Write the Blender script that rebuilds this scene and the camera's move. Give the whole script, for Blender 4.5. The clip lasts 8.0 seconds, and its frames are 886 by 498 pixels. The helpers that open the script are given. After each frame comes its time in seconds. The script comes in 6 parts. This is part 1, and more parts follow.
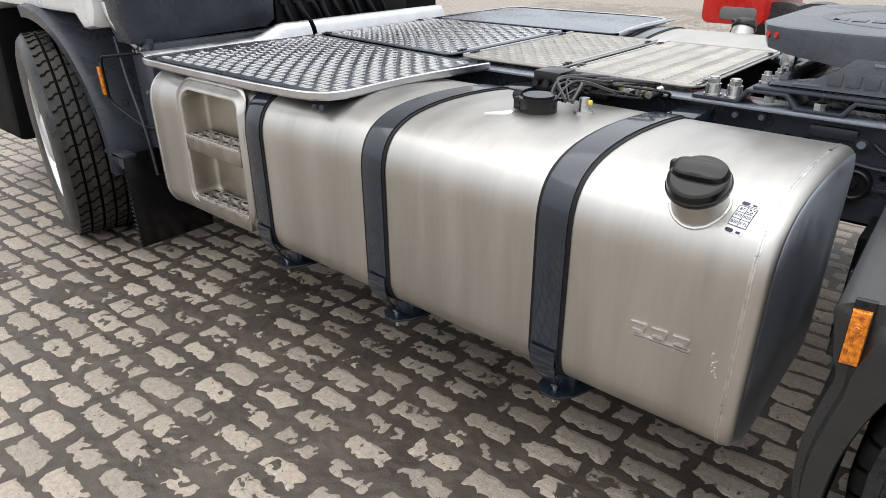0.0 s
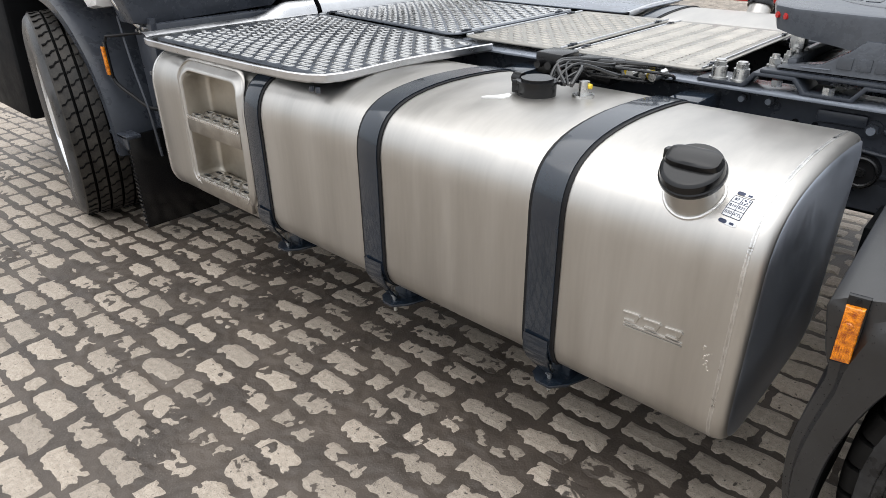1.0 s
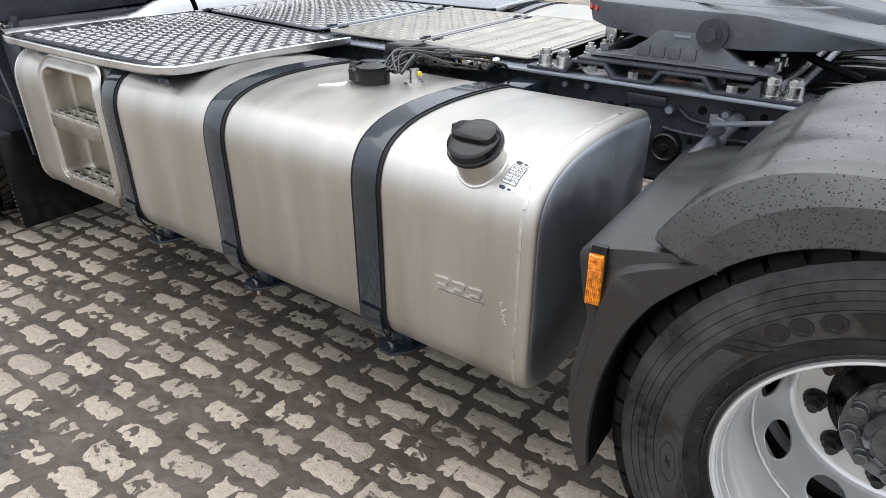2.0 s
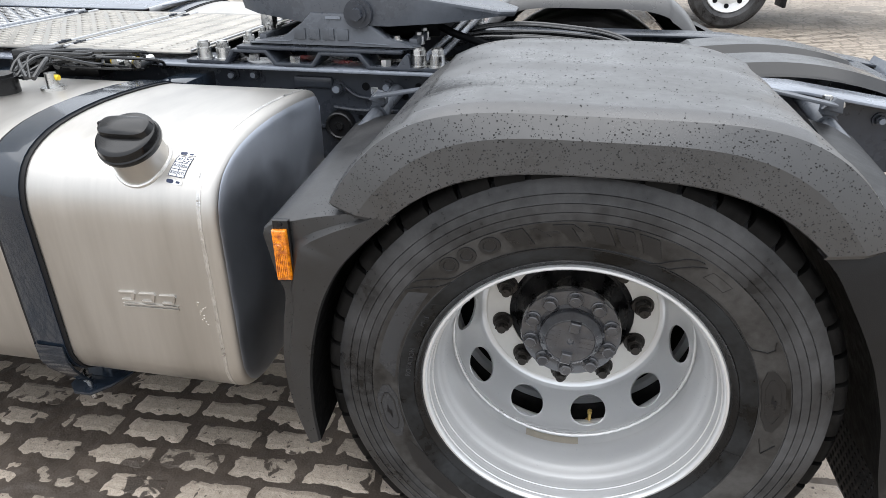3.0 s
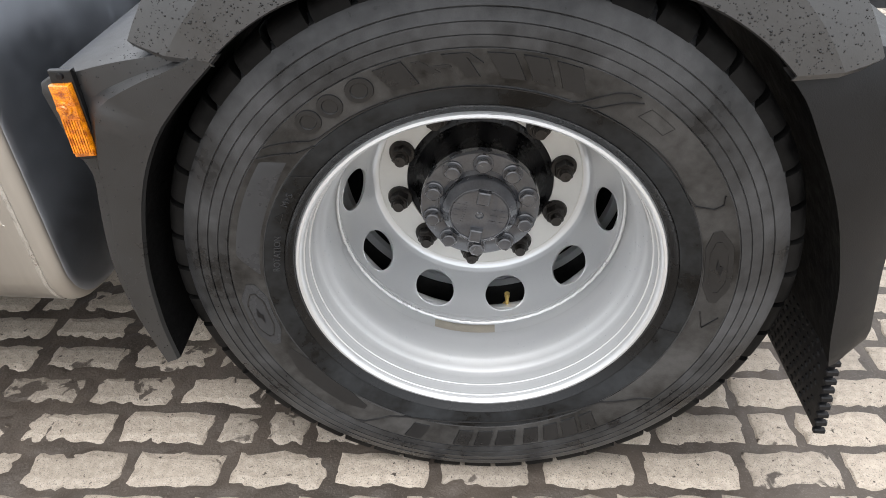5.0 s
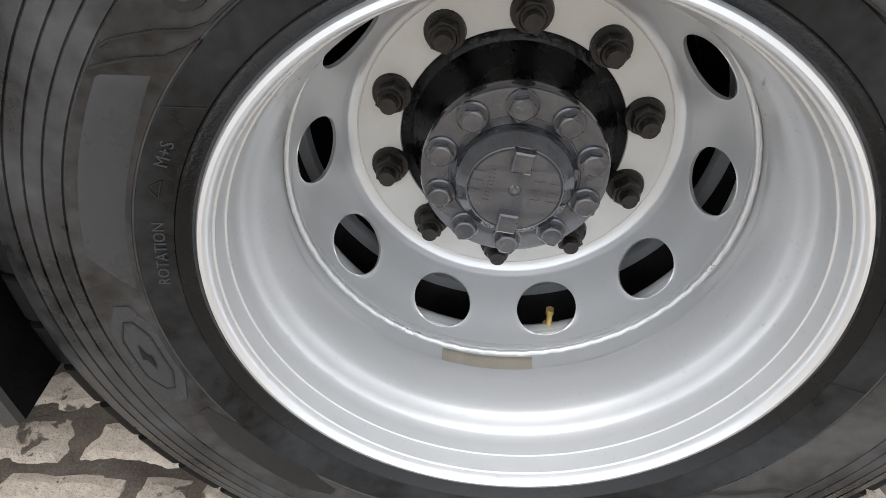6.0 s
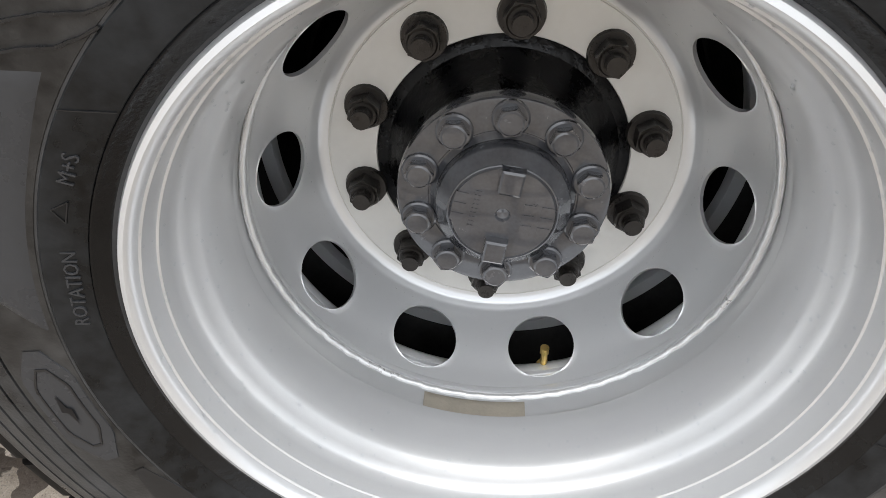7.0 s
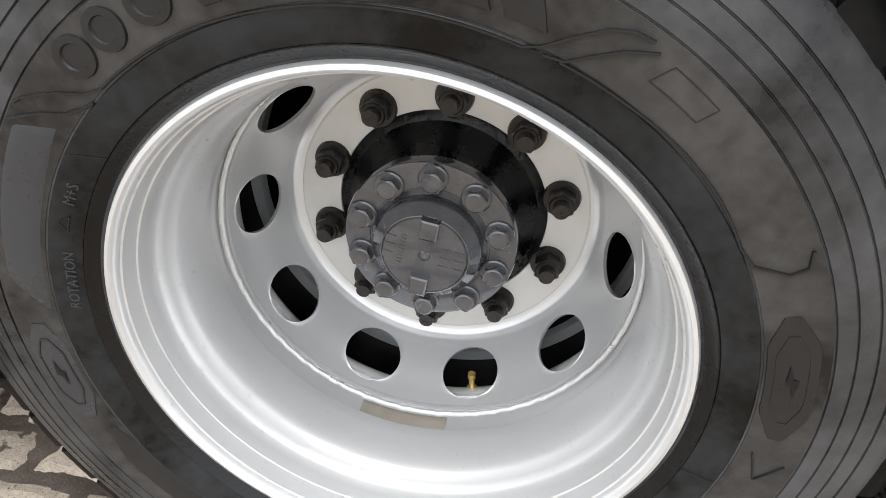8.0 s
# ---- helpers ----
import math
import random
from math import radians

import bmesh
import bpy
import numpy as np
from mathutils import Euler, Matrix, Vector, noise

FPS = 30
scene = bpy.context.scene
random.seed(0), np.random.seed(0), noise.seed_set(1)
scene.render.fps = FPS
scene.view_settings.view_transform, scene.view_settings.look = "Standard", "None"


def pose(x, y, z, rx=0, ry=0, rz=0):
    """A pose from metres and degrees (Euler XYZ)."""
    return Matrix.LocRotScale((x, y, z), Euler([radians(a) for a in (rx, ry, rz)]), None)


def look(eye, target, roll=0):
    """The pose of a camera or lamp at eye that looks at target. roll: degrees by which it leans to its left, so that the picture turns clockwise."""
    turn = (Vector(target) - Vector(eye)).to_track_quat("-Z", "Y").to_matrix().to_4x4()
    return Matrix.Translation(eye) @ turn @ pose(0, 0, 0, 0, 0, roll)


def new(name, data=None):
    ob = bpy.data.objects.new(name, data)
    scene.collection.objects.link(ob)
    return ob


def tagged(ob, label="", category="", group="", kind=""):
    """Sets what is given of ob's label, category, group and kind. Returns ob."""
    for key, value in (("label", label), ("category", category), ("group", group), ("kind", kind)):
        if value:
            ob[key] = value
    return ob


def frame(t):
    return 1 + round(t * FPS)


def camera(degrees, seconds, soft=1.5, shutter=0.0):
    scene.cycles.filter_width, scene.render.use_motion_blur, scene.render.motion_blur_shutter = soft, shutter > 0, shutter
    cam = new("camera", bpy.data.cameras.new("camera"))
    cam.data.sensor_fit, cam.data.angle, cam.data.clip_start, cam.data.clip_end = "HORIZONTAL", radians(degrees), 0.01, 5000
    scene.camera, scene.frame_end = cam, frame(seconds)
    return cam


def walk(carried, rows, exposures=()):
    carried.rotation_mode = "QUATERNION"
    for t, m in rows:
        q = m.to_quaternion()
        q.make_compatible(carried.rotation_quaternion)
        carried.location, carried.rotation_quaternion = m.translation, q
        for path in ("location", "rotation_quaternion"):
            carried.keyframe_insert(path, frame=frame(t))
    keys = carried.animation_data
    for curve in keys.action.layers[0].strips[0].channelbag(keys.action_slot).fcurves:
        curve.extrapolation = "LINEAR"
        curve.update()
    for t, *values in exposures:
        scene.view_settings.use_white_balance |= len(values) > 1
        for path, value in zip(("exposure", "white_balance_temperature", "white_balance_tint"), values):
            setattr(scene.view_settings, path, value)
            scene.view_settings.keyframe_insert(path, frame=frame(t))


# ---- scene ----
cam = camera(68.55, 8.0, soft=0.5)
PATH = [
    (0, (-0.4725, -1.1821, 1.3917), (-1.3584, -0.1629, 0.7387), -0.46),
    (0.5, (-0.4687, -1.1718, 1.3943), (-1.3642, -0.1805, 0.7122), -0.59),
    (1, (-0.4452, -1.1241, 1.3992), (-1.3461, -0.1472, 0.7035), -0.70),
    (1.2, (-0.3947, -1.0972, 1.4048), (-1.2942, -0.1199, 0.7078), -0.68),
    (2.3, (-0.0819, -1.0474, 1.3849), (-0.7383, 0.1119, 0.6957), 0.04),
    (2.5, (-0.0594, -1.0499, 1.3814), (-0.5761, 0.1797, 0.6950), 0.12),
    (3, (-0.0596, -1.0438, 1.3432), (-0.3052, 0.2682, 0.6589), 0.05),
    (3.5, (-0.0874, -1.0381, 1.3001), (-0.2198, 0.2756, 0.5883), 0.12),
    (4, (-0.0850, -1.0228, 1.2735), (-0.1777, 0.2333, 0.4589), 0.11),
    (4.5, (-0.0542, -0.9776, 1.2627), (-0.1273, 0.2420, 0.3925), 0.09),
    (5, (-0.0163, -0.8152, 1.1683), (-0.0775, 0.3828, 0.2676), 0.31),
    (5.2, (-0.0237, -0.7158, 1.1005), (-0.0819, 0.4768, 0.1925), 0.28),
    (6.3, (-0.0438, -0.4073, 0.8733), (-0.1213, 0.7717, -0.0508), 0.13),
    (6.5, (-0.0382, -0.3938, 0.8668), (-0.1128, 0.7992, -0.0395), 0.22),
    (7, (-0.0245, -0.3689, 0.8506), (-0.1031, 0.8462, -0.0254), 0.20),
    (7.5, (0.0091, -0.3713, 0.8701), (-0.0970, 0.8526, 0.0095), 0.55),
    (8, (0.1341, -0.4766, 0.9350), (-0.0721, 0.7736, 0.1322), 2.24),
]
walk(cam, [(t, look(eye, target, roll)) for t, eye, target, roll in PATH],
     exposures=[(0, 0.72, 6460, 10), (1.2, 0.76, 6420, 10), (2.5, 0.99, 6300, 10), (3.5, 1.08, 6400, 10), (4.0, 1.11, 6470, 10), (4.5, 1.16, 6490, 10), (5, 1.27, 6470, 10), (6.3, 1.31, 6420, 10), (7, 1.27, 6480, 10), (7.5, 1.30, 6520, 10), (8, 1.50, 6560, 10)])
# ---- end of path ----

# ---- light ----
world = bpy.data.worlds.new("overcast_sky")
scene.world = world
world.use_nodes = True
wn, wl = world.node_tree.nodes, world.node_tree.links
SUN_EL, SUN_ROT = radians(64), radians(200)
sky = wn.new("ShaderNodeTexSky")
sky.sky_type = "NISHITA"
sky.sun_disc = False
sky.sun_elevation, sky.sun_rotation = SUN_EL, SUN_ROT
sky.dust_density, sky.air_density = 2.0, 1.0
pale = wn.new("ShaderNodeHueSaturation")
pale.inputs["Saturation"].default_value = 0.34
wl.new(sky.outputs["Color"], pale.inputs["Color"])
cloud = wn.new("ShaderNodeMix")
cloud.data_type = "RGBA"
cloud.inputs["Factor"].default_value = 0.75
# an overcast sky is three times as bright overhead as at the horizon
where = wn.new("ShaderNodeTexCoord")
axes = wn.new("ShaderNodeSeparateXYZ")
wl.new(where.outputs["Generated"], axes.inputs["Vector"])
rise = wn.new("ShaderNodeMapRange")
rise.inputs["To Min"].default_value, rise.inputs["To Max"].default_value = 0.31, 1.20
wl.new(axes.outputs["Z"], rise.inputs["Value"])
veil = wn.new("ShaderNodeMix")
veil.data_type, veil.blend_type = "RGBA", "MULTIPLY"
veil.inputs["Factor"].default_value = 1.0
veil.inputs["A"].default_value = (7.3, 7.5, 7.75, 1)
wl.new(rise.outputs["Result"], veil.inputs["B"])
wl.new(veil.outputs["Result"], cloud.inputs["B"])
wl.new(pale.outputs["Color"], cloud.inputs["A"])
wl.new(cloud.outputs["Result"], wn["Background"].inputs["Color"])
wn["Background"].inputs["Strength"].default_value = 0.165

sun = new("sun", bpy.data.lights.new("sun", "SUN"))
sun.data.energy, sun.data.angle, sun.data.color = 0.95, radians(80), (1.0, 0.96, 0.91)
sun.matrix_world = look((-2.2, 0.8, 14.0), (-1.0, 0.0, 0.0))


# ---- materials ----
def material(name, base, rough=0.5, metal=0.0, var=0.15, scale=8.0, bump=0.0, bump_scale=60.0,
             stretch=(1, 1, 1), rough_var=0.1, coat=0.0, spec=0.5, tint=None, fine=0.0, island=0.0, transmission=0.0, ior=1.45, coat_rough=0.15):
    """A surface with two scales of variation in colour and gloss, and a fine relief."""
    m = bpy.data.materials.new(name)
    m.use_nodes = True
    n, l = m.node_tree.nodes, m.node_tree.links
    b = n["Principled BSDF"]
    b.inputs["Metallic"].default_value = metal
    b.inputs["Coat Weight"].default_value = coat
    b.inputs["Coat Roughness"].default_value = coat_rough
    b.inputs["Specular IOR Level"].default_value = spec
    b.inputs["Transmission Weight"].default_value = transmission
    b.inputs["IOR"].default_value = ior
    geo = n.new("ShaderNodeNewGeometry")
    mp = n.new("ShaderNodeMapping")
    mp.inputs["Scale"].default_value = stretch
    l.new(geo.outputs["Position"], mp.inputs["Vector"])

    def noise_at(s, detail=5.0):
        t = n.new("ShaderNodeTexNoise")
        t.inputs["Scale"].default_value, t.inputs["Detail"].default_value = s, detail
        l.new(mp.outputs["Vector"], t.inputs["Vector"])
        return t.outputs["Fac"]

    big, small = noise_at(scale), noise_at(scale * 9)
    mix = n.new("ShaderNodeMix")
    mix.data_type = "RGBA"
    dark = [c * (1 - var) for c in base]
    light = [min(1, c * (1 + var)) for c in (tint or base)]
    mix.inputs["A"].default_value, mix.inputs["B"].default_value = (*dark, 1), (*light, 1)
    add = n.new("ShaderNodeMath")
    add.operation = "MULTIPLY_ADD"
    l.new(small, add.inputs[0])
    add.inputs[1].default_value = 0.35 + fine
    sub = n.new("ShaderNodeMath")
    sub.operation = "SUBTRACT"
    l.new(big, sub.inputs[0])
    sub.inputs[1].default_value = 0.175 + fine / 2
    l.new(sub.outputs[0], add.inputs[2])
    sharpen = n.new("ShaderNodeMapRange")
    sharpen.inputs["From Min"].default_value, sharpen.inputs["From Max"].default_value = 0.3, 0.7
    l.new(add.outputs[0], sharpen.inputs["Value"])
    fac = sharpen.outputs["Result"]
    if island:
        info = n.new("ShaderNodeObjectInfo")
        m2 = n.new("ShaderNodeMath")
        m2.operation = "MULTIPLY_ADD"
        l.new(info.outputs["Random"], m2.inputs[0])
        m2.inputs[1].default_value = island
        l.new(fac, m2.inputs[2])
        fac = m2.outputs[0]
    l.new(fac, mix.inputs["Factor"])
    l.new(mix.outputs["Result"], b.inputs["Base Color"])
    rr = n.new("ShaderNodeMapRange")
    rr.inputs["To Min"].default_value, rr.inputs["To Max"].default_value = max(0.02, rough - rough_var), min(1, rough + rough_var)
    l.new(sharpen.outputs["Result"], rr.inputs["Value"])
    l.new(rr.outputs["Result"], b.inputs["Roughness"])
    if bump:
        bp = n.new("ShaderNodeBump")
        bp.inputs["Strength"].default_value, bp.inputs["Distance"].default_value = bump, 0.002
        l.new(noise_at(bump_scale, 3.0), bp.inputs["Height"])
        l.new(bp.outputs["Normal"], b.inputs["Normal"])
    return m


ALU = material("brushed_aluminium", (0.505, 0.487, 0.458), 0.40, 1.0, 0.10, 2.5, 0.03, 160, (4, 1, 0.35), 0.05)
# Aluminium copy; its blue-grey tint paints in what the end reflects.
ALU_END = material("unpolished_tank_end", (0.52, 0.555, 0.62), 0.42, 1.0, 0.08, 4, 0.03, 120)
ALU_WELD = material("welded_aluminium", (0.66, 0.65, 0.63), 0.35, 1.0, 0.15, 40, 0.8, 160)
ALU_DECK = material("deck_aluminium", (0.60, 0.605, 0.615), 0.36, 1.0, 0.10, 10, 0.1, 80)
ALU_DULL = material("worn_aluminium", (0.56, 0.53, 0.48), 0.40, 1.0, 0.14, 8, 0.15, 90)
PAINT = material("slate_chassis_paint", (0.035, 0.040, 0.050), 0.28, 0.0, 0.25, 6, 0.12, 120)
# Lighter chassis paint: carries the flange's sky sheen in its colour; also grey parts.
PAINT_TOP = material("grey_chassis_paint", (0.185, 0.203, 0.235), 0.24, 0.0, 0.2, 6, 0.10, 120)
STRAP = material("slate_strap_paint", (0.0135, 0.0195, 0.0290), 0.17, 0.0, 0.15, 5, 0.02, 60, coat=0.5, coat_rough=0.04, rough_var=0.04)
RUBBER = material("black_rubber", (0.007, 0.007, 0.008), 0.5, 0.0, 0.3, 20, 0.2, 90, spec=0.3)
# One mudguard plastic in three tones: side shade darkens the damp and dry copies.
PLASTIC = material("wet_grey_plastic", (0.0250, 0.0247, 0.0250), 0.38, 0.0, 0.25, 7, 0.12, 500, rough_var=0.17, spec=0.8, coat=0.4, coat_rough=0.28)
PLASTIC_DAMP_SHADED = material("damp_grey_plastic", (0.0155, 0.0155, 0.0160), 0.38, 0.0, 0.25, 7, 0.12, 500, rough_var=0.12, spec=0.6, coat=0.25, coat_rough=0.3)
PLASTIC_DRY_SHADED = material("dry_black_plastic", (0.0085, 0.0086, 0.0092), 0.42, 0.0, 0.25, 7, 0.12, 500, rough_var=0.10, spec=0.30)
BLACK = material("black_plastic", (0.0045, 0.0045, 0.005), 0.20, 0.0, 0.2, 12, 0.06, 160, spec=0.5, rough_var=0.06)
# Spray lining; also the black that paints deep shade in wheels and tread grooves.
LINING_SHADE = material("black_spray_lining", (0.0030, 0.0030, 0.0032), 0.65, 0.0, 0.3, 30, 0.9, 55, spec=0.12)
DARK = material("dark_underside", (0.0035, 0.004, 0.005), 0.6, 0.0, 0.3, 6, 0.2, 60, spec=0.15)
TYRE = material("tyre_rubber", (0.0072, 0.0071, 0.0072), 0.36, 0.0, 0.40, 6, 0.16, 350, tint=(0.046, 0.0462, 0.0475), rough_var=0.16, spec=0.34)
TYRE_BAND = material("dusty_lettered_rubber", (0.0068, 0.0064, 0.0060), 0.45, 0.0, 0.4, 8, 0.18, 300, tint=(0.043, 0.0415, 0.0400), rough_var=0.15, spec=0.4)
TYRE_WET = material("wet_tyre_bead", (0.004, 0.004, 0.0043), 0.26, 0.0, 0.3, 9, 0.2, 200, rough_var=0.12, spec=0.4)
TYRE_BEAD = material("stained_bead_rubber", (0.0035, 0.0033, 0.0031), 0.36, 0.0, 0.35, 9, 0.10, 260, tint=(0.0195, 0.0212, 0.0230), rough_var=0.14, spec=0.26)
TYRE_SMOOTH = material("smooth_tyre_panel", (0.031, 0.0325, 0.0355), 0.28, 0.0, 0.12, 10, 0.06, 200)
TYRE_LETTER = material("glossy_raised_rubber", (0.0115, 0.0115, 0.012), 0.32, 0.0, 0.2, 12, 0.05, 200, spec=0.5, rough_var=0.06)
TREAD = material("tread_rubber", (0.0030, 0.0030, 0.0030), 0.55, 0.0, 0.4, 14, 0.10, 300, tint=(0.0085, 0.0081, 0.0078), spec=0.10)
RIM = material("silver_wheel_paint", (0.660, 0.668, 0.675), 0.30, 0.52, 0.02, 5, 0.02, 260, rough_var=0.008, coat=0.10)
RIM_FLAT = material("zinc_grey_wheel_face", (0.64, 0.63, 0.60), 0.42, 0.25, 0.05, 9, 0.05, 220)
JOINT = material("ground_bare_joint", (0.46, 0.42, 0.35), 0.38, 0.5, 0.10, 30, 0.2, 200)
STEEL_CUT = material("bare_weld_edge", (0.62, 0.625, 0.625), 0.34, 0.5, 0.10, 12, 0.35, 110)
HUB = material("dark_grey_hub_paint", (0.050, 0.052, 0.059), 0.20, 0.0, 0.25, 30, 0.06, 140, coat=1.0, rough_var=0.08, spec=0.6, coat_rough=0.03)
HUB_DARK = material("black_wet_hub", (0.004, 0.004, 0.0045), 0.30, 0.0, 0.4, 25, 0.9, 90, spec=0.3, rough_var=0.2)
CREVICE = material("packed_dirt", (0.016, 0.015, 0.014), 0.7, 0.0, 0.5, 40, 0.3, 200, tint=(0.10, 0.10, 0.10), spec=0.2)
NUT = material("phosphated_steel", (0.030, 0.0265, 0.0235), 0.34, 0.4, 0.25, 60, 0.2, 300)
ZINC = material("zinc_plated_steel", (0.62, 0.62, 0.61), 0.30, 1.0, 0.12, 40, 0.1, 200)
BRASS = material("brass", (0.85, 0.62, 0.22), 0.32, 1.0, 0.1, 60)
ORANGE = material("orange_lens", (0.42, 0.070, 0.001), 0.14, 0.0, 0.25, 90, 0.8, 330, tint=(0.98, 0.27, 0.003), coat=0.8, fine=0.4)
RED = material("red_plastic", (0.55, 0.02, 0.015), 0.30, 0.0, 0.1, 8, coat=0.3)
WHITE = material("white_cab_paint", (0.74, 0.75, 0.75), 0.25, 0.0, 0.04, 3, coat=0.5)
WHITE_PLAIN = material("white_plastic", (0.70, 0.70, 0.68), 0.45, 0.0, 0.08, 30)
STICKER = material("white_sticker", (0.66, 0.67, 0.68), 0.35, 0.0, 0.03, 20)
INK = material("dark_blue_print", (0.02, 0.03, 0.07), 0.5, 0.0, 0.1, 30)
YELLOW = material("yellow_clip", (0.70, 0.50, 0.03), 0.4, 0.0, 0.1, 40)
HOSE = material("glossy_black_hose", (0.010, 0.0103, 0.011), 0.28, 0.0, 0.2, 20, 0.1, 200, spec=0.7)
DROP = material("water_drop", (0.9, 0.92, 0.93), 0.03, 0.0, 0.0, 10, transmission=1.0, ior=1.33, rough_var=0.01)
# Darker brown aluminium: the recess shade and brown reflections are in the colour.
ALU_RECESS = material("dull_pressed_recess", (0.42, 0.385, 0.33), 0.42, 1.0, 0.15, 7, 0.02, 60)
STEP_METAL = material("worn_step_metal", (0.36, 0.335, 0.30), 0.40, 1.0, 0.2, 14, 0.1, 90)
STEP_GRIP = material("bright_step_edges", (0.78, 0.77, 0.75), 0.26, 1.0, 0.08, 30, 0.05, 90)
PLATE_GREY = material("cast_grey_coupling", (0.080, 0.088, 0.102), 0.32, 0.0, 0.2, 9, 0.3, 150)
FRONT_TREAD = material("dusty_tread_rubber", (0.014, 0.0128, 0.0112), 0.5, 0.0, 0.35, 14, 0.3, 200, tint=(0.036, 0.0318, 0.027), spec=0.35)
DECK_WORN = material("weathered_deck_metal", (0.33, 0.315, 0.285), 0.44, 0.7, 0.16, 9, 0.2, 120)
RAIN = material("rain_on_plastic", (0.009, 0.0092, 0.0097), 0.03, 0.0, 0.0, 10, rough_var=0.01, spec=0.45)
DARK_PLATE = material("dark_deck_coating", (0.095, 0.106, 0.125), 0.34, 0.6, 0.2, 12, 0.2, 150)
DECK_BLUE = material("blue_grey_deck_metal", (0.20, 0.217, 0.245), 0.40, 0.7, 0.16, 9, 0.2, 120)
GREY_WORN = material("weathered_grey_plastic", (0.16, 0.16, 0.16), 0.4, 0.0, 0.15, 10, 0.2, 200)


def ground_material(name, is_brick):
    """Concrete pavers with grit and trodden soil on them, or the wet soil of the joints."""
    m = bpy.data.materials.new(name)
    m.use_nodes = True
    n, l = m.node_tree.nodes, m.node_tree.links
    b = n["Principled BSDF"]
    geo = n.new("ShaderNodeNewGeometry")

    def tex(s, detail=6.0, dist=0.0):
        t = n.new("ShaderNodeTexNoise")
        t.inputs["Scale"].default_value, t.inputs["Detail"].default_value = s, detail
        t.inputs["Distortion"].default_value = dist
        l.new(geo.outputs["Position"], t.inputs["Vector"])
        return t.outputs["Fac"]

    def ramp(v, a, c):
        r = n.new("ShaderNodeMapRange")
        r.inputs["From Min"].default_value, r.inputs["From Max"].default_value = a, c
        l.new(v, r.inputs["Value"])
        return r.outputs["Result"]

    def mix(f, a, c):
        x = n.new("ShaderNodeMix")
        x.data_type = "RGBA"
        for key, v in (("A", a), ("B", c)):
            if isinstance(v, tuple):
                x.inputs[key].default_value = (*v, 1)
            else:
                l.new(v, x.inputs[key])
        l.new(f, x.inputs["Factor"])
        return x.outputs["Result"]

    soil = mix(ramp(tex(5.0), 0.35, 0.65), (0.042, 0.0326, 0.0255), (0.076, 0.0595, 0.0466))
    soil = mix(ramp(tex(240.0, 3.0), 0.55, 0.75), soil, (0.105, 0.088, 0.072))
    # away from the lorry's tracks the joints are filled with pale dry sand
    axis = n.new("ShaderNodeSeparateXYZ")
    l.new(geo.outputs["Position"], axis.inputs["Vector"])
    soil = mix(ramp(axis.outputs["Y"], 2.2, 4.2), soil, (0.165, 0.138, 0.108))
    if is_brick:
        stone = mix(ramp(tex(60.0, 6.0), 0.30, 0.72), (0.278, 0.234, 0.187), (0.402, 0.344, 0.281))
        # open pores and grit
        stone = mix(ramp(tex(330.0, 3.0), 0.55, 0.68), stone, (0.155, 0.135, 0.112))
        stone = mix(ramp(tex(520.0, 2.0), 0.62, 0.72), stone, (0.46, 0.42, 0.37))
        tone = n.new("ShaderNodeObjectInfo")
        rnd = n.new("ShaderNodeNewGeometry")
        both = n.new("ShaderNodeMath")
        l.new(tone.outputs["Random"], both.inputs[0])
        l.new(rnd.outputs["Random Per Island"], both.inputs[1])
        frac = n.new("ShaderNodeMath")
        frac.operation = "FRACT"
        l.new(both.outputs[0], frac.inputs[0])
        hsv = n.new("ShaderNodeHueSaturation")
        l.new(stone, hsv.inputs["Color"])
        val = n.new("ShaderNodeMapRange")
        val.inputs["To Min"].default_value, val.inputs["To Max"].default_value = 0.80, 1.12
        l.new(frac.outputs[0], val.inputs["Value"])
        l.new(val.outputs["Result"], hsv.inputs["Value"])
        stone = hsv.outputs["Color"]
        # trodden soil lies in patches, with ragged rims, and small specks of it everywhere
        patch = n.new("ShaderNodeMath")
        patch.operation = "MULTIPLY_ADD"
        l.new(tex(22.0, 6.0, 0.6), patch.inputs[0])
        patch.inputs[1].default_value = 0.55
        l.new(tex(2.3, 3.0), patch.inputs[2])
        # more of it where the lorries roll
        mp = n.new("ShaderNodeMapping")
        mp.inputs["Location"].default_value, mp.inputs["Scale"].default_value = (0.95, 0.1, 0), (0.5, 1.0, 0)
        l.new(geo.outputs["Position"], mp.inputs["Vector"])
        far_off = n.new("ShaderNodeVectorMath")
        far_off.operation = "LENGTH"
        l.new(mp.outputs["Vector"], far_off.inputs[0])
        near_track = n.new("ShaderNodeMapRange")
        near_track.inputs["From Min"].default_value, near_track.inputs["From Max"].default_value = 0.3, 1.6
        near_track.inputs["To Min"].default_value, near_track.inputs["To Max"].default_value = 0.050, -0.02
        l.new(far_off.outputs["Value"], near_track.inputs["Value"])
        total = n.new("ShaderNodeMath")
        l.new(patch.outputs[0], total.inputs[0])
        l.new(near_track.outputs["Result"], total.inputs[1])
        cover = ramp(total.outputs[0], 0.93, 0.955)
        speck = ramp(tex(75.0, 4.0), 0.66, 0.70)
        most = n.new("ShaderNodeMath")
        most.operation = "MAXIMUM"
        l.new(cover, most.inputs[0])
        l.new(speck, most.inputs[1])
        col = mix(most.outputs[0], stone, soil)
        b.inputs["Roughness"].default_value = 0.62
    else:
        col = soil
        b.inputs["Roughness"].default_value = 0.55
    l.new(col, b.inputs["Base Color"])
    bp = n.new("ShaderNodeBump")
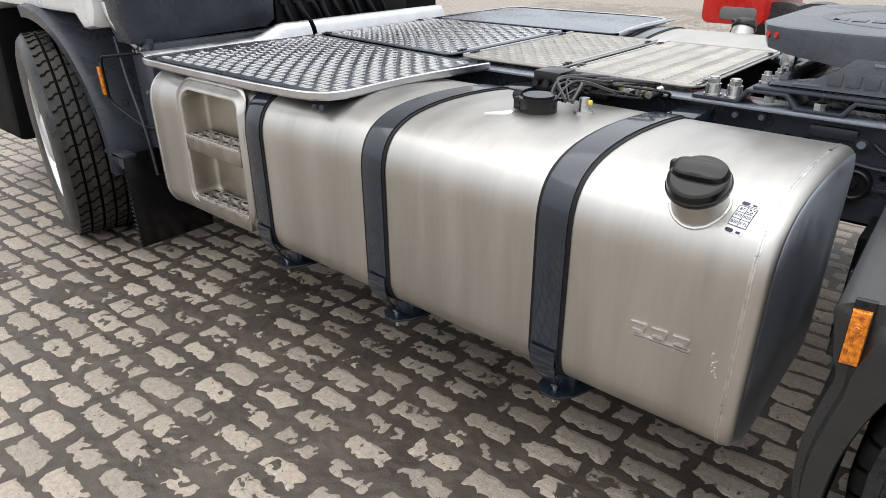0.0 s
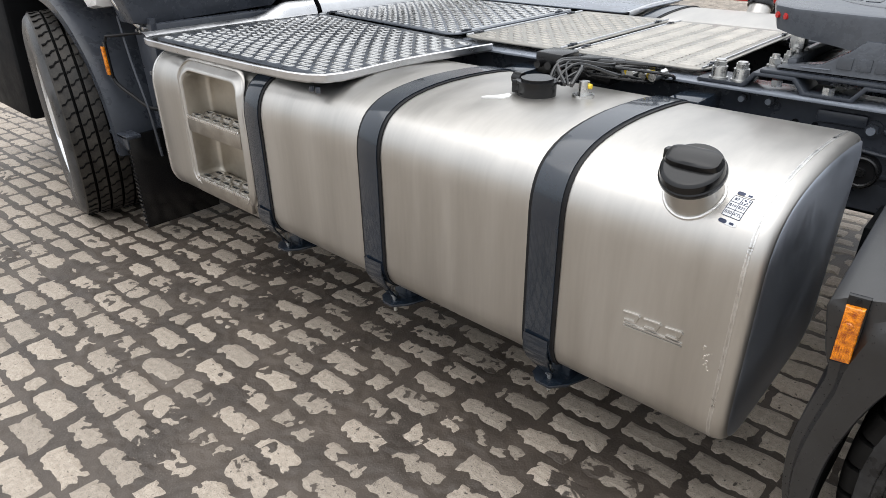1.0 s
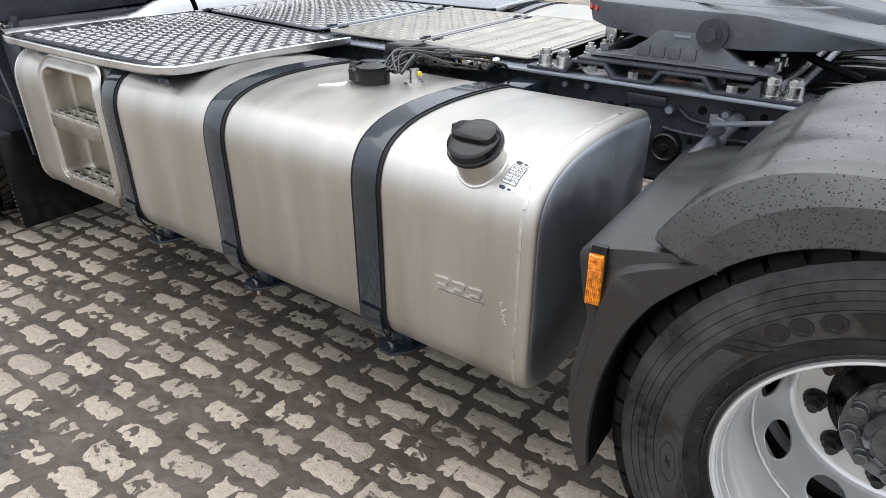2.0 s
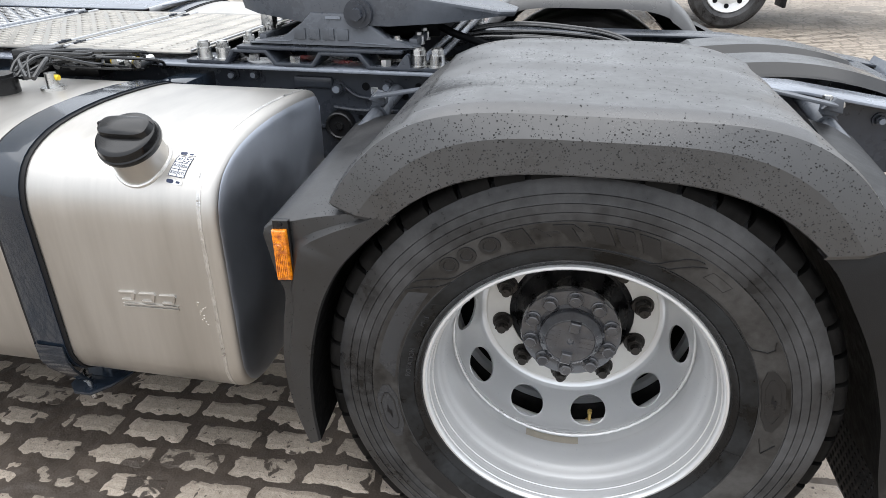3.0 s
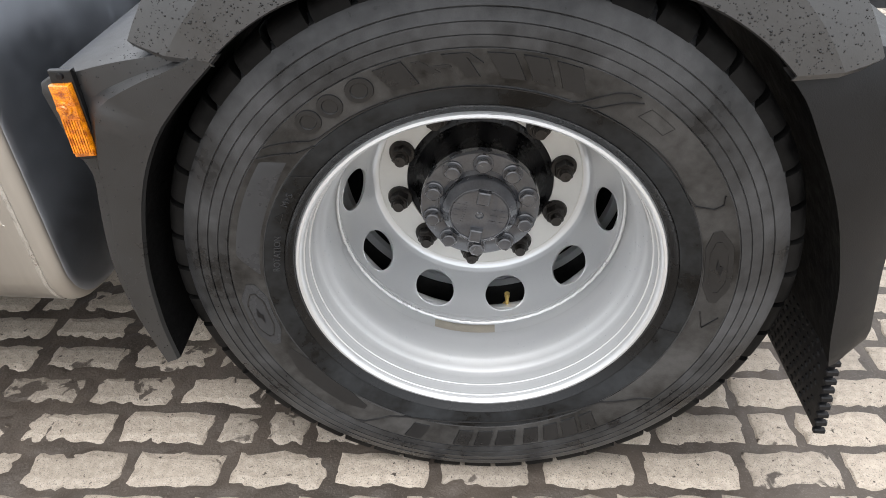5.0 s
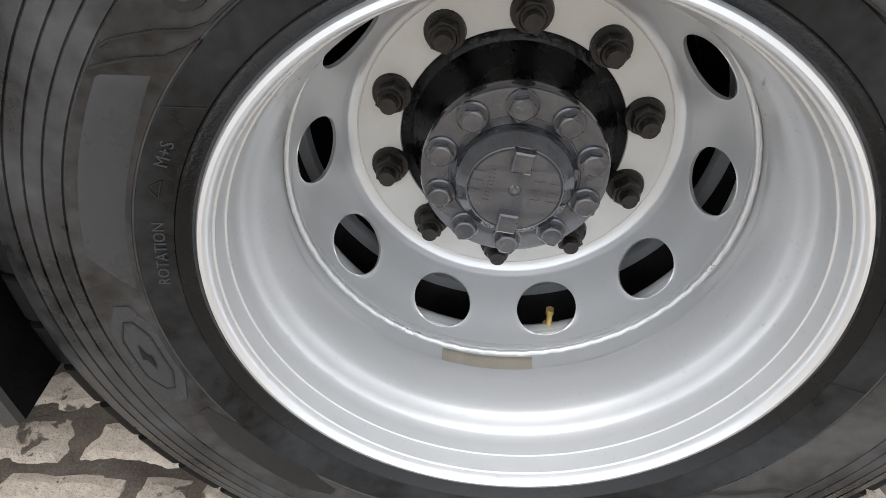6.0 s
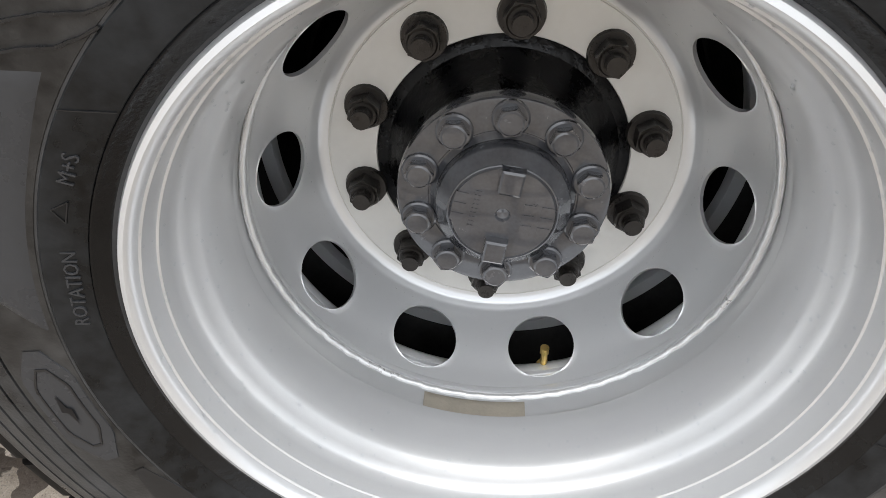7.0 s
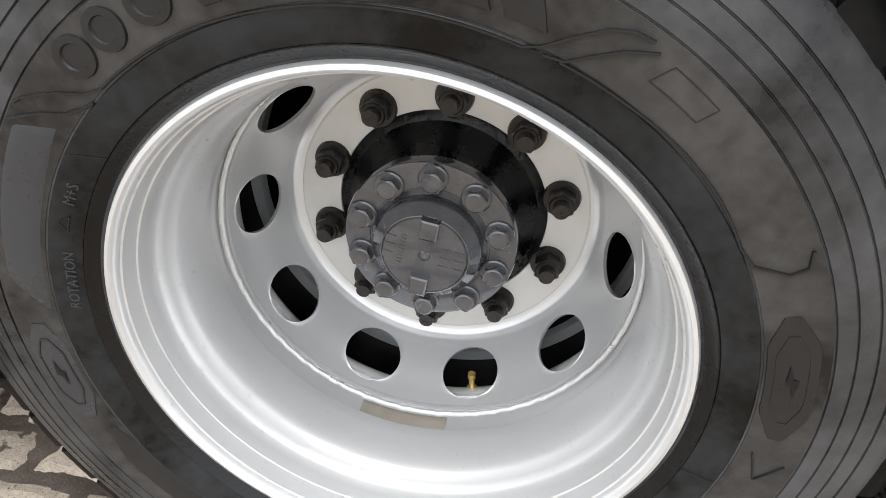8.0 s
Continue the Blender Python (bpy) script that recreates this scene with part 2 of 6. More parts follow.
    bp.inputs["Strength"].default_value, bp.inputs["Distance"].default_value = 0.6, 0.003
    l.new(tex(150.0, 5.0), bp.inputs["Height"])
    l.new(bp.outputs["Normal"], b.inputs["Normal"])
    return m


BRICK = ground_material("concrete_paver", True)


def far_paving():
    """Paving too far off for single stones: the same courses, by the same stone and soil."""
    m = ground_material("far_pavers", True)
    n, l = m.node_tree.nodes, m.node_tree.links
    b = n["Principled BSDF"]
    old = b.inputs["Base Color"].links[0].from_socket
    geo = n.new("ShaderNodeNewGeometry")
    mp = n.new("ShaderNodeMapping")
    mp.inputs["Rotation"].default_value = (0, 0, -radians(3.2))
    t = n.new("ShaderNodeTexBrick")
    t.inputs["Scale"].default_value = 1.0
    t.inputs["Brick Width"].default_value, t.inputs["Row Height"].default_value = 0.2125, 0.104
    t.inputs["Mortar Size"].default_value, t.inputs["Mortar Smooth"].default_value = 0.012, 0.3
    l.new(geo.outputs["Position"], mp.inputs["Vector"])
    l.new(mp.outputs["Vector"], t.inputs["Vector"])
    x = n.new("ShaderNodeMix")
    x.data_type = "RGBA"
    l.new(t.outputs["Fac"], x.inputs["Factor"])
    l.new(old, x.inputs["A"])
    x.inputs["B"].default_value = (0.160, 0.134, 0.106, 1)
    l.new(x.outputs["Result"], b.inputs["Base Color"])
    return m


FAR_PAVING = far_paving()
SOIL = ground_material("joint_soil", False)

# ---- mesh tools ----
WHEEL_Z = 0.491
MID_Y = 1.235


def part(name, bm, mat, parent, label="", sharp=32, mirror=False):
    """Links a bmesh as one mesh object under a thing or a part."""
    if mirror:
        for v in bm.verts:
            v.co.y = 2 * MID_Y - v.co.y
        bmesh.ops.reverse_faces(bm, faces=bm.faces[:])
    bm.normal_update()
    for f in bm.faces:
        f.smooth = True
    for e in bm.edges:
        e.smooth = len(e.link_faces) == 2 and e.calc_face_angle(0) < radians(sharp) and not e.seam
    me = bpy.data.meshes.new(name)
    bm.to_mesh(me)
    bm.free()
    me.materials.append(mat)
    ob = new(name, me)
    ob.parent = parent
    if label:
        ob["label"] = label
    return ob


def again(ob, m):
    """Another part on the same mesh, under the same parent."""
    o = new(ob.name.split(".")[0], ob.data)
    o.parent = ob.parent
    o.matrix_basis = m
    if "label" in ob:
        o["label"] = ob["label"]
    return o


def quad(bm, a, b, c, d):
    try:
        return bm.faces.new((a, b, c, d))
    except ValueError:
        return None


def loft(bm, rows, closed_rows=False, closed_cols=False, cap=False):
    """A skin over rows of points."""
    vs = [[bm.verts.new(p) for p in r] for r in rows]
    nr, nc = len(vs), len(vs[0])
    for i in range(nr if closed_rows else nr - 1):
        for j in range(nc if closed_cols else nc - 1):
            quad(bm, vs[i][j], vs[(i + 1) % nr][j], vs[(i + 1) % nr][(j + 1) % nc], vs[i][(j + 1) % nc])
    if cap:
        bm.faces.new(vs[0][::-1] if closed_cols else vs[0])
        bm.faces.new(vs[-1])
    return vs


def fix(bm):
    bmesh.ops.recalc_face_normals(bm, faces=bm.faces[:])
    return bm


def lathe(bm, profile, segs=96, cx=0.0, cz=WHEEL_Z, closed=False):
    """Turns a profile of (y, radius) round an axis along y."""
    rows = []
    for k in range(segs):
        a = 2 * math.pi * k / segs
        c, s = math.cos(a), math.sin(a)
        rows.append([(cx + r * c, y, cz + r * s) for y, r in profile])
    loft(bm, rows, closed_rows=True, closed_cols=closed)
    return fix(bm)


def box(bm, x0, x1, y0, y1, z0, z1, bevel=0.0, segs=2):
    g = bmesh.ops.create_cube(bm, size=1.0)
    for v in g["verts"]:
        v.co = Vector(((x0 + x1) / 2 + v.co.x * (x1 - x0), (y0 + y1) / 2 + v.co.y * (y1 - y0), (z0 + z1) / 2 + v.co.z * (z1 - z0)))
    if bevel:
        es = list({e for v in g["verts"] for e in v.link_edges})
        bmesh.ops.bevel(bm, geom=es, offset=bevel, segments=segs, affect="EDGES", profile=0.5)
    return bm


def prism(bm, outline, axis, a, b, bevel=0.0):
    """A plate: an outline in the two other axes, from a to b along the axis."""
    def at(p, h):
        u, v = p
        return {"x": (h, u, v), "y": (u, h, v), "z": (u, v, h)}[axis]
    lo = [bm.verts.new(at(p, a)) for p in outline]
    hi = [bm.verts.new(at(p, b)) for p in outline]
    fs = [bm.faces.new(lo), bm.faces.new(hi[::-1])]
    for i in range(len(lo)):
        j = (i + 1) % len(lo)
        fs.append(bm.faces.new((lo[i], hi[i], hi[j], lo[j])))
    bmesh.ops.recalc_face_normals(bm, faces=fs)
    if bevel:
        es = list({e for f in fs[:2] for e in f.edges})
        bmesh.ops.bevel(bm, geom=es, offset=bevel, segments=2, affect="EDGES", profile=0.5)
    return bm


def rod(bm, p, q, r, segs=12, r2=None):
    """A round bar from p to q."""
    p, q = Vector(p), Vector(q)
    d = (q - p).normalized()
    u = d.orthogonal().normalized()
    w = d.cross(u)
    rows = []
    for h, rad in ((p, r), (q, r if r2 is None else r2)):
        rows.append([h + (u * math.cos(2 * math.pi * k / segs) + w * math.sin(2 * math.pi * k / segs)) * rad for k in range(segs)])
    loft(bm, rows, closed_cols=True, cap=True)
    return fix(bm)


def hexagon(bm, p, q, r):
    return rod(bm, p, q, r, 6)


def tube(bm, pts, r, segs=8, steps=6):
    """A hose or pipe through the points, on a smooth curve."""
    pts = [Vector(p) for p in pts]
    line = []
    for i in range(len(pts) - 1):
        p0, p1, p2, p3 = pts[max(i - 1, 0)], pts[i], pts[i + 1], pts[min(i + 2, len(pts) - 1)]
        for k in range(steps):
            t = k / steps
            line.append(0.5 * (2 * p1 + (p2 - p0) * t + (2 * p0 - 5 * p1 + 4 * p2 - p3) * t * t + (3 * p1 - p0 - 3 * p2 + p3) * t ** 3))
    line.append(pts[-1])
    u = (line[1] - line[0]).orthogonal().normalized()
    rows = []
    for i, p in enumerate(line):
        d = (line[min(i + 1, len(line) - 1)] - line[max(i - 1, 0)]).normalized()
        u = (u - d * u.dot(d)).normalized()
        w = d.cross(u)
        rows.append([p + (u * math.cos(2 * math.pi * k / segs) + w * math.sin(2 * math.pi * k / segs)) * r for k in range(segs)])
    loft(bm, rows, closed_cols=True, cap=True)
    return fix(bm)


def rounded(x0, x1, y0, y1, r, n=5):
    """The outline of a rectangle with round corners."""
    out = []
    for cx, cy, a0 in ((x1 - r, y1 - r, 0), (x0 + r, y1 - r, 90), (x0 + r, y0 + r, 180), (x1 - r, y0 + r, 270)):
        for k in range(n + 1):
            a = radians(a0 + 90 * k / n)
            out.append((cx + r * math.cos(a), cy + r * math.sin(a)))
    return out


def writing(text, size, m, mat, parent, name="lettering", extrude=0.0004):
    """Words in the built-in font, as a flat mesh at the pose m."""
    cu = bpy.data.curves.new(name, "FONT")
    cu.body, cu.size, cu.extrude, cu.resolution_u = text, size, extrude, 2
    cu.align_x, cu.align_y = "CENTER", "CENTER"
    tmp = bpy.data.objects.new(name, cu)
    scene.collection.objects.link(tmp)
    me = bpy.data.meshes.new_from_object(tmp.evaluated_get(bpy.context.evaluated_depsgraph_get()))
    bpy.data.objects.remove(tmp)
    me.transform(m)
    me.materials.clear()
    me.materials.append(mat)
    ob = new(name, me)
    ob.parent = parent
    return ob


truck = tagged(new("truck"), "dark slate tractor truck with aluminium fuel tank on pavers", "truck")

# ---- rear wheel ----
NUT_A0, BOLT_A0, HOLE_A0 = radians(86.2), radians(88.0), radians(-3.0)


def polar(r, a, y):
    return (r * math.cos(a), y, WHEEL_Z + r * math.sin(a))


CURVE = [(0.010, 0.290), (0.000, 0.3005), (-0.003, 0.305), (-0.009, 0.314), (-0.010, 0.318), (-0.014, 0.325), (-0.019, 0.343), (-0.0235, 0.365), (-0.0255, 0.385), (-0.0264, 0.393), (-0.0270, 0.401),
         (-0.0272, 0.408), (-0.0268, 0.420), (-0.0253, 0.431), (-0.0226, 0.4435), (-0.0192, 0.4540), (-0.0170, 0.4610), (-0.0142, 0.4668), (-0.0122, 0.4705), (-0.0060, 0.4722), (0.0040, 0.4760), (0.0120, 0.4815)]
GROOVES = (0.3972, 0.4126, 0.4284, 0.4452)


def with_grooves(curve):
    """The sidewall's curve with fine grooves turned into it."""
    out = []
    for (y0, r0), (y1, r1) in zip(curve, curve[1:]):
        out.append((y0, r0))
        for g in GROOVES:
            if r0 <= g < r1:
                y = y0 + (y1 - y0) * (g - r0) / (r1 - r0)
                out += [(y, g - 0.0011), (y + 0.0018, g - 0.0005), (y + 0.0018, g + 0.0004), (y - 0.0003, g + 0.0010)]
    return out + [curve[-1]]


SIDE = with_grooves(CURVE)


def side_y(r):
    for (y0, r0), (y1, r1) in zip(CURVE, CURVE[1:]):
        if r0 <= r <= r1:
            return y0 + (y1 - y0) * (r - r0) / (r1 - r0)
    return CURVE[-1][0]


def settle(bm):
    """The tyre stands flat on the ground."""
    for v in bm.verts:
        if v.co.z < 0.003:
            v.co.z = 0.003
    return bm


def tyre_mesh(y_shift=0.0):
    prof = SIDE + [(0.02, 0.4835), (0.246, 0.4835), (0.262, 0.478), (0.283, 0.462), (0.292, 0.43), (0.293, 0.39), (0.285, 0.345), (0.268, 0.305), (0.255, 0.290)]
    bm = bmesh.new()
    lathe(bm, [(y + y_shift, r) for y, r in prof], 180)
    return settle(bm)


# shoulder of a tread block, from the sidewall over the edge onto the tread
SHOULDER = [(-0.0126, 0.4698), (-0.0120, 0.4722), (-0.0112, 0.4775), (-0.0096, 0.4840), (-0.0064, 0.4898), (-0.0012, 0.4946), (0.0060, 0.4976), (0.0180, 0.4990), (0.0600, 0.4995)]


def tread_mesh(lugs=48, y_shift=0.0, rows=((0.070, 0.128), (0.137, 0.195))):
    bm = bmesh.new()
    step = 2 * math.pi / lugs
    wear = random.Random(17)
    for side in (0, 1):
        for k in range(lugs):
            c = radians(5.7) + step * (k + 0.5) + side * 0.02
            half = step / 2 - 0.0092 + wear.uniform(-0.0006, 0.0006)
            top = []
            for i, (y, r) in enumerate(SHOULDER):
                yy = y if side == 0 else 0.266 - y
                w = half - (0.004 if i == 0 else 0.0012 if i == 1 else 0.0008 * i)
                lean = 0.0 if i < 5 else 0.012 * (y - 0.001) / 0.06
                top.append([polar(r, c - w + lean, yy + y_shift), polar(r, c - w * 0.5 + lean, yy + y_shift), polar(r, c + lean, yy + y_shift), polar(r, c + w * 0.5 + lean, yy + y_shift), polar(r, c + w + lean, yy + y_shift)])
            vs = loft(bm, top)
            # walls of the cut, down to the carcass
            for q in (0, -1):
                edge = [row[q] for row in vs]
                foot = []
                for i, (y, r) in enumerate(SHOULDER):
                    yy = (y + 0.012) if i < 6 else y
                    yy = yy if side == 0 else 0.266 - yy
                    w = half - (0.004 if i == 0 else 0.0008 * i)
                    lean = 0.0 if i < 5 else 0.012 * (y - 0.001) / 0.06
                    foot.append(bm.verts.new(polar(r - 0.016, c + (-w if q == 0 else w) + lean, yy + y_shift)))
                for i in range(len(edge) - 1):
                    quad(bm, edge[i], edge[i + 1], foot[i + 1], foot[i])
    for j, (ya, yb) in enumerate(rows):
        for k in range(lugs):
            c = step * (k + 0.5 * (j % 2))
            w = step * 0.455
            sk = 0.015 * (1 if j < 1 else -1)
            pts = []
            for r in (0.4800, 0.4990):
                pts.append([polar(r, c + s * w + sk * (1 if y == yb else -1), y + y_shift) for y, s in ((ya, -1), (yb, -1), (yb, 1), (ya, 1))])
            vs = loft(bm, pts, closed_cols=True)
            bm.faces.new(vs[-1])
    fix(bm)
    return settle(bm)


BARREL = [(0.010, 0.2990), (0.002, 0.2995), (-0.0035, 0.2965), (-0.0045, 0.2925), (-0.002, 0.2895), (0.004, 0.2877), (0.0085, 0.2870), (0.0098, 0.2852), (0.022, 0.2840), (0.0302, 0.2828), (0.0312, 0.2811), (0.046, 0.2797),
          (0.0570, 0.2789), (0.0605, 0.2772), (0.0700, 0.2735), (0.0800, 0.2712), (0.0835, 0.2692), (0.092, 0.2668), (0.104, 0.2652), (0.118, 0.2643), (0.135, 0.2632), (0.1508, 0.2620), (0.1530, 0.2625), (0.1540, 0.2668), (0.175, 0.2670), (0.205, 0.2674), (0.2215, 0.2676), (0.2235, 0.2710), (0.2285, 0.2712), (0.2295, 0.2662), (0.240, 0.2664), (0.246, 0.2690), (0.258, 0.2985), (0.258, 0.3010),
          (0.240, 0.2750), (0.215, 0.2730), (0.150, 0.2725), (0.100, 0.2740), (0.040, 0.2870), (0.012, 0.2960)]

bm = lathe(bmesh.new(), BARREL, 160, closed=True)
wheel = part("wheel", bm, RIM, truck, "silver steel drive wheel with deep dish and black tyre", sharp=45)
part("tyre", tyre_mesh(), TYRE, wheel, "black ribbed rubber truck tyre sidewall", sharp=25)
part("tread", tread_mesh(), TREAD, wheel, "deep black tread blocks")["kind"] = "stuff"
# darker wet ring next to the rim, with a raised lip round it
bm = lathe(bmesh.new(), [(side_y(r) + dy, r) for r, dy in ((0.3005, 0.0010), (0.3025, -0.0008), (0.3095, -0.0010), (0.3110, -0.0028), (0.3125, -0.0030), (0.3138, -0.0006))], 180)
part("bead_ring", bm, TYRE_WET, wheel, "wet black ring of the tyre beside the rim", sharp=40)

bm = lathe(bmesh.new(), [(side_y(r) + dy, r) for r, dy in ((0.3132, 0.0004), (0.3140, -0.0010), (0.322, -0.0012), (0.332, -0.0012), (0.3425, -0.0012), (0.3445, 0.0006))], 180)
part("bead_band", bm, TYRE_BEAD, wheel, "stained slate-black rubber beside the rim", sharp=40)
# band that carries the raised blocks
bm = lathe(bmesh.new(), [(side_y(r) + dy, r) for r, dy in ((0.3452, 0.0004), (0.3458, -0.0006), (0.356, -0.0006), (0.366, -0.0006), (0.376, -0.0006), (0.386, -0.0006), (0.3952, -0.0006), (0.3958, 0.0004))], 180)
part("lettered_band", bm, TYRE_BAND, wheel, "dark dusty band round the sidewall", sharp=40)

# ribbon where the disc is welded into the barrel
weld = [(0.1815, 0.2668)] + [(0.1860 + 0.0045 * math.cos(radians(g)), 0.2652 + 0.0045 * math.sin(radians(g))) for g in range(160, 291, 26)] + [(0.1880, 0.2634), (0.1886, 0.2652)]
bm = lathe(bmesh.new(), weld, 240)
rough = random.Random(12)
for v in bm.verts:
    a = math.atan2(v.co.z - WHEEL_Z, v.co.x)
    if v.co.y < 0.1885:
        v.co.y += 0.0007 * math.sin(a * 61) + 0.0004 * math.sin(a * 147) + rough.uniform(-0.0005, 0.0005)
part("weld_ring", bm, STEEL_CUT, wheel, "bright bare weld edge", sharp=60)
bm = lathe(bmesh.new(), [(0.1914, 0.2655), (0.1916, 0.2612), (0.1932, 0.2606), (0.1985, 0.2612), (0.2010, 0.2626)], 200)
part("disc_lip", bm, RIM, wheel, "silver lip of the wheel disc", sharp=30)
# Dark rings put the shade of the two grooves, with dirt, into the colour.
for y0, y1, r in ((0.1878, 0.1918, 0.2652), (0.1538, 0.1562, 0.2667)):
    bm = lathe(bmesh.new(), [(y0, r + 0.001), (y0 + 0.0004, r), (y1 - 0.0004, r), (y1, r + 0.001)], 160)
    part("dirty_crevice", bm, CREVICE, wheel, "dark ring for shade and dirt in the crevice")
# ground butt joint of the barrel, left bare
bm = bmesh.new()
loft(bm, [[polar(r, radians(-108 + 27 * k / 18), y) for y, r in ((0.1544, 0.2666), (0.1548, 0.2659), (0.1660, 0.2660), (0.1800, 0.2660), (0.1812, 0.2668))] for k in range(19)])
part("butt_joint", fix(bm), JOINT, wheel, "beige ground joint of the rim barrel", sharp=60)

# disc: (distance along the profile) -> radius and depth
DISC = [(0.2648, 0.178), (0.2645, 0.189), (0.2630, 0.197), (0.2600, 0.2105), (0.2570, 0.2225), (0.2523, 0.2355), (0.2440, 0.2555), (0.2358, 0.2755), (0.2292, 0.2905), (0.2232, 0.3020), (0.2165, 0.3100), (0.2098, 0.3138), (0.2048, 0.3150)]
LEN = [0.0]
for (r0, y0), (r1, y1) in zip(DISC, DISC[1:]):
    LEN.append(LEN[-1] + math.hypot(r1 - r0, y1 - y0))


def disc_at(s):
    for i in range(len(DISC) - 1):
        if s <= LEN[i + 1] or i == len(DISC) - 2:
            f = (s - LEN[i]) / (LEN[i + 1] - LEN[i])
            r = DISC[i][0] + f * (DISC[i + 1][0] - DISC[i][0])
            y = DISC[i][1] + f * (DISC[i + 1][1] - DISC[i][1])
            return r, y
    return DISC[-1]


bm = bmesh.new()
S_MID, HOLE_S, HOLE_R, N = 0.0770, 0.0425, 0.0428, 48
half = math.pi / 10
S_LOW, S_HIGH = S_MID - 0.047, S_MID + 0.047
for k in range(10):
    a_mid = HOLE_A0 + k * math.pi / 5
    rings = []
    r_mid = disc_at(S_MID)[0]
    for f in (-0.25, 0.0, 0.06, 0.2, 0.4, 0.6, 0.8, 1.0):
        ring = []
        for q in range(N):
            t = 2 * math.pi * q / N
            c, s = math.cos(t), math.sin(t)
            hole = (HOLE_S * s, HOLE_R * c / r_mid)
            m = max(abs(s), abs(c))
            edge = (s / m, c / m)
            outer = (edge[0] * 0.047, edge[1] * half)
            ff = max(f, 0.0)
            ds, da = hole[0] + (outer[0] - hole[0]) * ff, hole[1] + (outer[1] - hole[1]) * ff
            r, y = disc_at(min(max(S_MID + ds, 0), LEN[-1]))
            lip = 0.0042 if f < 0 else (-0.0011 if f == 0.0 else 0)
            ring.append(polar(r + lip * 0.85, a_mid + da, y + lip * 0.5))
        rings.append(ring)
    loft(bm, rings, closed_cols=True)
for a, b in ((0.0, S_LOW), (S_HIGH, LEN[-1])):
    lathe(bm, [disc_at(a + (b - a) * k / 12)[::-1] for k in range(13)], 120)
bmesh.ops.remove_doubles(bm, verts=bm.verts[:], dist=0.0004)
fix(bm)
part("wheel_disc", bm, RIM, wheel, "silver painted disc with round hand holes", sharp=50)
bm = lathe(bmesh.new(), [(0.3149, 0.2052), (0.3146, 0.2046), (0.3156, 0.2040), (0.3157, 0.2032), (0.3141, 0.2024), (0.3140, 0.2010), (0.3140, 0.1478), (0.3152, 0.1470), (0.318, 0.1468)], 128)
part("mounting_face", bm, RIM_FLAT, wheel, "flat grey wheel mounting face")

# hub with its recess, flange and cap
bm = lathe(bmesh.new(), [(0.3170, 0.1472), (0.3148, 0.1440), (0.3120, 0.134), (0.300, 0.124), (0.285, 0.114), (0.262, 0.107), (0.236, 0.103)], 96)
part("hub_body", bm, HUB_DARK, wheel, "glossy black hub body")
bm = lathe(bmesh.new(), [(0.262, 0.102), (0.248, 0.1135), (0.230, 0.1140), (0.2265, 0.1125), (0.2255, 0.108), (0.2255, 0.0795), (0.2265, 0.0785), (0.2265, 0.0770), (0.2220, 0.0715), (0.2080, 0.0708), (0.2050, 0.0690), (0.1965, 0.0585),
                         (0.1940, 0.0570), (0.1935, 0.0556), (0.1948, 0.0546), (0.1930, 0.0530), (0.1930, 0.008), (0.196, 0.006), (0.198, 0.0001)], 96)
part("hub_flange", bm, HUB, wheel, "dark grey painted hub flange and cap")
for a in (BOLT_A0 - 0.12, BOLT_A0 + math.pi - 0.12):
    bm = bmesh.new()
    c = Vector(polar(0.042, a, 0.2))
    u = Vector((math.cos(a), 0, math.sin(a)))
    w = Vector((-math.sin(a), 0, math.cos(a)))
    rows = []
    for d, y in ((0.0125, 0.196), (0.0115, 0.184), (0.0095, 0.1825)):
        rows.append([c + u * d * sx * 1.15 + w * d * sy + Vector((0, y - 0.2, 0)) for sx, sy in ((-1, -1), (1, -1), (1, 1), (-1, 1))])
    loft(bm, rows, closed_cols=True, cap=True)
    part("cap_lug", fix(bm), HUB, wheel, "raised grey cap lug")
bm = bmesh.new()
for a, r, n in ((168, 0.046, 3), (168, 0.030, 9), (-8, 0.044, 3), (-8, 0.026, 3)):
    for k in range(n):
        h = (k - (n - 1) / 2) * (0.0125 if n == 3 else 0.0052)
        u = Vector((math.cos(radians(a)), 0, math.sin(radians(a))))
        w = Vector((-u.z, 0, u.x))
        c = Vector((0, 0.1930, WHEEL_Z)) + u * r + w * h
        sx, sy = (0.0065, 0.0045) if n == 3 else (0.003, 0.0016)
        rows = [[c + u * sx * p + w * sy * q + Vector((0, y, 0)) for p, q in ((-1, -1), (1, -1), (1, 1), (-1, 1))] for y in (0.001, -0.0012)]
        loft(bm, rows, closed_cols=True, cap=True)
    if n == 3 and r > 0.04:
        for g in (0.012, 0.0155):
            c2 = Vector((0, 0.1930, WHEEL_Z)) + u * (r - g)
            rows = [[c2 + u * 0.0009 * p + w * 0.019 * q + Vector((0, y, 0)) for p, q in ((-1, -1), (1, -1), (1, 1), (-1, 1))] for y in (0.001, -0.001)]
            loft(bm, rows, closed_cols=True, cap=True)
fix(bm)
part("cast_mark", bm, HUB, wheel, "cast marks standing proud")["kind"] = "stuff"

# hub bolts and wheel nuts: one of each, then the rest on the same mesh
bm = bmesh.new()
rod(bm, (0, 0.0005, 0), (0, -0.0035, 0), 0.0196, 28, 0.0192)
rod(bm, (0, -0.0035, 0), (0, -0.0048, 0), 0.0192, 28, 0.0172)
hexagon(bm, (0, -0.004, 0), (0, -0.0158, 0), 0.0153)
rod(bm, (0, -0.0158, 0), (0, -0.0170, 0), 0.0130, 20, 0.0112)
bolt = part("hub_bolt", bm, HUB, wheel, "grey painted hexagon bolt")
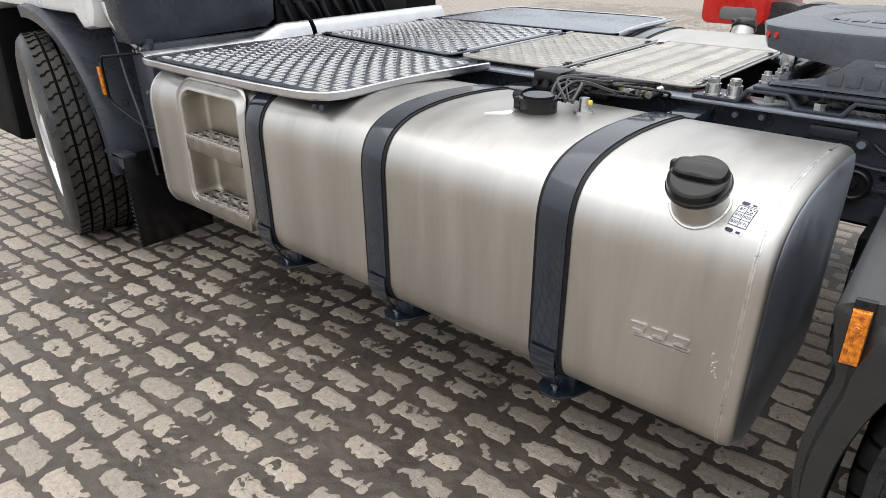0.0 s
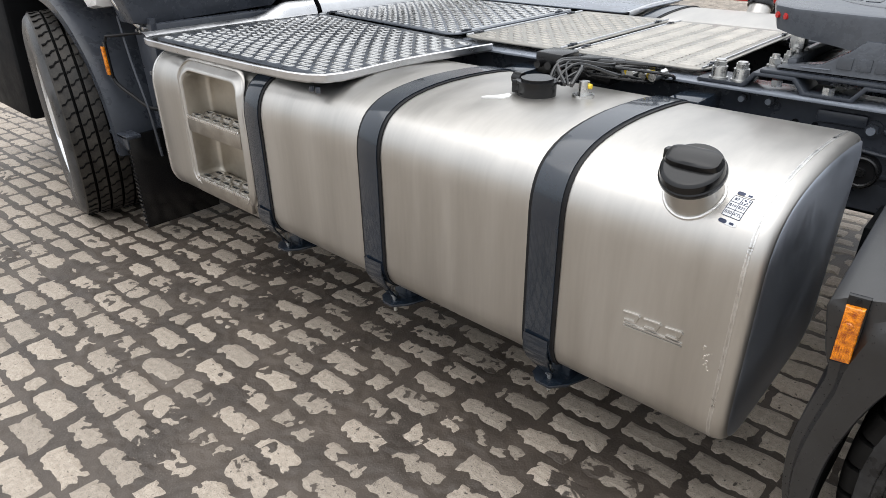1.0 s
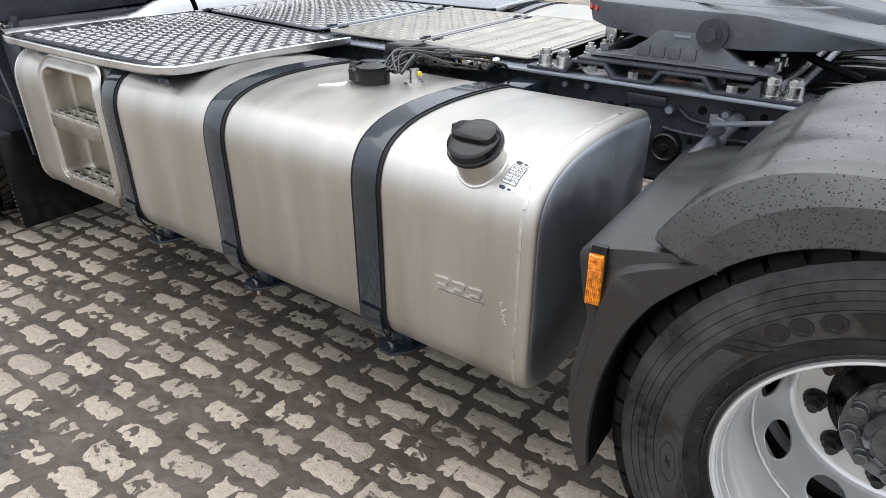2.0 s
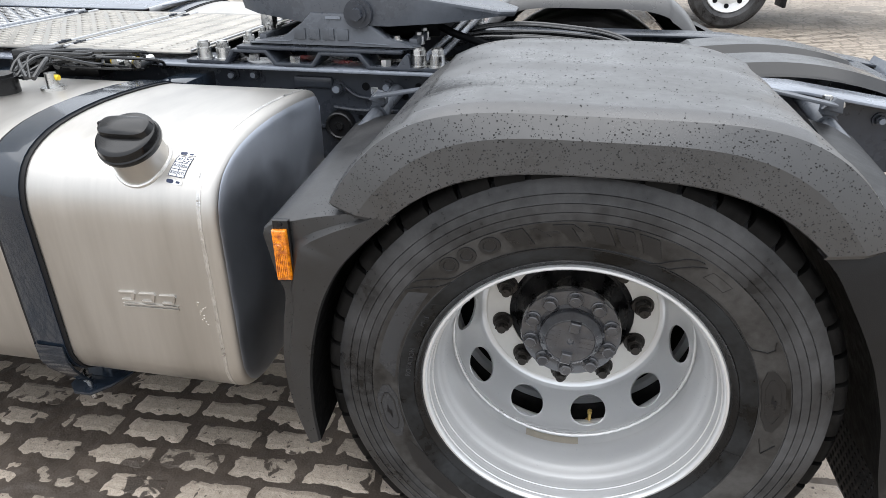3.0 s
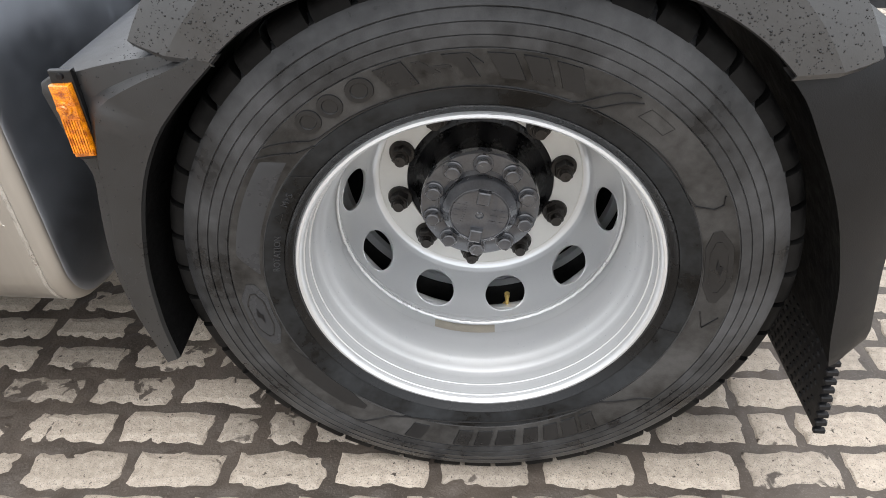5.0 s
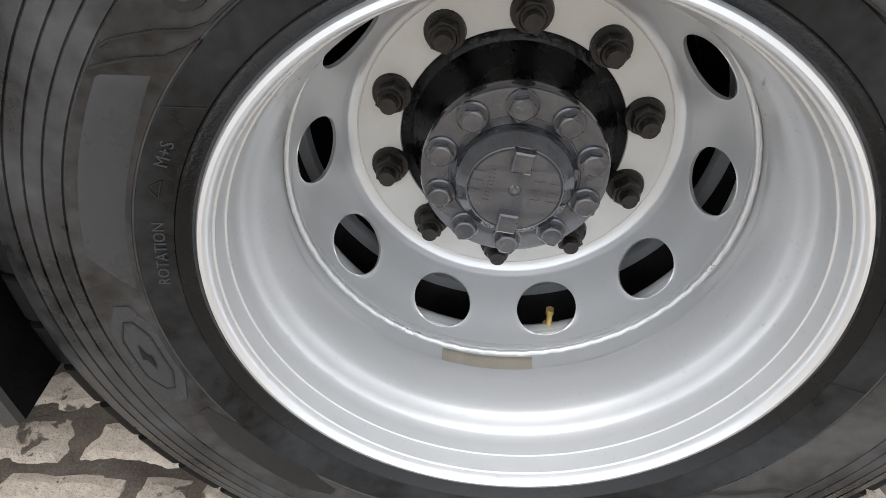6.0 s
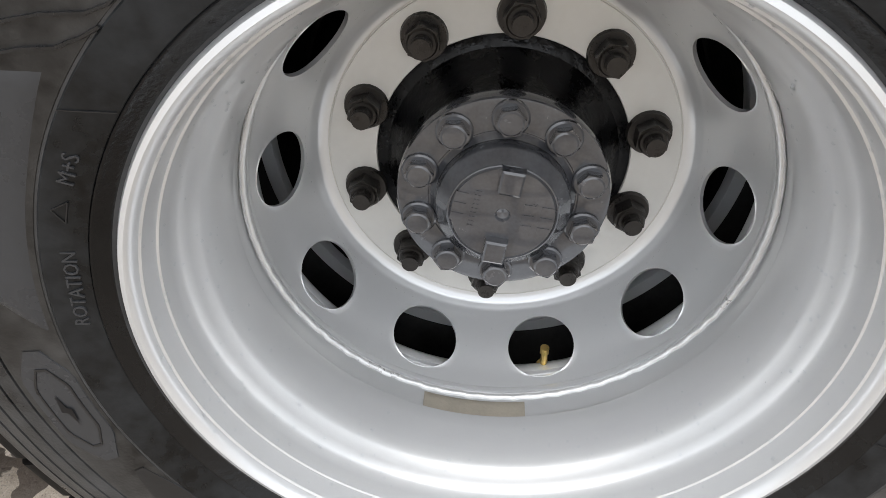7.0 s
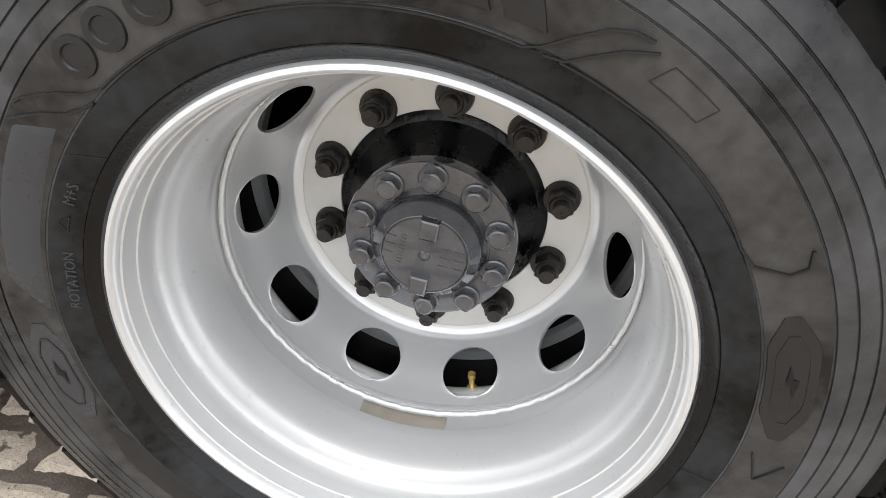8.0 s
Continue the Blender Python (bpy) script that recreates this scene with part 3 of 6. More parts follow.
spin = random.Random(5)
for k in range(10):
    a = BOLT_A0 + k * math.pi / 5
    m = Matrix.Translation(polar(0.0930, a, 0.2255)) @ Matrix.Rotation(spin.uniform(0, 1.0), 4, "Y")
    if k == 0:
        bolt.matrix_basis = m
    else:
        again(bolt, m)
bm = bmesh.new()
rod(bm, (0, 0.001, 0), (0, -0.006, 0), 0.0262, 24, 0.0245)
hexagon(bm, (0, -0.005, 0), (0, -0.025, 0), 0.0195)
rod(bm, (0, -0.025, 0), (0, -0.028, 0), 0.0165, 20, 0.0145)
for q in range(4):
    rod(bm, (0, -0.028 - 0.0026 * q, 0), (0, -0.0296 - 0.0026 * q, 0), 0.0113, 16)
rod(bm, (0, -0.026, 0), (0, -0.042, 0), 0.0105, 16)
nut = part("wheel_nut", bm, NUT, wheel, "dark phosphated wheel nut on its stud")
for k in range(10):
    a = NUT_A0 + k * math.pi / 5
    m = Matrix.Translation(polar(0.1675, a, 0.3140)) @ Matrix.Rotation(spin.uniform(0, 1.0), 4, "Y")
    if k == 0:
        nut.matrix_basis = m
    else:
        again(nut, m)

bm = bmesh.new()
tube(bm, [(0.068, 0.246, 0.222), (0.068, 0.241, 0.238), (0.067, 0.238, 0.256)], 0.0044, 10)
rod(bm, (0.067, 0.238, 0.256), (0.0668, 0.2375, 0.2655), 0.0058, 10)
hexagon(bm, (0.068, 0.247, 0.220), (0.068, 0.245, 0.230), 0.0085)
part("valve", bm, BRASS, wheel, "small brass tyre valve")

# lettering and panels on the sidewall
bm = bmesh.new()


def raised(r0, r1, a0, a1, h=0.0012, slant=0.0):
    e = min(0.0009, (r1 - r0) * 0.25)
    n = max(2, int(abs(a1 - a0) / 3))
    t = math.degrees(e / r0) * (1 if a1 > a0 else -1)
    steps = [(a0, 0)] + [(a0 + t + (a1 - a0 - 2 * t) * k / n, 1) for k in range(n + 1)] + [(a1, 0)]
    rows = []
    for a, up in steps:
        line = [(r0, 0), (r0 + e, 1)] + [(r0 + e + (r1 - r0 - 2 * e) * q / 3, 1) for q in (1, 2)] + [(r1 - e, 1), (r1, 0)]
        rows.append([polar(r, radians(a + slant * (r - r0) / (r1 - r0)), side_y(r) - (h if up and v else -0.0006)) for r, v in line])
    loft(bm, rows)


def block(r0, r1, a, w, slant=0.0, h=0.0030):
    """A plain raised block in place of a letter, with a hollow in it."""
    raised(r0, r1, a - w, a + w, h, slant)


def oval(r0, r1, a, w, h=0.0030):
    """A plain raised oval in place of a round letter."""
    rm, hr, n = (r0 + r1) / 2, (r1 - r0) / 2, 26
    rings = []
    for g, up in ((1.0, -0.0006), (0.95, h), (0.62, h), (0.56, h * 0.35), (0.02, h * 0.35)):
        rings.append([polar(rm + hr * g * math.sin(q * 2 * math.pi / n), radians(a + w * g * math.cos(q * 2 * math.pi / n)), side_y(rm + hr * g * math.sin(q * 2 * math.pi / n)) - up) for q in range(n)])
    loft(bm, rings, closed_cols=True)


def rib(points, wide=0.0014, h=0.0030):
    """A thin raised line over the sidewall through (radius, angle) points."""
    line = []
    for (r0, a0), (r1, a1) in zip(points, points[1:]):
        n = max(2, int(abs(a1 - a0) / 2))
        line += [(r0 + (r1 - r0) * k / n, a0 + (a1 - a0) * k / n) for k in range(n)]
    line.append(points[-1])
    rows = []
    for i, (r, a) in enumerate(line):
        (ra, aa), (rb, ab) = line[max(i - 1, 0)], line[min(i + 1, len(line) - 1)]
        dr, dt = rb - ra, radians(ab - aa) * r
        l = math.hypot(dr, dt)
        row = []
        for u, up in ((-1.0, -0.0006), (-0.6, h), (0.6, h), (1.0, -0.0006)):
            rr, ang = r + dt / l * wide * u, radians(a) - dr / l * wide * u / r
            row.append(polar(rr, ang, side_y(rr) - up))
        rows.append(row)
    loft(bm, rows)


for a, w in ((129.6, 2.9), (123.6, 2.8), (116.4, 3.1)):
    oval(0.3565, 0.3925, a, w)
block(0.356, 0.3925, 107.2, 3.0, 2.2)
block(0.366, 0.388, 100.2, 1.0, 4.0, 0.0012)
block(0.372, 0.378, 99.5, 2.6, 1.0, 0.0012)
for a, w in ((93.0, 1.5), (84.8, 2.6), (78.4, 2.4), (72.0, 2.6)):
    block(0.3565, 0.3915, a, w, 3.2)
for a, w in ((95.3, 0.9), (91.7, 0.9)):
    block(0.376, 0.3915, a, w, 3.0)
for a, w in ((-105.5, 2.5), (-91.5, 2.3), (-85.5, 2.3), (-79.0, 2.8), (-71.5, 2.2), (-65.5, 2.2), (-59.8, 2.3), (-54.2, 2.2)):
    block(0.3535, 0.3905, a, w, -1.5)
# two lines that frame the band of letters
rib([(0.3930, 141.2), (0.3900, 140.0), (0.3700, 136.0), (0.3530, 133.2), (0.3472, 131.0), (0.3462, 118), (0.3440, 105), (0.3425, 92), (0.3415, 78), (0.3412, 71.5), (0.3470, 69.5), (0.3780, 64.3), (0.3860, 62.0), (0.3880, 59.8)])
rib([(0.3930, 144.0), (0.3700, 140.0), (0.3560, 138.0), (0.3480, 135.5), (0.3440, 133.5)])
rib([(0.3420, 69.0), (0.3450, 66.3), (0.3720, 61.6), (0.3840, 58.6)])
rib([(0.3430, 66.8), (0.3440, 57.5), (0.3470, 48.0), (0.3470, 40.0), (0.3440, 32.6), (0.3475, 29.6), (0.3700, 27.4), (0.3840, 27.8), (0.3900, 30.0)])
rib([(0.3940, -36.5), (0.3790, -38.2), (0.3600, -43.5), (0.3440, -48.3), (0.3360, -60.0), (0.3335, -75), (0.3330, -90), (0.3390, -104), (0.3450, -111), (0.3560, -116), (0.3900, -121.5), (0.3960, -124)])
rib([(0.3850, -37.5), (0.3700, -40.5), (0.3520, -46.5)])
rib([(0.3660, 57.5), (0.3665, 50.5), (0.3830, 50.0), (0.3835, 56.5), (0.3660, 57.5)], 0.0008, 0.001)
rib([(0.3560, -4.0), (0.3680, -9.0), (0.3860, -5.0)], 0.0009)
rib([(0.3150, -14.0), (0.3420, -13.0)], 0.0007, 0.0024)
rib([(0.3150, 142.0), (0.3430, 144.5)], 0.0006, 0.0022)
for a in (156.4, 159.6):
    rib([(0.3260, a), (0.3350, 158.0)], 0.0006, 0.0022)
rib([(0.3260, 156.4), (0.3260, 159.6)], 0.0006, 0.0022)
for a in range(0, 360, 15):
    raised(0.306, 0.3135, a, a + 0.35, 0.0006)
for a0, n in ((-62, 12), (-36, 11), (288, 9)):
    for k in range(n):
        raised(0.3660 if a0 == -36 else 0.328, 0.3745 if a0 == -36 else 0.3335, a0 + k * 1.5, a0 + k * 1.5 + 0.9, 0.0006)
for k in range(9):
    raised(0.376, 0.3835, 32 + k * 1.7, 33 + k * 1.7, 0.0006)
ob = part("sidewall_relief", fix(bm), TYRE_LETTER, wheel, "raised glossy rubber blocks and rings on the sidewall")
ob["kind"] = "stuff"
bm = bmesh.new()
# the fin-shaped smooth panel and two small shields
rows = []
for k in range(25):
    f = k / 24
    ri, ro = 0.3530 - 0.0085 * math.sin(min(1.0, f * 2.4) * math.pi / 2), 0.3930 - 0.0030 * f
    row = []
    for q in range(7):
        r = ri + (ro - ri) * q / 6
        # the ends are cut aslant
        a = radians(139.6 + 4.6 * q / 6 + f * (40.2 - 12.8 * q / 6))
        edge = k in (0, 24) or q in (0, 6)
        row.append(polar(r, a, side_y(r) - (-0.0012 if edge else 0.0013)))
    rows.append(row)
loft(bm, rows)
part("sidewall_panel", fix(bm), TYRE_SMOOTH, wheel, "smooth shiny rubber panel on the sidewall")


def shield(a0, a1, r0, r1, h, hollow=0.0):
    """A long shield with pointed ends that follows the sidewall; a thin line when hollow."""
    bm = bmesh.new()
    rm, hw, n = (r0 + r1) / 2, (r1 - r0) / 2, 16

    def spread(f, s):
        return hw * s * min(1.0, 0.30 + f * 3.2, 0.30 + (1 - f) * 3.2)
    if not hollow:
        loft(bm, [[polar(rm + spread(k / n, s), radians(a0 + (a1 - a0) * k / n), side_y(rm + spread(k / n, s)) - (h if abs(s) < 1 else -0.0005)) for s in (-1, -0.95, -0.3, 0.3, 0.95, 1)] for k in range(n + 1)])
    else:
        loop = [(k / n, -1) for k in range(n + 1)] + [(k / n, 1) for k in range(n, -1, -1)]
        rows = []
        for g, y in ((1.0, h - 0.0004), (1.0, h + 0.0007), (1 - hollow, h + 0.0007), (1 - hollow, h - 0.0004)):
            rows.append([polar(rm + spread(f, s) * g, radians((a0 + a1) / 2 + (a1 - a0) * (f - 0.5) * (1 - (1 - g) * 0.4)), side_y(rm + spread(f, s) * g) - y) for f, s in loop])
        loft(bm, rows, closed_cols=True)
    return fix(bm)


for a0, a1, r0, r1 in ((180.5, 201.5, 0.348, 0.391), (-0.5, 21, 0.347, 0.388)):
    part("sidewall_badge", shield(a0, a1, r0, r1, 0.0016), TYRE_SMOOTH if a0 > 90 else TYRE_LETTER, wheel, "shield-shaped shiny rubber panel")
    part("badge_line", shield(a0 + 3, a1 - 3, r0 + 0.007, r1 - 0.007, 0.0016, 0.12), TYRE_LETTER, wheel)
    am, rm = radians((a0 + a1) / 2), (r0 + r1) / 2
    bm = bmesh.new()
    vs = [bm.verts.new(polar(rm + dr, am + da, side_y(rm) - 0.0026)) for dr, da in ((0.002, -0.05), (0.006, 0.006), (0.001, 0.010), (-0.002, 0.05), (-0.005, -0.004), (-0.001, -0.008))]
    bm.faces.new(vs)
    part("badge_bolt", fix(bm), RUBBER, wheel, "dark flash in the shield")
part("sidewall_badge", shield(205, 236, 0.343, 0.374, 0.0014), TYRE_LETTER, wheel, "long dark raised rubber panel")
for text, a, r, size in (("ROTATION", 170.5, 0.3235, 0.0140), ("M+S", 151.6, 0.328, 0.0145)):
    ar = radians(a)
    sn, cs = math.sin(ar), math.cos(ar)
    turn = Matrix(((sn, cs, 0, 0), (0, -0.28, -1, 0), (-cs, sn, 0, 0), (0, 0, 0, 1)))
    m = Matrix.Translation(polar(r, ar, side_y(r) - 0.0015)) @ turn
    word = writing(text, size, m, TYRE_SMOOTH, wheel, "sidewall_word", 0.0008)
    word["kind"] = "stuff"

# inner twin wheel, far wheels, axle
# Blacker tread rubber on this tyre puts the shade behind the disc into it.
inner = part("inner_tyre", tyre_mesh(0.345), TREAD, truck, "black inner twin tyre")
bm = lathe(bmesh.new(), [(0.345, 0.2985), (0.347, 0.285), (0.3500, 0.283), (0.362, 0.282), (0.366, 0.288), (0.366, 0.302), (0.345, 0.302)], 96, closed=True)
part("inner_rim", bm, RIM, truck, "silver inner rim seen through the hand holes")
# Black barrel and drum paint in the shade seen through the hand holes.
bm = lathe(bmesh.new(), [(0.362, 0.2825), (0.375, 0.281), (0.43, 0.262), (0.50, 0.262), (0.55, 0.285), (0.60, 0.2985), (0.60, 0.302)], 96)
part("inner_barrel", bm, LINING_SHADE, truck, "barrel of the inner wheel, its shade put in as black")
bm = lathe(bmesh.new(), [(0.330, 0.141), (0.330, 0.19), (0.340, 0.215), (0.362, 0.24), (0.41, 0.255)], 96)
part("brake_drum", bm, LINING_SHADE, truck, "brake drum behind the disc, its shade put in as black")
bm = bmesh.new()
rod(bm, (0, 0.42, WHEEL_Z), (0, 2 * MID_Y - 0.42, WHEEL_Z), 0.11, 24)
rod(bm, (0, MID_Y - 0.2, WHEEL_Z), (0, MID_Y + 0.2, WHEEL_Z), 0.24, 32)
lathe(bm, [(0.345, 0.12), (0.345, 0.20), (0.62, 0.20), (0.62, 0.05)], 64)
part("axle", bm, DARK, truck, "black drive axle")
far = part("far_wheel", tyre_mesh(), TYRE, truck, "black tyre of the far drive wheel", sharp=25)
far.matrix_basis = Matrix.Translation((0, 2 * MID_Y, 0)) @ Matrix.Translation((0, 0, WHEEL_Z)) @ Matrix.Rotation(math.pi, 4, "Z") @ Matrix.Translation((0, 0, -WHEEL_Z))
far_inner = again(inner, far.matrix_basis)
far_inner.name = "far_inner_tyre"


# ---- mudguards ----
def arch(x, cx, a, top, end, n):
    d = min(1.0, abs(x - cx) / a)
    return top - (top - end) * d ** n


# across the cover: place, middle and half length of its arch, height of top and ends, fullness
COVER = [(-0.03, 0.01, 0.352, 0.978, 0.876, 3.2), (-0.0465, 0.01, 0.356, 0.974, 0.868, 3.2), (-0.049, 0.01, 0.357, 0.977, 0.869, 3.2), (-0.0415, 0.010, 0.415, 1.0305, 0.872, 3.85),
         (-0.031, 0.010, 0.444, 1.046, 0.8775, 4.2), (-0.0175, 0.009, 0.470, 1.0635, 0.882, 4.6), (0.008, 0.008, 0.476, 1.0655, 0.882, 4.6)]
for y, top in ((0.022, 1.0658), (0.036, 1.0661), (0.05, 1.0664), (0.07, 1.0668), (0.10, 1.0674), (0.13, 1.068), (0.15, 1.067), (0.28, 1.07), (0.3, 1.0705), (0.36, 1.073), (0.38, 1.0735), (0.5, 1.0775), (0.52, 1.0775)):
    COVER.append((y, 0.008, 0.474, top, 0.882, 4.6))
COVER += [(0.59, 0.008, 0.462, 1.074, 0.876, 4.6), (0.64, 0.008, 0.456, 1.05, 0.87, 4.6), (0.655, 0.008, 0.451, 1.0, 0.85, 4.6)]


def cover_rows(seg=72):
    rows = []
    for y, cx, a, top, end, n in COVER:
        row = []
        for k in range(seg + 1):
            u = -1 + 2 * k / seg
            x = cx + a * math.sin(u * math.pi / 2)
            z = arch(x, cx, a, top, end, n)
            # two shallow hollows along the top
            if (0.149 < y < 0.281 or 0.379 < y < 0.501) and abs(u) < 0.62:
                z -= 0.0032 * min(1.0, (0.62 - abs(u)) * 14)
            # raised middle field with rounded ends
            if y > -0.03:
                gx, gy = abs(x - 0.005) - 0.275, max(0.0, 0.045 - y)
                off = math.hypot(max(0.0, gx), gy) - 0.062
                z += 0.0085 * min(1.0, max(0.0, -off / 0.011))
            row.append((x, y, z))
        rows.append(row)
    return rows


def finer(line, k=3):
    """The same edge with more points, on a smooth curve."""
    out = []
    for i in range(len(line) - 1):
        p0, p1, p2, p3 = (Vector(line[q]) for q in (max(i - 1, 0), i, i + 1, min(i + 2, len(line) - 1)))
        for q in range(k):
            t = q / k
            v = 0.5 * (2 * p1 + (p2 - p0) * t + (2 * p0 - 5 * p1 + 4 * p2 - p3) * t * t + (3 * p1 - p0 - 3 * p2 + p3) * t ** 3)
            out.append((v.x, v.y))
    out.append(line[-1])
    return out


def clear(line, least=0.515):
    """Keeps an edge off the tyre."""
    out = []
    for x, z in line:
        r = math.hypot(x, z - WHEEL_Z)
        f = max(1.0, 1 + (least / r - 1) * min(1.0, max(0.0, (0.86 - z) / 0.14)))
        out.append((x * f, WHEEL_Z + (z - WHEEL_Z) * f))
    return out


SKIRT = []


def mudguard(mirror):
    bm = bmesh.new()
    rows = cover_rows(168)
    vs = loft(bm, rows)
    # keep the three creases crisp
    for j in (2, 3, 5):
        for p, q in zip(vs[j], vs[j][1:]):
            e = bm.edges.get((p, q))
            if e:
                e.seam = True
    # folded rim all round gives the cover its thickness
    for side in (0, -1):
        edge = [r[side] for r in rows[1:]]
        loft(bm, [edge, [(x * 0.99, y + 0.002, z - 0.007) for x, y, z in edge]])
    fix(bm)
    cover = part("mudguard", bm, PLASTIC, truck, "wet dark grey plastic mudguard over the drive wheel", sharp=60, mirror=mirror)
    # front lower piece: outer edge, crease, inner edge
    outer = [(-0.405, 0.874), (-0.440, 0.865), (-0.480, 0.858), (-0.530, 0.846), (-0.590, 0.826), (-0.586, 0.773), (-0.577, 0.729), (-0.564, 0.690), (-0.572, 0.634), (-0.583, 0.557), (-0.585, 0.488), (-0.575, 0.400), (-0.552, 0.312)]
    inner = [(-0.335, 0.878), (-0.345, 0.867), (-0.366, 0.846), (-0.387, 0.825), (-0.432, 0.777), (-0.464, 0.726), (-0.487, 0.673), (-0.505, 0.611), (-0.518, 0.546), (-0.524, 0.492), (-0.526, 0.434), (-0.525, 0.390), (-0.519, 0.330)]
    rows = [[], [], [], [], [], []]
    outer, inner = finer(outer), clear(finer(inner))
    for i, ((xo, zo), (xi, zi)) in enumerate(zip(outer, inner)):
        fc = 0.62 - 0.30 * min(1.0, 1.7 * i / len(outer))

        def across(f):
            return xo + (xi - xo) * f, zo + (zi - zo) * f
        rows[0].append((xo - 0.024, 0.62, zo + 0.012))
        rows[1].append((xo, -0.026, zo))
        for r, f, y in ((2, 0.02, -0.029), (3, fc - 0.05, -0.0320), (4, fc + 0.05, -0.0465), (5, 1.0, -0.0480)):
            x, z = across(f)
            rows[r].append((x, y, z))
    bm = bmesh.new()
    rim = [(x + 0.003, -0.041, z - 0.001) for x, y, z in rows[5]]
    loft(bm, rows + [rim])
    fix(bm)
    # Front inner face is black to put the arch shade into its colour.
    lining = bmesh.new()
    loft(lining, [rim, [(x - 0.004, 0.10, z) for x, y, z in rows[5]], [(x - 0.002, 0.62, z) for x, y, z in rows[5]]])
    part("arch_lining", fix(lining), LINING_SHADE, cover, "inner face of the skirt, arch shade in its black", mirror=mirror)
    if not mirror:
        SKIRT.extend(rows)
    part("front_mudguard_skirt", bm, PLASTIC_DAMP_SHADED, cover, "wet grey skirt with orange marker lamp, side shade in its colour", sharp=42, mirror=mirror)
    # rear lower piece
    outer = [(0.468, 0.899), (0.537, 0.879), (0.588, 0.850), (0.598, 0.790), (0.601, 0.720), (0.605, 0.642), (0.613, 0.580), (0.622, 0.536), (0.638, 0.470), (0.648, 0.412), (0.616, 0.366)]
    inner = [(0.351, 0.876), (0.392, 0.835), (0.431, 0.775), (0.468, 0.713), (0.496, 0.657), (0.519, 0.598), (0.534, 0.555), (0.543, 0.523), (0.562, 0.442), (0.572, 0.405), (0.582, 0.372)]
    rows = [[], [], [], [], []]
    outer, inner = finer(outer), clear(finer(inner))
    for (xo, zo), (xi, zi) in zip(outer, inner):
        rows[0].append((xo + 0.05, 0.62, zo + 0.012))
        rows[1].append((xo, 0.010, zo + 0.002))
        rows[2].append((xo - 0.008, -0.012, zo))
        rows[3].append(((xo + xi) / 2, -0.030, (zo + zi) / 2))
        rows[4].append((xi, -0.040, zi))
    bm = bmesh.new()
    rim = [(x + 0.003, -0.036, z) for x, y, z in rows[4]]
    loft(bm, rows + [rim])
    fix(bm)
    lining = bmesh.new()
    loft(lining, [rim, [(x + 0.012, 0.03, z) for x, y, z in rows[4]], [(x + 0.01, 0.62, z) for x, y, z in rows[4]]])
    part("arch_lining", fix(lining), LINING_SHADE, cover, "black dimpled spray lining behind the skirt", mirror=mirror)
    part("rear_mudguard_skirt", bm, PLASTIC_DRY_SHADED, cover, "dry plastic skirt behind the wheel, side shade in its black", sharp=30, mirror=mirror)
    # spray flap with a dimpled face
    bm = bmesh.new()
    box(bm, 0.640, 0.652, -0.012, 0.60, 0.168, 0.52, 0.003)
    for i in range(15):
        for j in range(26):
            y, z = 0.02 + 0.022 * j + 0.011 * (i % 2), 0.185 + 0.021 * i
            rod(bm, (0.641, y, z), (0.6375, y, z), 0.0085, 6, 0.004)
    for i in range(14):
        box(bm, 0.634, 0.656, -0.020, -0.010, 0.172 + 0.022 * i, 0.184 + 0.022 * i, 0.002, 1)
    for v in bm.verts:
        v.co.x -= (v.co.z - 0.168) * 0.2
    part("spray_flap", bm, RUBBER, cover, "black dimpled spray flap", mirror=mirror)
    return cover


guard = mudguard(False)
mudguard(True)

# orange marker lamp on the skirt
bm = prism(bmesh.new(), [(-0.567, 0.848), (-0.535, 0.850), (-0.533, 0.722), (-0.566, 0.718)], "y", -0.028, -0.040, 0.003)
part("marker_lamp", bm, BLACK, guard, "orange side marker lamp in a black holder")
bm = prism(bmesh.new(), [(-0.5655, 0.832), (-0.5375, 0.834), (-0.5355, 0.731), (-0.564, 0.728)], "y", -0.038, -0.052, 0.004)
rod(bm, (-0.552, -0.050, 0.802), (-0.552, -0.0560, 0.802), 0.0115, 24, 0.0095)
rod(bm, (-0.552, -0.0560, 0.802), (-0.552, -0.0580, 0.802), 0.0060, 16, 0.0045)
part("lens", bm, ORANGE, guard, "ribbed orange lens")
bm = bmesh.new()
for j in range(7):
    x = -0.5612 + 0.0037 * j
    prism(bm, [(x - 0.0013, 0.736), (x + 0.0009, 0.736), (x + 0.0013, 0.786), (x - 0.0009, 0.786)], "y", -0.051, -0.0534)
for k in range(3):
    z = 0.816 + 0.004 * k
    box(bm, -0.562, -0.541, -0.0530, -0.051, z - 0.0010, z + 0.0010)
part("lens_rib", bm, ORANGE, guard, "fine ribs of the orange lens")["kind"] = "stuff"
# Dark disc stands in for the shaded hole in the lamp holder.
bm = bmesh.new()
rod(bm, (-0.551, -0.040, 0.8415), (-0.551, -0.043, 0.8415), 0.004, 12)
part("screw", bm, RUBBER, guard, "small dark disc for the hole in the lamp holder")

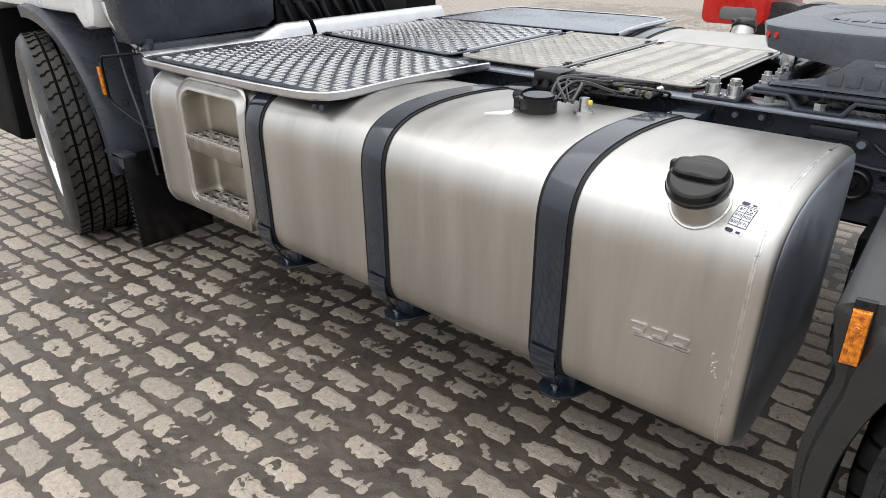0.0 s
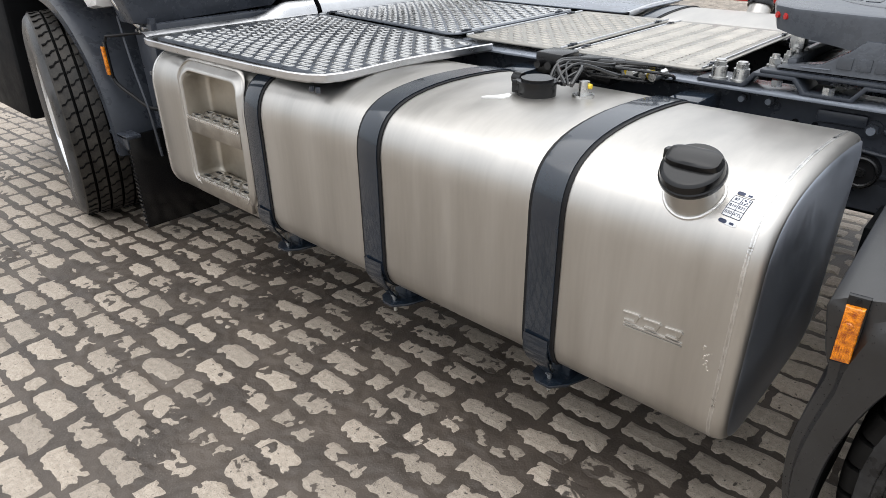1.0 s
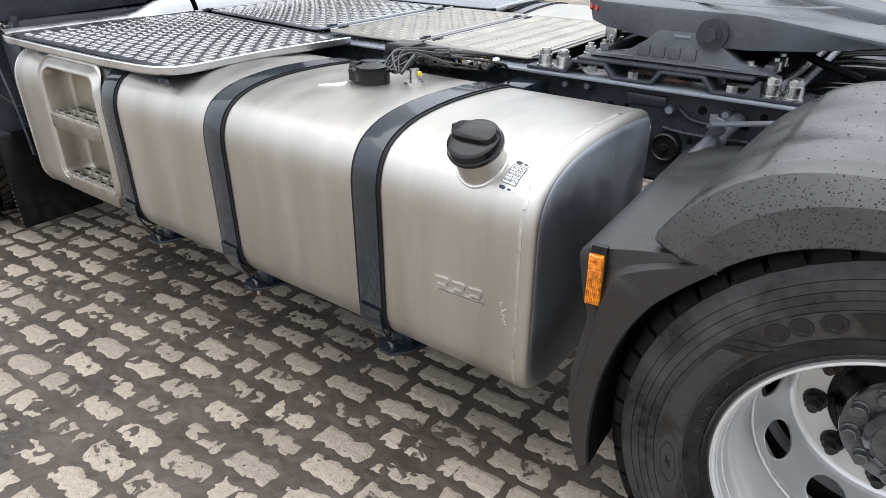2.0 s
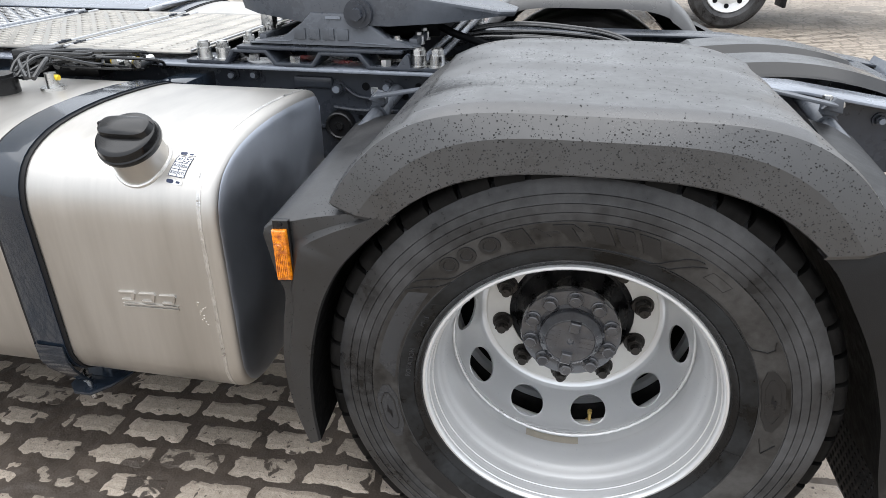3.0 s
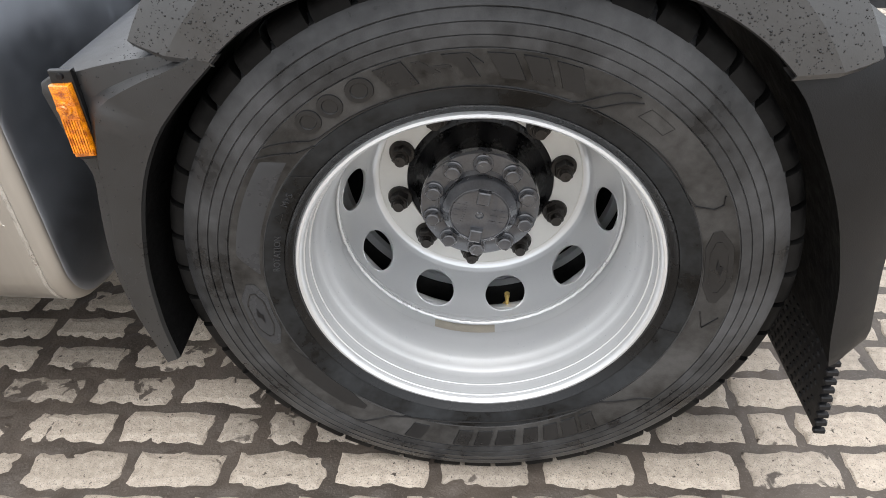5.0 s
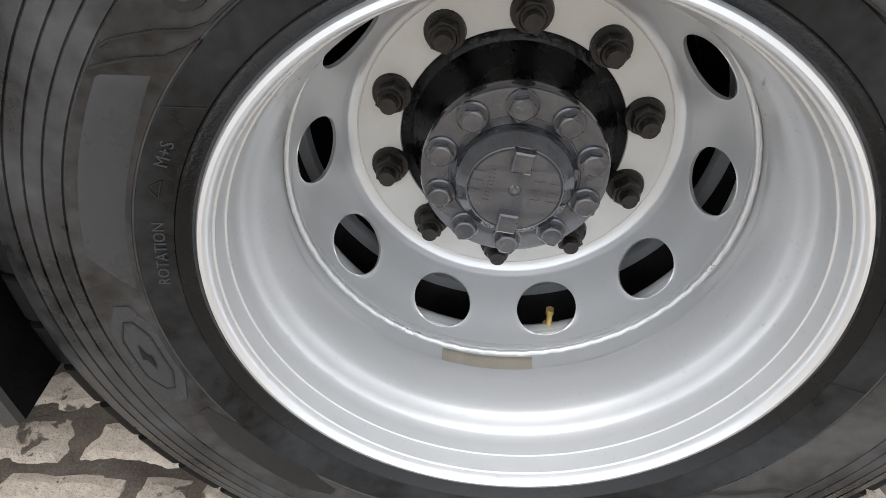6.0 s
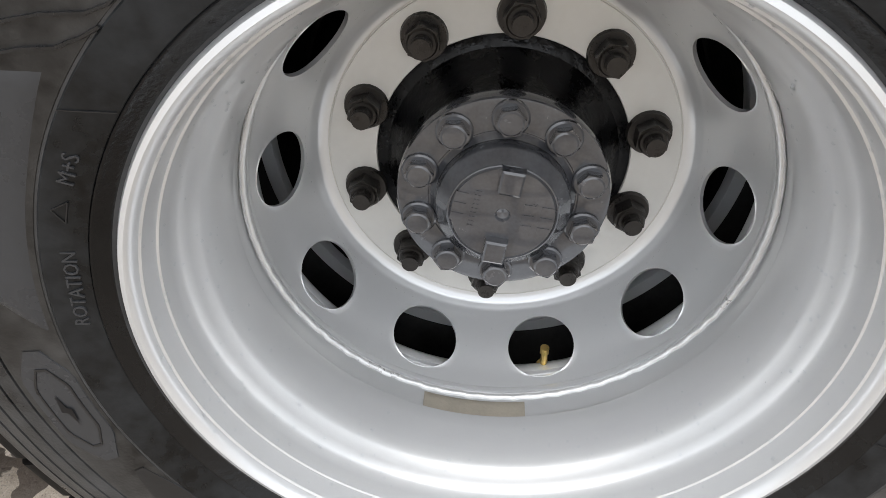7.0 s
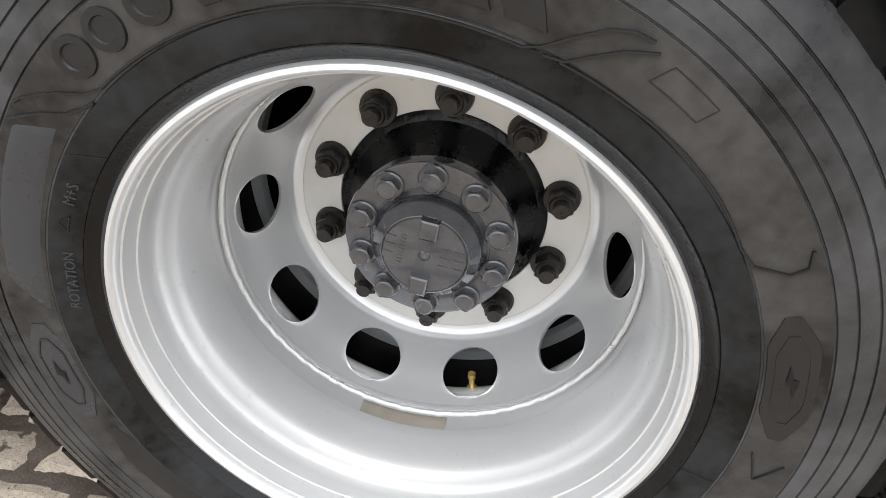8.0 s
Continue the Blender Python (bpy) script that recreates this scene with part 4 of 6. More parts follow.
# water drops on the mudguard
def bead(bm, p, nrm, r):
    """One clear drop on a surface."""
    t1 = nrm.orthogonal().normalized()
    t2 = nrm.cross(t1)
    rings = [[bm.verts.new(p + (t1 * math.cos(q * math.pi / 4) + t2 * math.sin(q * math.pi / 4)) * r * k + nrm * r * h) for q in range(8)] for k, h in ((1.0, -0.12), (0.90, 0.28), (0.55, 0.58))]
    top = bm.verts.new(p + nrm * r * 0.68)
    for lo, hi in zip(rings, rings[1:]):
        for q in range(8):
            bm.faces.new((lo[q], lo[(q + 1) % 8], hi[(q + 1) % 8], hi[q]))
    for q in range(8):
        bm.faces.new((rings[2][q], rings[2][(q + 1) % 8], top))


drops = random.Random(11)
rows = cover_rows(72)
cells, weights = [], []
for j in range(2, len(rows) - 2):
    for k in range(1, 71):
        a, b, d = Vector(rows[j][k]), Vector(rows[j][k + 1]), Vector(rows[j + 1][k])
        cells.append((j, k))
        # the steep bands hold their beads, the flat top runs together
        weights.append((b - a).length * (d - a).length * (13.0 if j < 3 else 9.0 if j < 5 else 1.0))
bm = bmesh.new()
for j, k in drops.choices(cells, weights, k=4000):
    u, v = drops.random(), drops.random()
    a, b, c, d = (Vector(rows[j][k]), Vector(rows[j][k + 1]), Vector(rows[j + 1][k + 1]), Vector(rows[j + 1][k]))
    p = a.lerp(b, u).lerp(d.lerp(c, u), v)
    nrm = (b - a).cross(d - a).normalized()
    if nrm.z < -0.05 or (abs(nrm.z) <= 0.2 and nrm.y > 0):
        nrm = -nrm
    bead(bm, p, nrm, drops.choice([0.0006, 0.0008, 0.0009, 0.0011, 0.0015]) * drops.uniform(0.75, 1.2))
ob = part("rain", bm, RAIN, guard, "clear rain drops", sharp=180)
ob["kind"] = "stuff"


# scattered drops on the skirt and its top
bm = bmesh.new()
for k in range(420):
    j = drops.choice((0, 0, 2, 3, 4))
    i = drops.randrange(0, 8) if j == 0 else drops.randrange(2, len(SKIRT[0]) - 2)
    u, v = drops.random(), drops.random()
    if j == 0:
        v = 0.6 + 0.4 * v
    a, b, c, d = Vector(SKIRT[j][i]), Vector(SKIRT[j][i + 1]), Vector(SKIRT[j + 1][i + 1]), Vector(SKIRT[j + 1][i])
    nrm = (b - a).cross(d - a).normalized()
    if (nrm.z if j == 0 else -nrm.y) < 0:
        nrm = -nrm
    bead(bm, a.lerp(b, u).lerp(d.lerp(c, u), v), nrm, drops.uniform(0.0005, 0.0012))
ob = part("rain", bm, RAIN, guard, "clear rain drops", sharp=180)
ob["kind"] = "stuff"

# grit stuck on the hub
bm = bmesh.new()
for k in range(70):
    a, f = drops.uniform(0.3, 2.9), drops.random()
    bead(bm, Vector(polar(0.111 + 0.016 * f, a, 0.284 + 0.026 * f)), Vector((0, -0.8, 0)) + Vector((math.cos(a), 0, math.sin(a))) * -0.4, drops.uniform(0.0006, 0.0022))
ob = part("grit", bm, GREY_WORN, wheel, "pale grit stuck on the wet hub", sharp=180)
ob["kind"] = "stuff"

# scattered drops in the rim
bm = bmesh.new()
for k in range(330):
    i = drops.randrange(5, 20)
    (y0, r0), (y1, r1) = BARREL[i], BARREL[i + 1]
    f, a = drops.random(), drops.uniform(0, 2 * math.pi)
    nr, ny = -(y1 - y0), -abs(r1 - r0)
    l = math.hypot(nr, ny)
    bead(bm, Vector(polar(r0 + (r1 - r0) * f, a, y0 + (y1 - y0) * f)), Vector((math.cos(a) * nr / l, ny / l, math.sin(a) * nr / l)), drops.uniform(0.0010, 0.0024))
for k in range(110):
    s, a = drops.uniform(0.0, 0.12), drops.uniform(0, 2 * math.pi)
    if abs(((a - HOLE_A0) / (math.pi / 5) + 0.5) % 1 - 0.5) < 0.32 and 0.03 < s < 0.115:
        continue
    (r0, y0), (r1, y1) = disc_at(s), disc_at(s + 0.002)
    l = math.hypot(y1 - y0, r1 - r0)
    nr, ny = -(y1 - y0) / l, (r1 - r0) / l
    bead(bm, Vector(polar(r0, a, y0)), Vector((math.cos(a) * nr, ny, math.sin(a) * nr)), drops.uniform(0.0008, 0.0018))
ob = part("rain", bm, DROP, wheel, "clear rain drops", sharp=180)
ob["kind"] = "stuff"

# ---- fuel tanks ----
TANK_PLAN = [(0.572, 0.936), (0.45, 0.948), (0.30, 0.953), (0.19, 0.947), (0.115, 0.934), (0.062, 0.913), (0.030, 0.887), (0.010, 0.852), (0.001, 0.810), (0.0, 0.760), (0.0, 0.620), (0.0, 0.470),
        (0.004, 0.436), (0.018, 0.404), (0.045, 0.378), (0.085, 0.364), (0.15, 0.360), (0.48, 0.360), (0.548, 0.368), (0.592, 0.398), (0.610, 0.450), (0.610, 0.860), (0.606, 0.900), (0.594, 0.924)]
TANK = [tuple(p) for p in finer([TANK_PLAN[-1]] + TANK_PLAN + TANK_PLAN[:2], 2)[2:2 + 2 * len(TANK_PLAN)]]
TX0, TX1 = -3.060, -0.690


def shrink(points, d):
    """The profile drawn in by d, towards its middle."""
    out = []
    n = len(points)
    for i, (y, z) in enumerate(points):
        (y0, z0), (y1, z1) = points[i - 1], points[(i + 1) % n]
        ty, tz = y1 - y0, z1 - z0
        l = math.hypot(ty, tz)
        out.append((y - tz / l * d, z + ty / l * d))
    return out


def inward(d):
    a = shrink(TANK, d)
    return a if (a[20][0] > TANK[20][0]) == (d > 0) else shrink(TANK, -d)


def end_ring(d):
    """The profile scaled in towards its middle, for the domed tank ends."""
    return [(0.32 + (y - 0.32) * (1 - d / 0.32), 0.655 + (z - 0.655) * (1 - d / 0.297)) for y, z in TANK]


def on_tank(y):
    for (y0, z0), (y1, z1) in zip(TANK[:23], TANK[1:23]):
        if y1 <= y <= y0:
            f = (y - y0) / (y1 - y0)
            return z0 + (z1 - z0) * f, math.atan2(z1 - z0, y1 - y0)
    return 0.7, math.pi / 2


def tank(mirror):
    bm = bmesh.new()
    rows = []
    for x, d in ((TX0 + 0.004, 0.062), (TX0, 0.048), (TX0 + 0.002, 0.030), (TX0 + 0.010, 0.014), (TX0 + 0.024, 0.004), (TX0 + 0.040, 0.0)):
        rows.append([(x, y, z) for y, z in end_ring(d)])
    for x in (-2.90, -2.772, -2.410, -2.2, -1.9, -1.6, -1.3, -1.0):
        rows.append([(x, y, z) for y, z in TANK])
    for x, d in ((TX1 - 0.044, 0.0), (TX1 - 0.038, 0.0004), (TX1 - 0.029, 0.0030), (TX1 - 0.021, 0.0085), (TX1 - 0.0160, 0.0160), (TX1 - 0.0130, 0.0260), (TX1 - 0.0112, 0.038), (TX1 - 0.006, 0.085), (TX1 - 0.002, 0.15), (TX1, 0.24)):
        rows.append([(x, y, z) for y, z in end_ring(d)])
    loft(bm, rows, closed_cols=True, cap=True)
    fix(bm)
    if not mirror:
        hole = [f for f in bm.faces if -2.772 < f.calc_center_median().x < -2.41 and f.calc_center_median().y < 0.030 and 0.455 < f.calc_center_median().z < 0.886]
        bmesh.ops.delete(bm, geom=hole, context="FACES")
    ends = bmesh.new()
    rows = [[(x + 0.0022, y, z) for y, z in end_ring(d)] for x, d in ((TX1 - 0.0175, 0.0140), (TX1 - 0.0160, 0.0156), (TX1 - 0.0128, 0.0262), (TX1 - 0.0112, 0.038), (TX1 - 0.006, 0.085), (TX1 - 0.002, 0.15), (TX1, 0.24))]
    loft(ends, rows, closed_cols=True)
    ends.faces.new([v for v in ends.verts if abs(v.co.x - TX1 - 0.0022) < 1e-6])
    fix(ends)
    name = "far_fuel_tank" if mirror else "fuel_tank"
    shell = part(name, bm, ALU, truck, "brushed aluminium fuel tank with slate straps", sharp=45, mirror=mirror)
    part("tank_end", ends, ALU_END, shell, "domed tank end with a blue-grey reflection put in its colour", sharp=60, mirror=mirror)
    # weld seam of the end cap
    bm = bmesh.new()
    rows = []
    for off, d in ((-1.0, 0.003), (-0.8, -0.0010), (-0.3, -0.0014), (0.0, -0.0002), (0.3, -0.0014), (0.8, -0.0010), (1.0, 0.003)):
        line = inward(d)
        row = []
        for i, (y, z) in enumerate(line):
            y2, z2 = line[(i + 1) % len(line)]
            n = max(1, int(math.dist(TANK[i], TANK[(i + 1) % len(TANK)]) / 0.007))
            row += [(-0.7385 + off * 0.0050 + 0.0004 * math.sin(9.1 * k + i * 3.7), y + (y2 - y) * k / n, z + (z2 - z) * k / n) for k in range(n)]
        rows.append(row)
    loft(bm, rows, closed_cols=True)
    fix(bm)
    part("weld_seam", bm, ALU_WELD, shell, "rough weld bead round the tank end", mirror=mirror)
    bm = bmesh.new()
    loft(bm, [[(TX0 + x, y, z) for y, z in end_ring(d)] for x, d in ((0.0400, 0.0010), (0.0415, -0.0020), (0.0450, -0.0026), (0.0485, -0.0020), (0.0500, 0.0010))], closed_cols=True)
    part("end_bead", fix(bm), ALU_WELD, shell, "thin bead round the fore tank end", mirror=mirror)
    # straps with rubber under them
    for xc in ((-2.55, -1.89, -1.20) if mirror else (-2.326, -1.757, -1.167)):
        for w, d, mat, nm in ((0.047, -0.0035, RUBBER, "strap_rubber"), (0.037, -0.007, STRAP, "strap")):
            bm = bmesh.new()
            prof = [inward(d)[q] for q in range(-6, 33)]
            inn = [inward(0.002)[q] for q in range(-6, 33)]
            fine_o, fine_i = [], []
            for a in range(len(prof) - 1):
                for q in range(2):
                    f = q / 2
                    fine_o.append([prof[a][m] + (prof[a + 1][m] - prof[a][m]) * f for m in (0, 1)])
                    fine_i.append([inn[a][m] + (inn[a + 1][m] - inn[a][m]) * f for m in (0, 1)])
            rows = [[(xc - w, y, z) for y, z in fine_i], [(xc - w, y, z) for y, z in fine_o], [(xc - w + 0.002, y - 0.0006, z) for y, z in fine_o],
                    [(xc + w - 0.002, y - 0.0006, z) for y, z in fine_o], [(xc + w, y, z) for y, z in fine_o], [(xc + w, y, z) for y, z in fine_i]]
            loft(bm, rows)
            fix(bm)
            part(nm, bm, mat, shell, "slate painted steel tank strap" if nm == "strap" else "", sharp=40, mirror=mirror)
        # tongue, bolt and the foot below the tank
        bm = bmesh.new()
        rows = [[(xc - h, y, z) for h in (0.036, 0.012, -0.012, -0.036)] for y, z in ((-0.007, 0.470),)]
        tongue = [(0.036, -0.009, 0.475), (0.035, -0.008, 0.430), (0.033, 0.006, 0.395), (0.024, 0.030, 0.360), (0.016, 0.052, 0.332), (0.015, 0.066, 0.314)]
        loft(bm, [[(xc - h, y, z), (xc - h, y - 0.005, z - 0.003), (xc + h, y - 0.005, z - 0.003), (xc + h, y, z)] for h, y, z in tongue])
        fix(bm)
        part("strap_tongue", bm, STRAP, shell, mirror=mirror)
        bm = bmesh.new()
        prism(bm, [(xc - 0.055, 0.10), (xc - 0.050, 0.060), (xc - 0.022, 0.036), (xc + 0.020, 0.036), (xc + 0.052, 0.075), (xc + 0.075, 0.14), (xc + 0.075, 0.62), (xc - 0.055, 0.62)], "z", 0.288, 0.297, 0.002)
        box(bm, xc - 0.040, xc + 0.040, 0.10, 0.80, 0.297, 0.358, 0.004)
        box(bm, xc - 0.045, xc + 0.045, 0.655, 0.83, 0.30, 0.92, 0.004)
        part("tank_bracket", bm, STRAP, shell, "slate steel foot under the strap", mirror=mirror)
        bm = bmesh.new()
        rod(bm, (xc, 0.070, 0.255), (xc, 0.064, 0.345), 0.006, 10)
        hexagon(bm, (xc, 0.067, 0.312), (xc, 0.066, 0.324), 0.0115)
        hexagon(bm, (xc, 0.069, 0.278), (xc, 0.0685, 0.289), 0.0115)
        part("strap_bolt", bm, ZINC, shell, "zinc plated strap bolt", mirror=mirror)
        if not mirror:
            bm = bmesh.new()
            rod(bm, (xc + 0.002, -0.0070, 0.455), (xc + 0.002, -0.0082, 0.455), 0.0042, 12)
            part("rivet", bm, RUBBER, shell, mirror=mirror)
    # filler neck and screw cap
    c, ax = Vector((-1.58 if mirror else -0.874, 0.056, 0.914)), Vector((0.0, -0.50, 0.866)).normalized()
    K = 0.80
    u = Vector((1, 0, 0))
    w = ax.cross(u)

    def ring(h, r, n=40):
        return [c + ax * (0.041 + (h - 0.030) * 0.58 if h > 0.029 else h) + (u * math.cos(2 * math.pi * k / n) + w * math.sin(2 * math.pi * k / n)) * r * K for k in range(n)]

    bm = bmesh.new()
    loft(bm, [ring(-0.03, 0.068), ring(0.034, 0.066), ring(0.040, 0.060)], closed_cols=True)
    fix(bm)
    part("filler_neck", bm, ALU, shell, "short aluminium filler neck", mirror=mirror)
    bm = bmesh.new()
    pts = []
    for k in range(40):
        t = 2 * math.pi * k / 40
        p = c + (u * math.cos(t) + w * math.sin(t)) * 0.0695 * K
        h = 0.06
        while h > -0.12:
            q = p + ax * h
            if q.y > -0.0005 and q.z < on_tank(max(q.y, 0.0005))[0]:
                break
            h -= 0.0008
        pts.append(p + ax * (h + 0.001))
    tube(bm, pts + [pts[0]], 0.0042, 8, 2)
    part("neck_weld", bm, ALU_WELD, shell, "welded bead round the filler neck", mirror=mirror)
    bm = bmesh.new()
    loft(bm, [ring(0.030, 0.070), ring(0.032, 0.0755), ring(0.038, 0.0775), ring(0.050, 0.0775), ring(0.054, 0.0745), ring(0.057, 0.0745), ring(0.078, 0.0715), ring(0.085, 0.066), ring(0.087, 0.060), ring(0.087, 0.0005)], closed_cols=True)
    grip = []
    for h, wy, l in ((0.083, 0.034, 0.068), (0.104, 0.030, 0.063), (0.110, 0.024, 0.055)):
        row = []
        for k in range(24):
            t = 2 * math.pi * k / 24
            sx = math.copysign(abs(math.cos(t)) ** 0.6, math.cos(t))
            sy = math.copysign(abs(math.sin(t)) ** 0.6, math.sin(t))
            row.append(c + ax * (0.041 + (h - 0.030) * 0.58) + (u * sx * l + w * (sy * wy + 0.012)) * K)
        grip.append(row)
    loft(bm, grip, closed_cols=True, cap=True)
    box(bm, c.x - 0.062, c.x - 0.044, 0.029, 0.049, 0.971, 0.993, 0.004)
    fix(bm)
    part("filler_cap", bm, BLACK, shell, "black plastic screw filler cap", sharp=35, mirror=mirror)
    return shell


near_tank = tank(False)
tank(True)


# fuel sticker beside the cap: six boxes with grades, two small symbols, laid on the curved shoulder
ARC = [0.0]
for p, q in zip(TANK[:23], TANK[1:23]):
    ARC.append(ARC[-1] + math.dist(p, q))


def on_shoulder(v):
    """From the sticker's own plane onto the tank."""
    x, y = 0.9 * (v.x * 0.993 + v.y * 0.122), 0.9 * (v.y * 0.993 - v.x * 0.122)
    start = next(i for i in range(22) if TANK[i + 1][0] < 0.050)
    f = (TANK[start][0] - 0.050) / (TANK[start][0] - TANK[start + 1][0])
    arc = ARC[start] + f * (ARC[start + 1] - ARC[start]) - y
    i = max(k for k in range(22) if ARC[k] <= arc)
    f = (arc - ARC[i]) / (ARC[i + 1] - ARC[i])
    (y0, z0), (y1, z1) = TANK[i], TANK[i + 1]
    l = math.hypot(y1 - y0, z1 - z0)
    h = v.z + 0.0006
    return Vector((-0.788 + x, y0 + (y1 - y0) * f + (z1 - z0) / l * h, z0 + (z1 - z0) * f - (y1 - y0) / l * h))


def wrapped(bm):
    for v in bm.verts:
        v.co = on_shoulder(v.co)
    return fix(bm)


bm = bmesh.new()
for x0, x1 in ((-0.019, 0.0), (0.0, 0.019)):
    for y0, y1 in ((-0.026, -0.0087), (-0.0087, 0.0087), (0.0087, 0.026)):
        prism(bm, [(x0, y0), (x1, y0), (x1, (y0 + y1) / 2), (x1, y1), (x0, y1), (x0, (y0 + y1) / 2)], "z", 0.0, 0.0006)
prism(bm, rounded(-0.019, 0.019, 0.031, 0.040, 0.0044, 4), "z", 0.0, 0.0006)
prism(bm, rounded(-0.019, 0.019, -0.043, -0.033, 0.0048, 4), "z", 0.0, 0.0006)
part("fuel_sticker", wrapped(bm), STICKER, near_tank, "white fuel grade sticker with dark print")
bm = bmesh.new()
for x in (-0.019, 0.0, 0.019):
    for k in range(6):
        y0, y1 = -0.026 + 0.052 * k / 6, -0.026 + 0.052 * (k + 1) / 6
        prism(bm, [(x - 0.0006, y0), (x + 0.0006, y0), (x + 0.0006, y1), (x - 0.0006, y1)], "z", 0.0006, 0.0010)
for y in (-0.026, -0.0087, 0.0087, 0.026):
    prism(bm, [(-0.019, y - 0.0006), (0.019, y - 0.0006), (0.019, y + 0.0006), (-0.019, y + 0.0006)], "z", 0.0006, 0.0010)
for y in (0.0355, -0.038):
    prism(bm, rounded(-0.019, -0.002, y - 0.0044, y + 0.0044, 0.004, 3), "z", 0.0006, 0.0010)
    prism(bm, rounded(0.004, 0.013, y - 0.0025, y + 0.0025, 0.001, 2), "z", 0.0006, 0.0010)
for x, y in ((0.004, 0.013), (0.008, 0.020), (0.013, 0.015), (0.015, 0.021), (0.006, 0.021), (0.010, 0.012)):
    prism(bm, rounded(x - 0.0016, x + 0.0016, y - 0.0016, y + 0.0016, 0.0004, 1), "z", 0.0006, 0.0010)
part("print", wrapped(bm), INK, near_tank, "dark blue printed grid")
for text, x, y in (("B7", -0.0095, 0.0173), ("B10", -0.0095, 0.0), ("B20", 0.0095, 0.0), ("B30", -0.0095, -0.0173), ("XTL", 0.0095, -0.0173)):
    word = writing(text, 0.0095, Matrix.Translation((x, y, 0.0010)), INK, near_tank, "fuel_grade", 0.0002)
    for v in word.data.vertices:
        v.co = on_shoulder(v.co)

# embossed maker's mark, as plain blocks over two lines
bm = bmesh.new()
X0 = -0.956
for k in range(3):
    x = X0 + 0.047 * k
    prism(bm, [(x, 0.6335), (x + 0.036, 0.6365), (x + 0.040, 0.6305), (x + 0.002, 0.6275)], "y", 0.001, -0.0046, 0.0012)
    prism(bm, [(x + 0.004, 0.6150), (x + 0.030, 0.6165), (x + 0.032, 0.6120), (x + 0.004, 0.6105)], "y", 0.001, -0.0046, 0.0012)
    prism(bm, [(x + 0.030, 0.632), (x + 0.038, 0.633), (x + 0.032, 0.613), (x + 0.025, 0.613)], "y", 0.001, -0.0040, 0.0012)
for z in (0.6055, 0.5985):
    prism(bm, [(X0 + 0.004, z), (X0 + 0.134, z + 0.004), (X0 + 0.134, z + 0.0005), (X0 + 0.004, z - 0.0035)], "y", 0.001, -0.0046, 0.0012)
part("embossed_mark", fix(bm), ALU, near_tank, "raised mark pressed into the aluminium")
# small scuff of sealing compound
bm = bmesh.new()
sc = random.Random(8)
for k in range(16):
    x, z, r = -0.775 + sc.uniform(-0.006, 0.012) + 0.010 * k / 16, 0.622 - 0.0035 * k, sc.uniform(0.0012, 0.004)
    rod(bm, (x, 0.0004, z), (x, -0.0008, z), r, 7, r * 0.6)
part("scuff", bm, ALU_DULL, near_tank, "pale scuff marks")

# sender unit, breather and plugs on top of the tank
bm = bmesh.new()
rod(bm, (-1.440, 0.335, 0.950), (-1.440, 0.335, 0.985), 0.052, 28)
rod(bm, (-1.440, 0.335, 0.985), (-1.440, 0.335, 0.992), 0.056, 28)
rod(bm, (-1.440, 0.335, 0.992), (-1.440, 0.335, 0.998), 0.044, 28)
rod(bm, (-1.52, 0.345, 0.985), (-1.49, 0.34, 0.985), 0.017, 14)
box(bm, -1.500, -1.470, 0.30, 0.37, 0.955, 0.990, 0.004)
part("fuel_sender", bm, BLACK, near_tank, "black plastic fuel sender on the tank top")
bm = bmesh.new()
rod(bm, (-1.335, 0.400, 0.950), (-1.335, 0.400, 0.958), 0.030, 20)
rod(bm, (-1.335, 0.400, 0.958), (-1.335, 0.400, 0.992), 0.014, 16)
part("breather", bm, ZINC, near_tank, "zinc breather stub")
bm = bmesh.new()
rod(bm, (-1.322, 0.402, 0.980), (-1.314, 0.403, 0.980), 0.007, 10)
part("clip", bm, YELLOW, near_tank, "yellow clip")
bm = bmesh.new()
prism(bm, [(-1.535, 0.215), (-1.518, 0.222), (-1.500, 0.236), (-1.482, 0.240), (-1.476, 0.262), (-1.486, 0.284), (-1.500, 0.290), (-1.505, 0.270), (-1.512, 0.252), (-1.526, 0.238)], "z", 0.949, 0.9555, 0.001)
part("sealant", bm, WHITE_PLAIN, near_tank, "white smear of sealant")

# footsteps let into the tank
recess = bmesh.new()
frame_i = rounded(-2.772, -2.410, 0.455, 0.890, 0.045, 7)


def fall(z):
    return max(0.0, (z - 0.80)) ** 2 * 2.6 + max(0.0, 0.47 - z) ** 2 * 12


loft(recess, [[(x, y + fall(z), z) for x, z in rounded(-2.815 + g, -2.378 - 0.72 * g, 0.440 + 0.35 * g, 0.932 - g, 0.07 - 0.5 * g, 7)]
              for g, y in ((0.0, 0.001), (0.002, -0.007), (0.007, -0.009), (0.010, -0.0035), (0.020, -0.005), (0.030, -0.013), (0.036, -0.0145), (0.041, -0.012), (0.043, -0.004))], closed_cols=True)
fix(recess)
part("step_frame", recess, ALU, near_tank, "pressed aluminium frame of the footstep recess", sharp=60)
bm = bmesh.new()
rows = [[(x, -0.006 + fall(z), z) for x, z in frame_i]]
for g, y in ((0.003, 0.010), (0.006, 0.045), (0.010, 0.078), (0.016, 0.088), (0.028, 0.092), (0.10, 0.093)):
    rows.append([(x, y + fall(z) * 0.5, z) for x, z in rounded(-2.772 + g, -2.410 - g, 0.455 + g * 0.5, 0.890 - g, 0.045, 7)])
loft(bm, rows, closed_cols=True)
bm.verts.ensure_lookup_table()
bm.faces.new(bm.verts[-32:])
